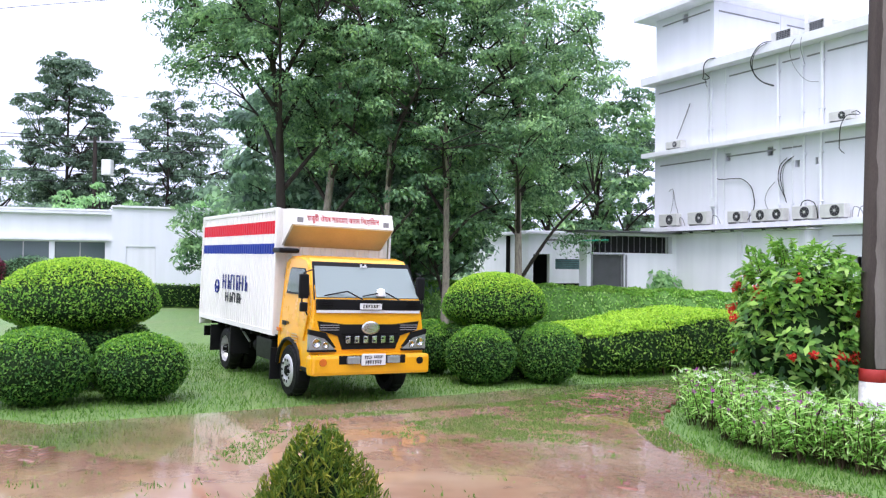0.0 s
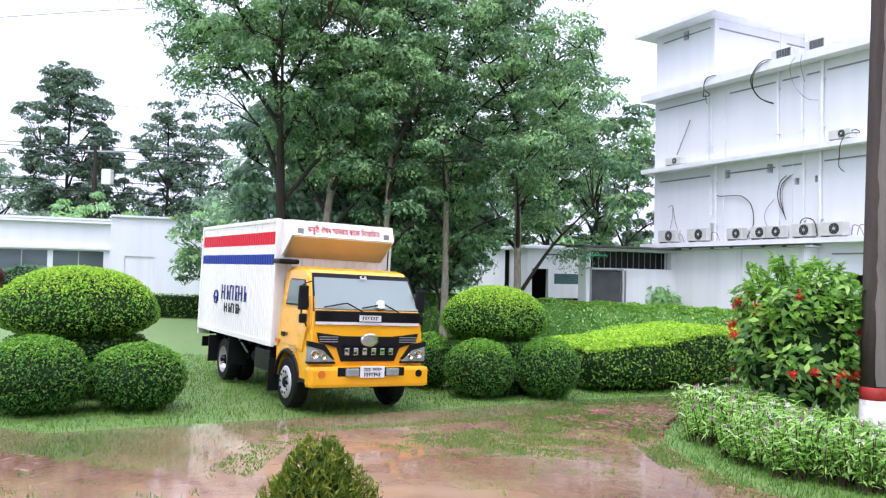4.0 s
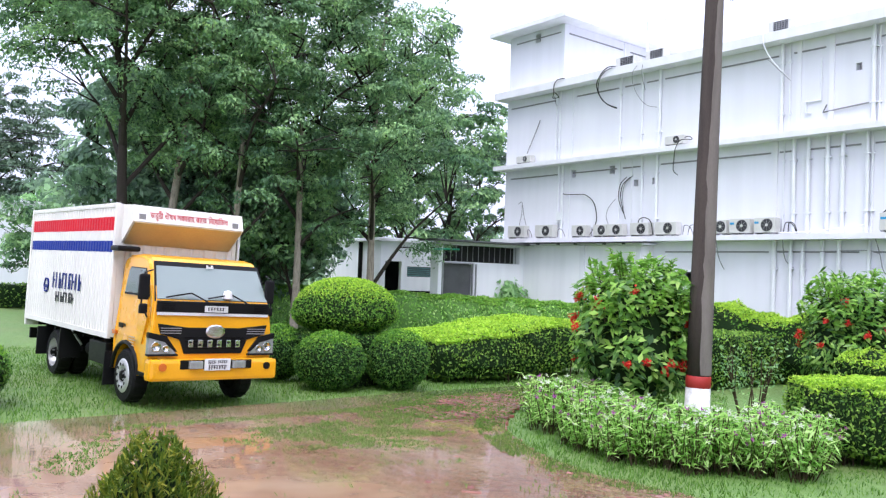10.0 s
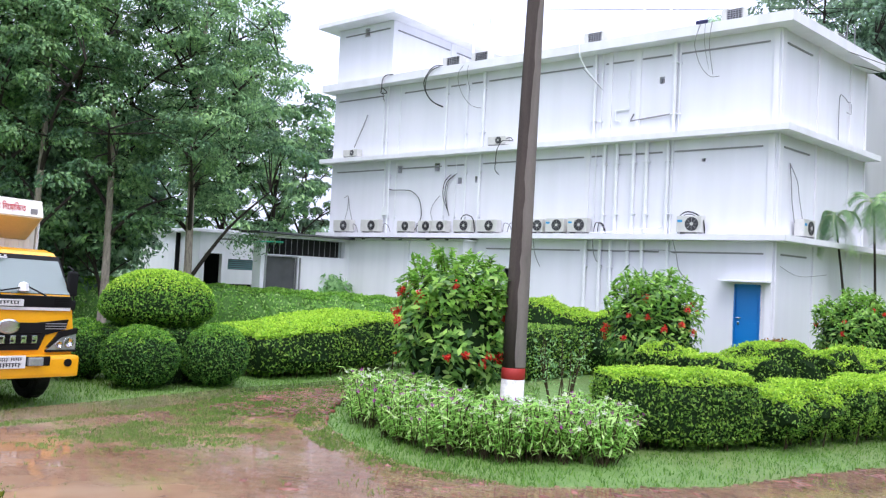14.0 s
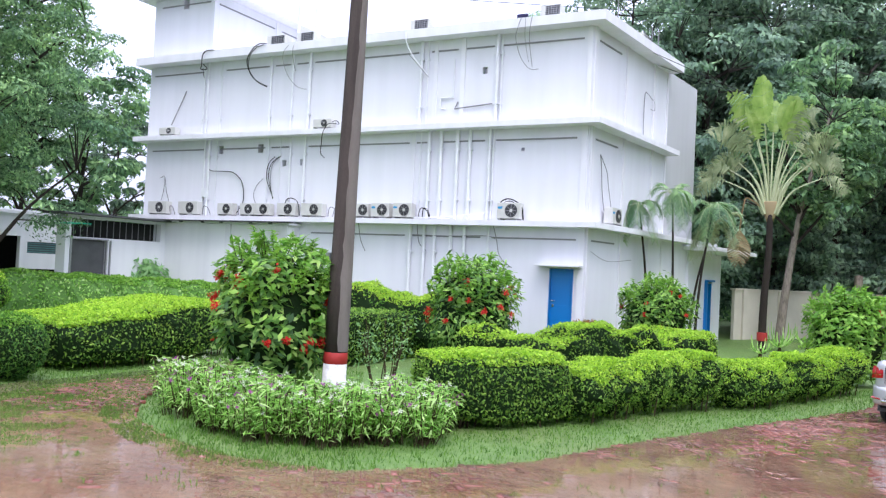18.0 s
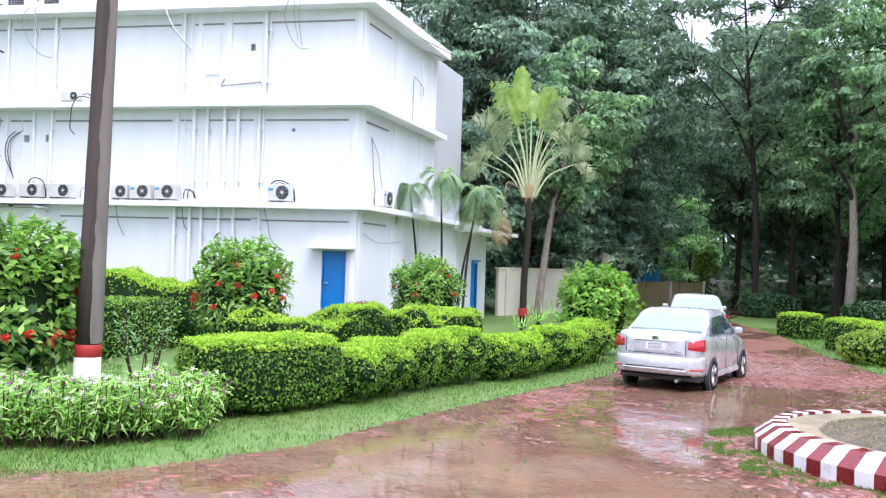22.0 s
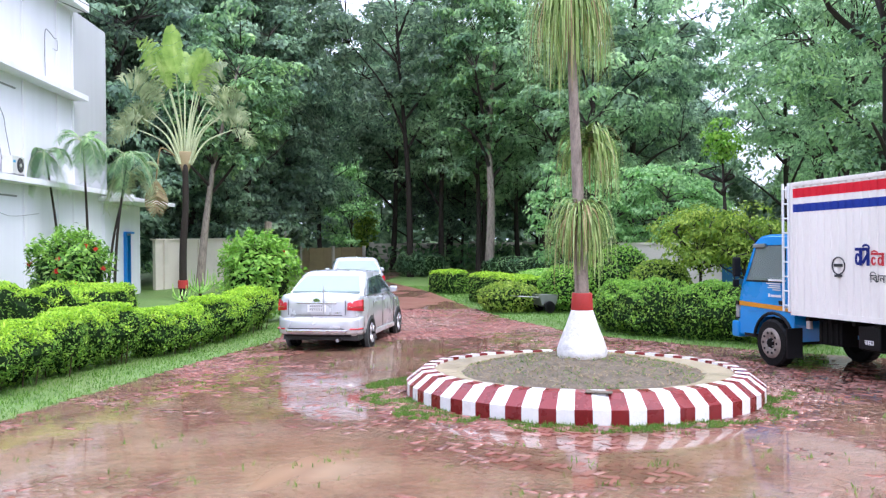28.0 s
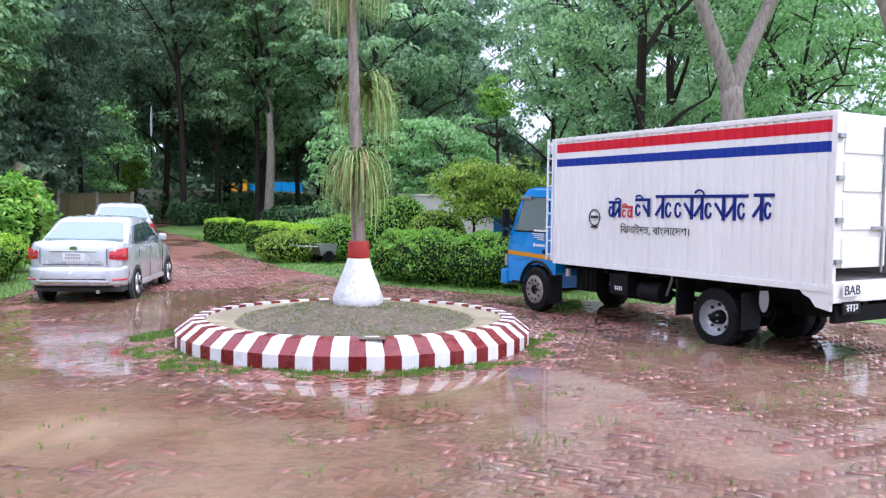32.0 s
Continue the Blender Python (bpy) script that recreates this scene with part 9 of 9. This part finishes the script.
    # single trees that stand out
    for k, (x, y, h, cl, r, tips, per, leaf, bark, size, tr, lean, name, lab) in enumerate((
            (19.4, -6.7, 17, 9.2, 3.8, 46, 220, LEAF_TREE, BARK_PALE, 0.2, 0.28, (0.2, 0.8), "pale_trunk_tree", "big tree with a thick pale forked trunk behind the lorry"),
            (17.4, -9.2, 17, 9.2, 3.8, 46, 220, LEAF_TREE, BARK_PALE, 0.2, 0.28, (0.4, -0.8), "pale_trunk_tree", "big tree with a thick pale forked trunk behind the lorry"),
            (24.0, -5.5, 14, 2.8, 3.0, 64, 230, LEAF_TREE, BARK_DARK, 0.19, 0.25, (0, 0.5), "tree", "leafy dark tree leaning over the lorry"),
            # takes the lit leaf copy to brighten its crown
            (27.5, -7.5, 14, 2.8, 3.1, 70, 210, LEAF_LIT, BARK_DARK, 0.19, 0.25, (0, 0), "tree", "leafy dark tree beyond the lorry"),
            (24.6, -10.6, 9.5, 2.2, 2.6, 70, 130, LEAF_TREE2, BARK_DARK, 0.19, 0.14, (0, 0), "tree", "light leafy tree between the pale trunks"),
            (30.0, 3.0, 5.6, 0.8, 2.0, 70, 90, LEAF_TREE2, BARK_PALE, 0.2, 0.09, (0, 0), "young_tree", "young fresh green tree beside the side wall"),
            (30.0, 0.3, 5.0, 1.0, 1.9, 90, 100, LEAF_TREE2, BARK_PALE, 0.2, 0.09, (0, 0), "young_tree", "young fresh green tree beside the side wall"),
            (24.0, -0.55, 3.1, 1.3, 0.95, 46, 120, LEAF_GOLD, BARK_DARK, 0.13, 0.07, (0, 0), "weeping_tree", "weeping green shrub tree on thin dark stems"),
            (23.9, -1.95, 3.0, 1.3, 0.95, 46, 120, LEAF_GOLD, BARK_DARK, 0.13, 0.07, (0, 0), "weeping_tree", "weeping green shrub tree on thin dark stems"),
            (27.4, -1.6, 6.0, 4.7, 0.45, 12, 110, LEAF_LIME, BARK_DARK, 0.15, 0.13, (0.5, 0.1), "pruned_tree", "pruned tree with a tuft of lime green leaves"),
            (45.0, 10.0, 17, 7, 3.4, 90, 90, LEAF_TREE, BARK_PALE, 0.34, 0.3, (0.9, -0.4), "pale_trunk_tree", "tree with a pale forked trunk at the edge of the woods"),
            (34.3, 21.7, 13, 5.5, 3.4, 90, 90, LEAF_TREE, BARK_PALE, 0.34, 0.22, (1.6, -1.4), "pale_trunk_tree", "pale leaning tree beside the boundary wall"),
            # next two: pale hazed leaf, coloured as crowns lit from above
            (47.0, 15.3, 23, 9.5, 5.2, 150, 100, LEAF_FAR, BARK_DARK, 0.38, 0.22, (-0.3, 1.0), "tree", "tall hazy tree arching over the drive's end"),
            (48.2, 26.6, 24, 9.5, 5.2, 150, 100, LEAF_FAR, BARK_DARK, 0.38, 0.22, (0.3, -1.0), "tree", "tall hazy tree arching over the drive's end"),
            (70.0, 28.6, 9.5, 1.0, 3.0, 80, 90, LEAF_TREE2, BARK_DARK, 0.34, 0.15, (0, 0), "tree", "light hazy tree beyond the gate"),
            (58.5, 22.7, 4.4, 1.4, 0.8, 30, 80, LEAF_GOLD, BARK_DARK, 0.2, 0.1, (0, 0), "small_tree", "small yellow-green tree by the gate"))):
        t = thing(name, pose(x, y, gz(x, y)), lab, "tree", "single trees by the drive")
        tree_parts(t, 200 + k, h, cl, r, tips, per, leaf, bark, size, tr, 0.72 if h > 8 else 0.42, lean, 4.7 if "forked trunk behind" in lab else 0)
    # low dark trees under the tall ones
    kinds = []
    for k in range(3):
        t = thing("understorey_tree", pose(0, 0, 0), "low dense dark tree beneath the tall woodland", "tree", "understorey trees")
        tree_parts(t, 230 + k, (9.5, 8.5, 12)[k], (0.9, 0.9, 2.5)[k], 2.9, 100, 140, LEAF_WOOD, BARK_DARK, 0.34, 0.16, 0.85)
        kinds.append(t)
    rng = np.random.default_rng(171)
    for k, (x, y) in enumerate(((35, 26.3), (39.5, 25.6), (43, 27.2), (46.5, 26.2), (50, 28), (36.5, 30), (54, 29), (31.5, 29.5), (30, 33), (47.3, 24.7), (-5.5, 33), (-2.0, 34.5), (-3.7, 32.4), (-0.7, 34.2), (60, 19.6), (61, 16.6), (62, 13.5), (62.5, 10), (63, 6.5), (58, 14.8), (60, 3), (63, -0.5))):
        mm = pose(x, y, gz(x, y), 0, 0, rng.uniform(0, 360)) @ Matrix.Scale(rng.uniform(0.9, 1.15), 4)
        which = 2 if x > 56 else k % 2
        if k < 2:
            kinds[k].matrix_basis = mm
        elif (x, y) == (60, 19.6):
            kinds[2].matrix_basis = mm
        else:
            copy_thing(kinds[which], mm).matrix_basis = mm
    # distant belt of woods that closes the view
    rng = np.random.default_rng(180)
    n = 95000
    az = np.radians(rng.uniform(44, 140, n))
    d = rng.uniform(76, 96, n)
    z = 22 * rng.random(n) ** 1.1
    lump = np.sin(az * 37) * 2 + np.sin(az * 81 + 1) * 1.3
    p = np.stack([d * np.sin(az), d * np.cos(az), np.minimum(z, np.where(az > radians(87), 8, 19) + lump) + rng.normal(size=n) * 0.4], 1)
    v = leaf_quads(rng, p, rng.normal(size=(n, 3)) + [0, 0, 0.6], 1.0, 0.55, 0.6)
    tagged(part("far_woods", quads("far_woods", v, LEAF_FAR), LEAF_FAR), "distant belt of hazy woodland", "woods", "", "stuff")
    n = 26000
    az = np.radians(rng.uniform(46, 112, n))
    d = rng.uniform(58, 74, n)
    z = 1.7 * rng.random(n) ** 1.4
    p = np.stack([d * np.sin(az), d * np.cos(az), z - 0.5], 1)
    ok = np.abs(np.degrees(az) - 66.5) > 2.6
    v = leaf_quads(rng, p[ok], rng.normal(size=(ok.sum(), 3)) + [0, 0, 0.6], 0.5, 0.26, 0.6)
    tagged(part("undergrowth", quads("undergrowth", v, LEAF_TREE), LEAF_TREE), "dark tangled undergrowth beneath the woodland trees", "undergrowth", "", "stuff")
    n = 16000
    az = np.radians(rng.uniform(-60, 18, n))
    d = rng.uniform(82, 110, n)
    z = rng.random(n) * (5.5 + 1.5 * np.sin(az * 31))
    p = np.stack([d * np.sin(az), d * np.cos(az), z], 1)
    v = leaf_quads(rng, p, rng.normal(size=(n, 3)) + [0, 0, 0.6], 0.9, 0.5, 0.6)
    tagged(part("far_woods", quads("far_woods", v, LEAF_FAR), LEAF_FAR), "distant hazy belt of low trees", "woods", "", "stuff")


# ---- pole, round kerb, wires, odds and ends ----
def build_pole():
    x, y = 5.89, 11.1
    t = thing("utility_pole", pose(x, y, gz(x, y), 0, 1.0, 0), "dark weathered pole with red and white painted foot", "pole")

    def rad(z):
        return 0.187 - 0.0085 * z
    part("shaft", tube(bmesh.new(), [(0, 0, z) for z in (0.88, 2, 4, 6, 8, 9.4)], [rad(z) for z in (0.88, 2, 4, 6, 8, 9.4)], 40), POLE_WOOD, t, "dark rain-streaked shaft", True)
    part("white_foot", lathe(bmesh.new(), [(rad(0), -0.1), (rad(0), 0), (rad(0.73), 0.73)], 20), WHITE_PAINT, t, "white painted foot", True)
    part("red_band", lathe(bmesh.new(), [(rad(0.73), 0.73), (rad(0.73) + 0.004, 0.735), (rad(0.9) + 0.004, 0.9), (rad(0.9), 0.905)], 20), RED_PAINT, t, "red painted band", True)
    rng = np.random.default_rng(3)
    # paler strip up one side, wider towards the foot
    b, rows = bmesh.new(), []
    for k in range(46):
        z = 0.92 + k * 0.16
        low = min(1.0, max(0.0, (52 - k) / 32))
        a0 = radians(-50 - 22 * low) + rng.normal() * 0.03
        w = (0.34 + 0.42 * low) * rng.uniform(0.88, 1.08)
        rows.append([b.verts.new(((rad(z) + 0.004) * math.cos(a0 + q * w), (rad(z) + 0.004) * math.sin(a0 + q * w), z)) for q in [j / 12 - 1 for j in range(25)]])
    for p, q in zip(rows, rows[1:]):
        for j in range(24):
            b.faces.new((p[j], p[j + 1], q[j + 1], q[j]))
    part("pale_strip", b, POLE_PALE, t, "pale strip up one side of the shaft", True)


def build_roundabout():
    cx, cy = 11.8, 1.265
    tilt = stand(cx, cy, 0)
    t = thing("round_kerb", tilt, "round kerb ring painted in maroon and white stripes", "kerb", "", "structure")
    n = 76
    prof = [(2.45, -0.1), (2.45, 0.2), (2.24, 0.36), (2.06, 0.37), (2.02, 0.1)]
    for k in range(n):
        a0, a1 = 2 * math.pi * k / n, 2 * math.pi * (k + 1) / n
        bm = bmesh.new()
        rings = [[bm.verts.new((r * math.cos(a), r * math.sin(a), z)) for r, z in prof] for a in (a0, (a0 + a1) / 2, a1)]
        for p, q in zip(rings, rings[1:]):
            for j in range(len(prof) - 1):
                bm.faces.new((p[j], p[j + 1], q[j + 1], q[j]))
        bm.faces.new(rings[0])
        bm.faces.new(rings[-1][::-1])
        part("kerb_stripe", bm, KERB_RED if k % 2 else KERB_WHITE, t)
    part("crack", boxes(((-2.16, -0.45, 0.366), (0.16, 0.3, 0.012))), SOIL, t, "broken dark patch in the kerb")
    s = bmesh.new()
    rings = []
    for i in range(15):
        r = 2.05 * i / 14
        rings.append([s.verts.new((r * math.cos(a), r * math.sin(a), 0.27 + 0.25 * max(0, 1 - (r / 1.75) ** 2) + (0.055 * (noise.noise((r * 6 * math.cos(a), r * 6 * math.sin(a), 0)) + 0.7 * noise.noise((r * 15 * math.cos(a), r * 15 * math.sin(a), 2))) if r < 1.9 else 0))) for a in (2 * math.pi * k / 60 for k in range(60))])
    for p, q in zip(rings, rings[1:]):
        for k in range(60):
            s.faces.new((p[k], p[(k + 1) % 60], q[(k + 1) % 60], q[k]))
    bmesh.ops.remove_doubles(s, verts=s.verts, dist=0.0005)
    d = tagged(part("soil_bed", s, SOIL), "dug dark soil mound with thin grass inside the kerb", "soil", "", "structure")
    d.matrix_basis = tilt
    b = bmesh.new()
    rings = [[b.verts.new((r * math.cos(a), r * math.sin(a), z)) for a in (2 * math.pi * k / 72 for k in range(72))] for r, z in ((1.66, 0.29), (1.74, 0.315), (2.08, 0.34))]
    for p, q in zip(rings, rings[1:]):
        for k in range(72):
            b.faces.new((p[k], p[(k + 1) % 72], q[(k + 1) % 72], q[k]))
    roughen(b, 0.012, 0.3, 2)
    d = tagged(part("silt", b, SILT), "smooth pale silt washed up inside the kerb", "soil", "", "structure")
    d.matrix_basis = tilt
    rng = np.random.default_rng(33)
    k = 5000
    a, r = rng.uniform(0, 6.28, k), 1.68 * np.sqrt(rng.random(k))
    z = 0.27 + 0.25 * np.maximum(0, 1 - (r / 1.75) ** 2)
    p = np.stack([r * np.cos(a), r * np.sin(a), z + 0.02], 1)
    keep = np.array([noise.noise((q[0] * 2.2, q[1] * 2.2, 8)) for q in p]) > rng.uniform(-0.3, 0.5, k)
    v = leaf_quads(rng, p[keep], rng.normal(size=(keep.sum(), 3)), 0.05, 0.01, 0.5, np.tile([0, 0, 0.6], (keep.sum(), 1)) + rng.normal(size=(keep.sum(), 3)))
    w = tagged(part("weeds", quads("weeds", v, GRASS), GRASS), "thin weeds and cut grass on the soil mound", "weeds", "", "stuff")
    w.matrix_basis = tilt
    k = 2600
    a, r = rng.uniform(0, 6.28, k), 1.66 * np.sqrt(rng.random(k))
    p = np.stack([r * np.cos(a), r * np.sin(a), 0.3 + 0.25 * np.maximum(0, 1 - (r / 1.75) ** 2)], 1)
    v = leaf_quads(rng, p, np.tile([0, 0, 1.0], (k, 1)), 0.11, 0.008, 0.25)
    w = tagged(part("cut_straw", quads("cut_straw", v, LEAF_DRY), LEAF_DRY), "dry cut stalks strewn over the soil mound", "straw", "", "stuff")
    w.matrix_basis = tilt


def build_odds():
    # wires
    def wire(points, label="thin black overhead cable strung between poles", r=0.012):
        tagged(part("overhead_cable", tube(bmesh.new(), spline(points, 8), r, 5), BLACK), label, "cable", "overhead cables")
    wire([(16.39, 19.25, 9.9), (30.9, 19.6, 9.3), (45.4, 20.1, 8.7)], "thin black cable slung from the roof edge into the woods")
    wire([(17.09, 18.17, 9.94), (31.2, 19.1, 9.0), (45.4, 20.1, 8.5)], "thin black cable slung from the roof edge into the woods")
    wire([(-18.9, 47.1, 11.6), (6, 44, 9.4), (30, 41, 9.5)])
    wire([(15.01, 26.45, 12.18), (28.13, 20.18, 12.78), (41.25, 13.9, 13.67)])
    wire([(-19.37, 26.83, 9.88), (-13.62, 29.67, 11.47), (-7.0, 31.48, 12.65)])
    wire([(30, 26, 3.8), (44, 21.0, 3.2), (52, 12, 4.6)])
    p = Vector((-20.2, 47.5, gz(-20, 47)))
    t = thing("transformer_pole", Matrix.Translation(p), "far utility pole with a grey transformer box and crossarm", "pole")
    part("shaft", rod(bmesh.new(), (0, 0, 0), (0, 0, 9.2), 0.16, 0.11, 10), BARK_DARK, t)
    part("crossarm", boxes(((0.5, 0, 8.9), (2.2, 0.1, 0.1))), STEEL, t)
    part("transformer", boxes(((0.75, 0, 7.4), (0.55, 0.5, 0.9)), bevel=0.04), AC_WHITE, t, "grey transformer box")
    for x in (-0.4, 0.3, 1.4):
        part("insulator", rod(bmesh.new(), (x, 0, 8.95), (x, 0, 9.2), 0.04, n=6), PIPE, t)
    for z in (9.25, 9.05, 8.6, 7.2, 6.6):
        a = [(p.x - 22, p.y - 12, z + 0.4), (p.x - 9, p.y - 5, z - 0.25), (p.x + 0.3, p.y, z), (p.x + 12, p.y + 1, z - 0.35), (p.x + 24, p.y + 2, z - 0.1)]
        wire(a, "thin cable strung from the far pole", 0.02)
    # hand cart beside the golden shrub
    c = thing("hand_cart", stand(25.7, 3.9, 40) @ Matrix.Scale(0.72, 4), "grey two-wheeled hand cart parked on the verge", "cart")
    part("tray", extrude(bmesh.new(), [(-0.35, 0.35), (0.35, 0.35), (0.48, 0.8), (-0.48, 0.8)], "x", -0.38, 0.38), STEEL, c, "grey sheet-metal tray")
    part("handle", tube(bmesh.new(), [(-0.3, 0.4, 0.7), (-0.3, 1.5, 0.78), (0.3, 1.5, 0.78), (0.3, 0.4, 0.7)], 0.025, 6), STEEL, c)
    for s in (1, -1):
        part("tyre", lathe(bmesh.new(), [(0.24, -0.03), (0.27, 0), (0.24, 0.03), (0.2, 0.03), (0.2, -0.03)], 18, Matrix.Translation((s * 0.45, 0, 0.27)) @ pose(0, 0, 0, 0, 90, 0)), TYRE, c)
    part("axle", rod(bmesh.new(), (-0.45, 0, 0.27), (0.45, 0, 0.27), 0.025, n=6), STEEL, c)
    # stump post and globe lamp at the boundary wall
    q = thing("concrete_post", pose(42.4, 22.4, gz(42, 22)), "weathered pale concrete post at the wall", "post")
    part("post", tube(bmesh.new(), [(0, 0, 0), (0.02, 0, 1.6), (0.1, 0, 3.3)], [0.26, 0.24, 0.2], 10), BARK_PALE, q)
    part("bracket", boxes(((-0.25, 0, 2.6), (0.3, 0.06, 0.05))), STEEL, q)
    g = thing("globe_lamp", pose(45.7, 22.9, gz(45, 22.8) + 2.62), "small white globe lamp on the wall's end", "lamp")
    part("globe", blob(0.17, 0.17, 0.17, 1, 0.0), PLATE, g, "", True)
    part("socket", rod(bmesh.new(), (0, 0, -0.25), (0, 0, -0.12), 0.06, n=8), STEEL, g)
    # bicycle against the wall
    b = thing("bicycle", stand(38.2, 22.0, -95), "dark bicycle leaning near the boundary wall", "bicycle")
    for y in (0, 1.05):
        part("wheel", lathe(bmesh.new(), [(0.31, -0.015), (0.335, 0), (0.31, 0.015), (0.3, 0)], 24, Matrix.Translation((0, y, 0.335)) @ pose(0, 0, 0, 0, 90, 0)), TYRE, b)
    part("frame", tube(bmesh.new(), [(0, 0, 0.335), (0, 0.42, 0.3), (0, 0.85, 0.8), (0, 0.3, 0.82), (0, 0.42, 0.3)], 0.02, 6), PLASTIC, b)
    part("fork", tube(bmesh.new(), [(0, 1.05, 0.335), (0, 0.88, 0.85), (0, 0.85, 1.0)], 0.018, 6), PLASTIC, b)
    part("handlebar", tube(bmesh.new(), [(-0.28, 0.75, 1.0), (0, 0.87, 1.02), (0.28, 0.75, 1.0)], 0.014, 6), STEEL, b)
    part("saddle", boxes(((0, 0.25, 0.92), (0.15, 0.28, 0.06)), bevel=0.025), PLASTIC, b)
    # spiky plants by the palms
    rng = np.random.default_rng(44)
    for x, y, n, ln in ((29.5, 18.6, 26, 1.0), (30.6, 17.2, 22, 0.9), (31.8, 18.8, 24, 1.0), (25.8, 17.0, 20, 0.8)):
        t = thing("spiky_plant", pose(x, y, gz(x, y)), "pale green spiky rosette plant by the palms", "plant", "rosette plants by the palms")
        rows = []
        for k in range(n):
            rows += strap(rng, np.array([0, 0, 0.1]), rng.uniform(0, 6.28), ln * rng.uniform(0.4, 0.8), -ln * rng.uniform(0.2, 0.9), 0.05, 4)
        part("rosette", quads("rosette", np.array(rows), LEAF_BED), LEAF_BED, t)
        part("core", rod(bmesh.new(), (0, 0, -0.05), (0, 0, 0.3), 0.08, 0.04, 7), STEM, t)


build_shrubs()
build_bed()
build_conifer()
build_ponytail()
build_fan_palm()
build_arecas()
build_trees()
build_pole()
build_roundabout()
build_odds()
build_grass()
paver_field(driveway)


def build_porch():
    """The plain porch under which the camera is held: roof slab, and the wall behind."""
    p = thing("porch", pose(0, 0, 0), "plain white porch roof and wall behind the viewer", "porch", "", "structure")
    part("roof_slab", boxes(((-2.0, -2.0, 4.05), (9.2, 9.2, 0.2))), TRIM, p)
    part("wall", boxes(((-6.4, -2.0, 1.9), (0.25, 9.0, 4.4)), ((-2.0, -6.4, 1.9), (9.0, 0.25, 4.4))), WALL, p)


def build_drips():
    """Rain drops that fall from the edge of the porch roof: long clear streaks of water."""
    water = glass_mat("falling water", (0.8, 0.84, 0.86), 0.05, 0.6)
    rng = np.random.default_rng(55)
    drop = lathe(bmesh.new(), [(0.0006, -0.045), (0.0028, -0.03), (0.0032, 0.0), (0.0022, 0.03), (0.0005, 0.045)], 8)
    first = part("rain_drop", drop, water, None, "", True)
    tagged(first, "clear rain drop falling from the porch eave", "rain drop", "rain drops falling from the eave")
    drops = []
    for k in range(44):
        t0 = 16.2 + 15.6 * (k + rng.uniform(0.1, 0.9)) / 44
        yaw = rng.uniform(12, 112)
        r = 2.58 / max(math.sin(radians(yaw)), math.cos(radians(yaw)))
        ob = first if k == 0 else first.copy()
        if k:
            scene.collection.objects.link(ob)
        drops.append((ob, t0, r * math.sin(radians(yaw)), r * math.cos(radians(yaw))))
    return drops


build_porch()
drips = build_drips()


def motions():
    """Two lorries roll along the public road outside; drops fall from the eave, one after another."""
    for ob, t0, x, y in drips:
        # hangs at the eave, falls four metres in nine tenths of a second, and is gone in the puddle
        rows = [(0, pose(x, y, 3.9)), (t0, pose(x, y, 3.9))]
        rows += [(t0 + q, pose(x, y, 3.9 - 4.9 * q * q)) for q in (0.2, 0.4, 0.55, 0.7, 0.8, 0.9)]
        rows = [row for row in rows if row[0] < 31.99] + [(32, pose(x, y, 3.9 - 4.9 * min(0.9, 32 - t0) ** 2))]
        walk(ob, rows)
    way = Vector((-0.786, 0.618, 0))
    for ob, t0, at in ((lorry_one, 21.0, Vector((61.5, 25.3, -0.55))), (lorry_two, 31.85, Vector((74.0, 16.2, -0.55)))):
        rows = []
        for t in (0, 4, 8, 12, 16, 20, 22, 24, 28, 32):
            m = frame_of(at + way * 6.5 * (t - t0), Vector((way.y, -way.x, 0)))
            rows.append((t, m))
        walk(ob, rows)


motions()
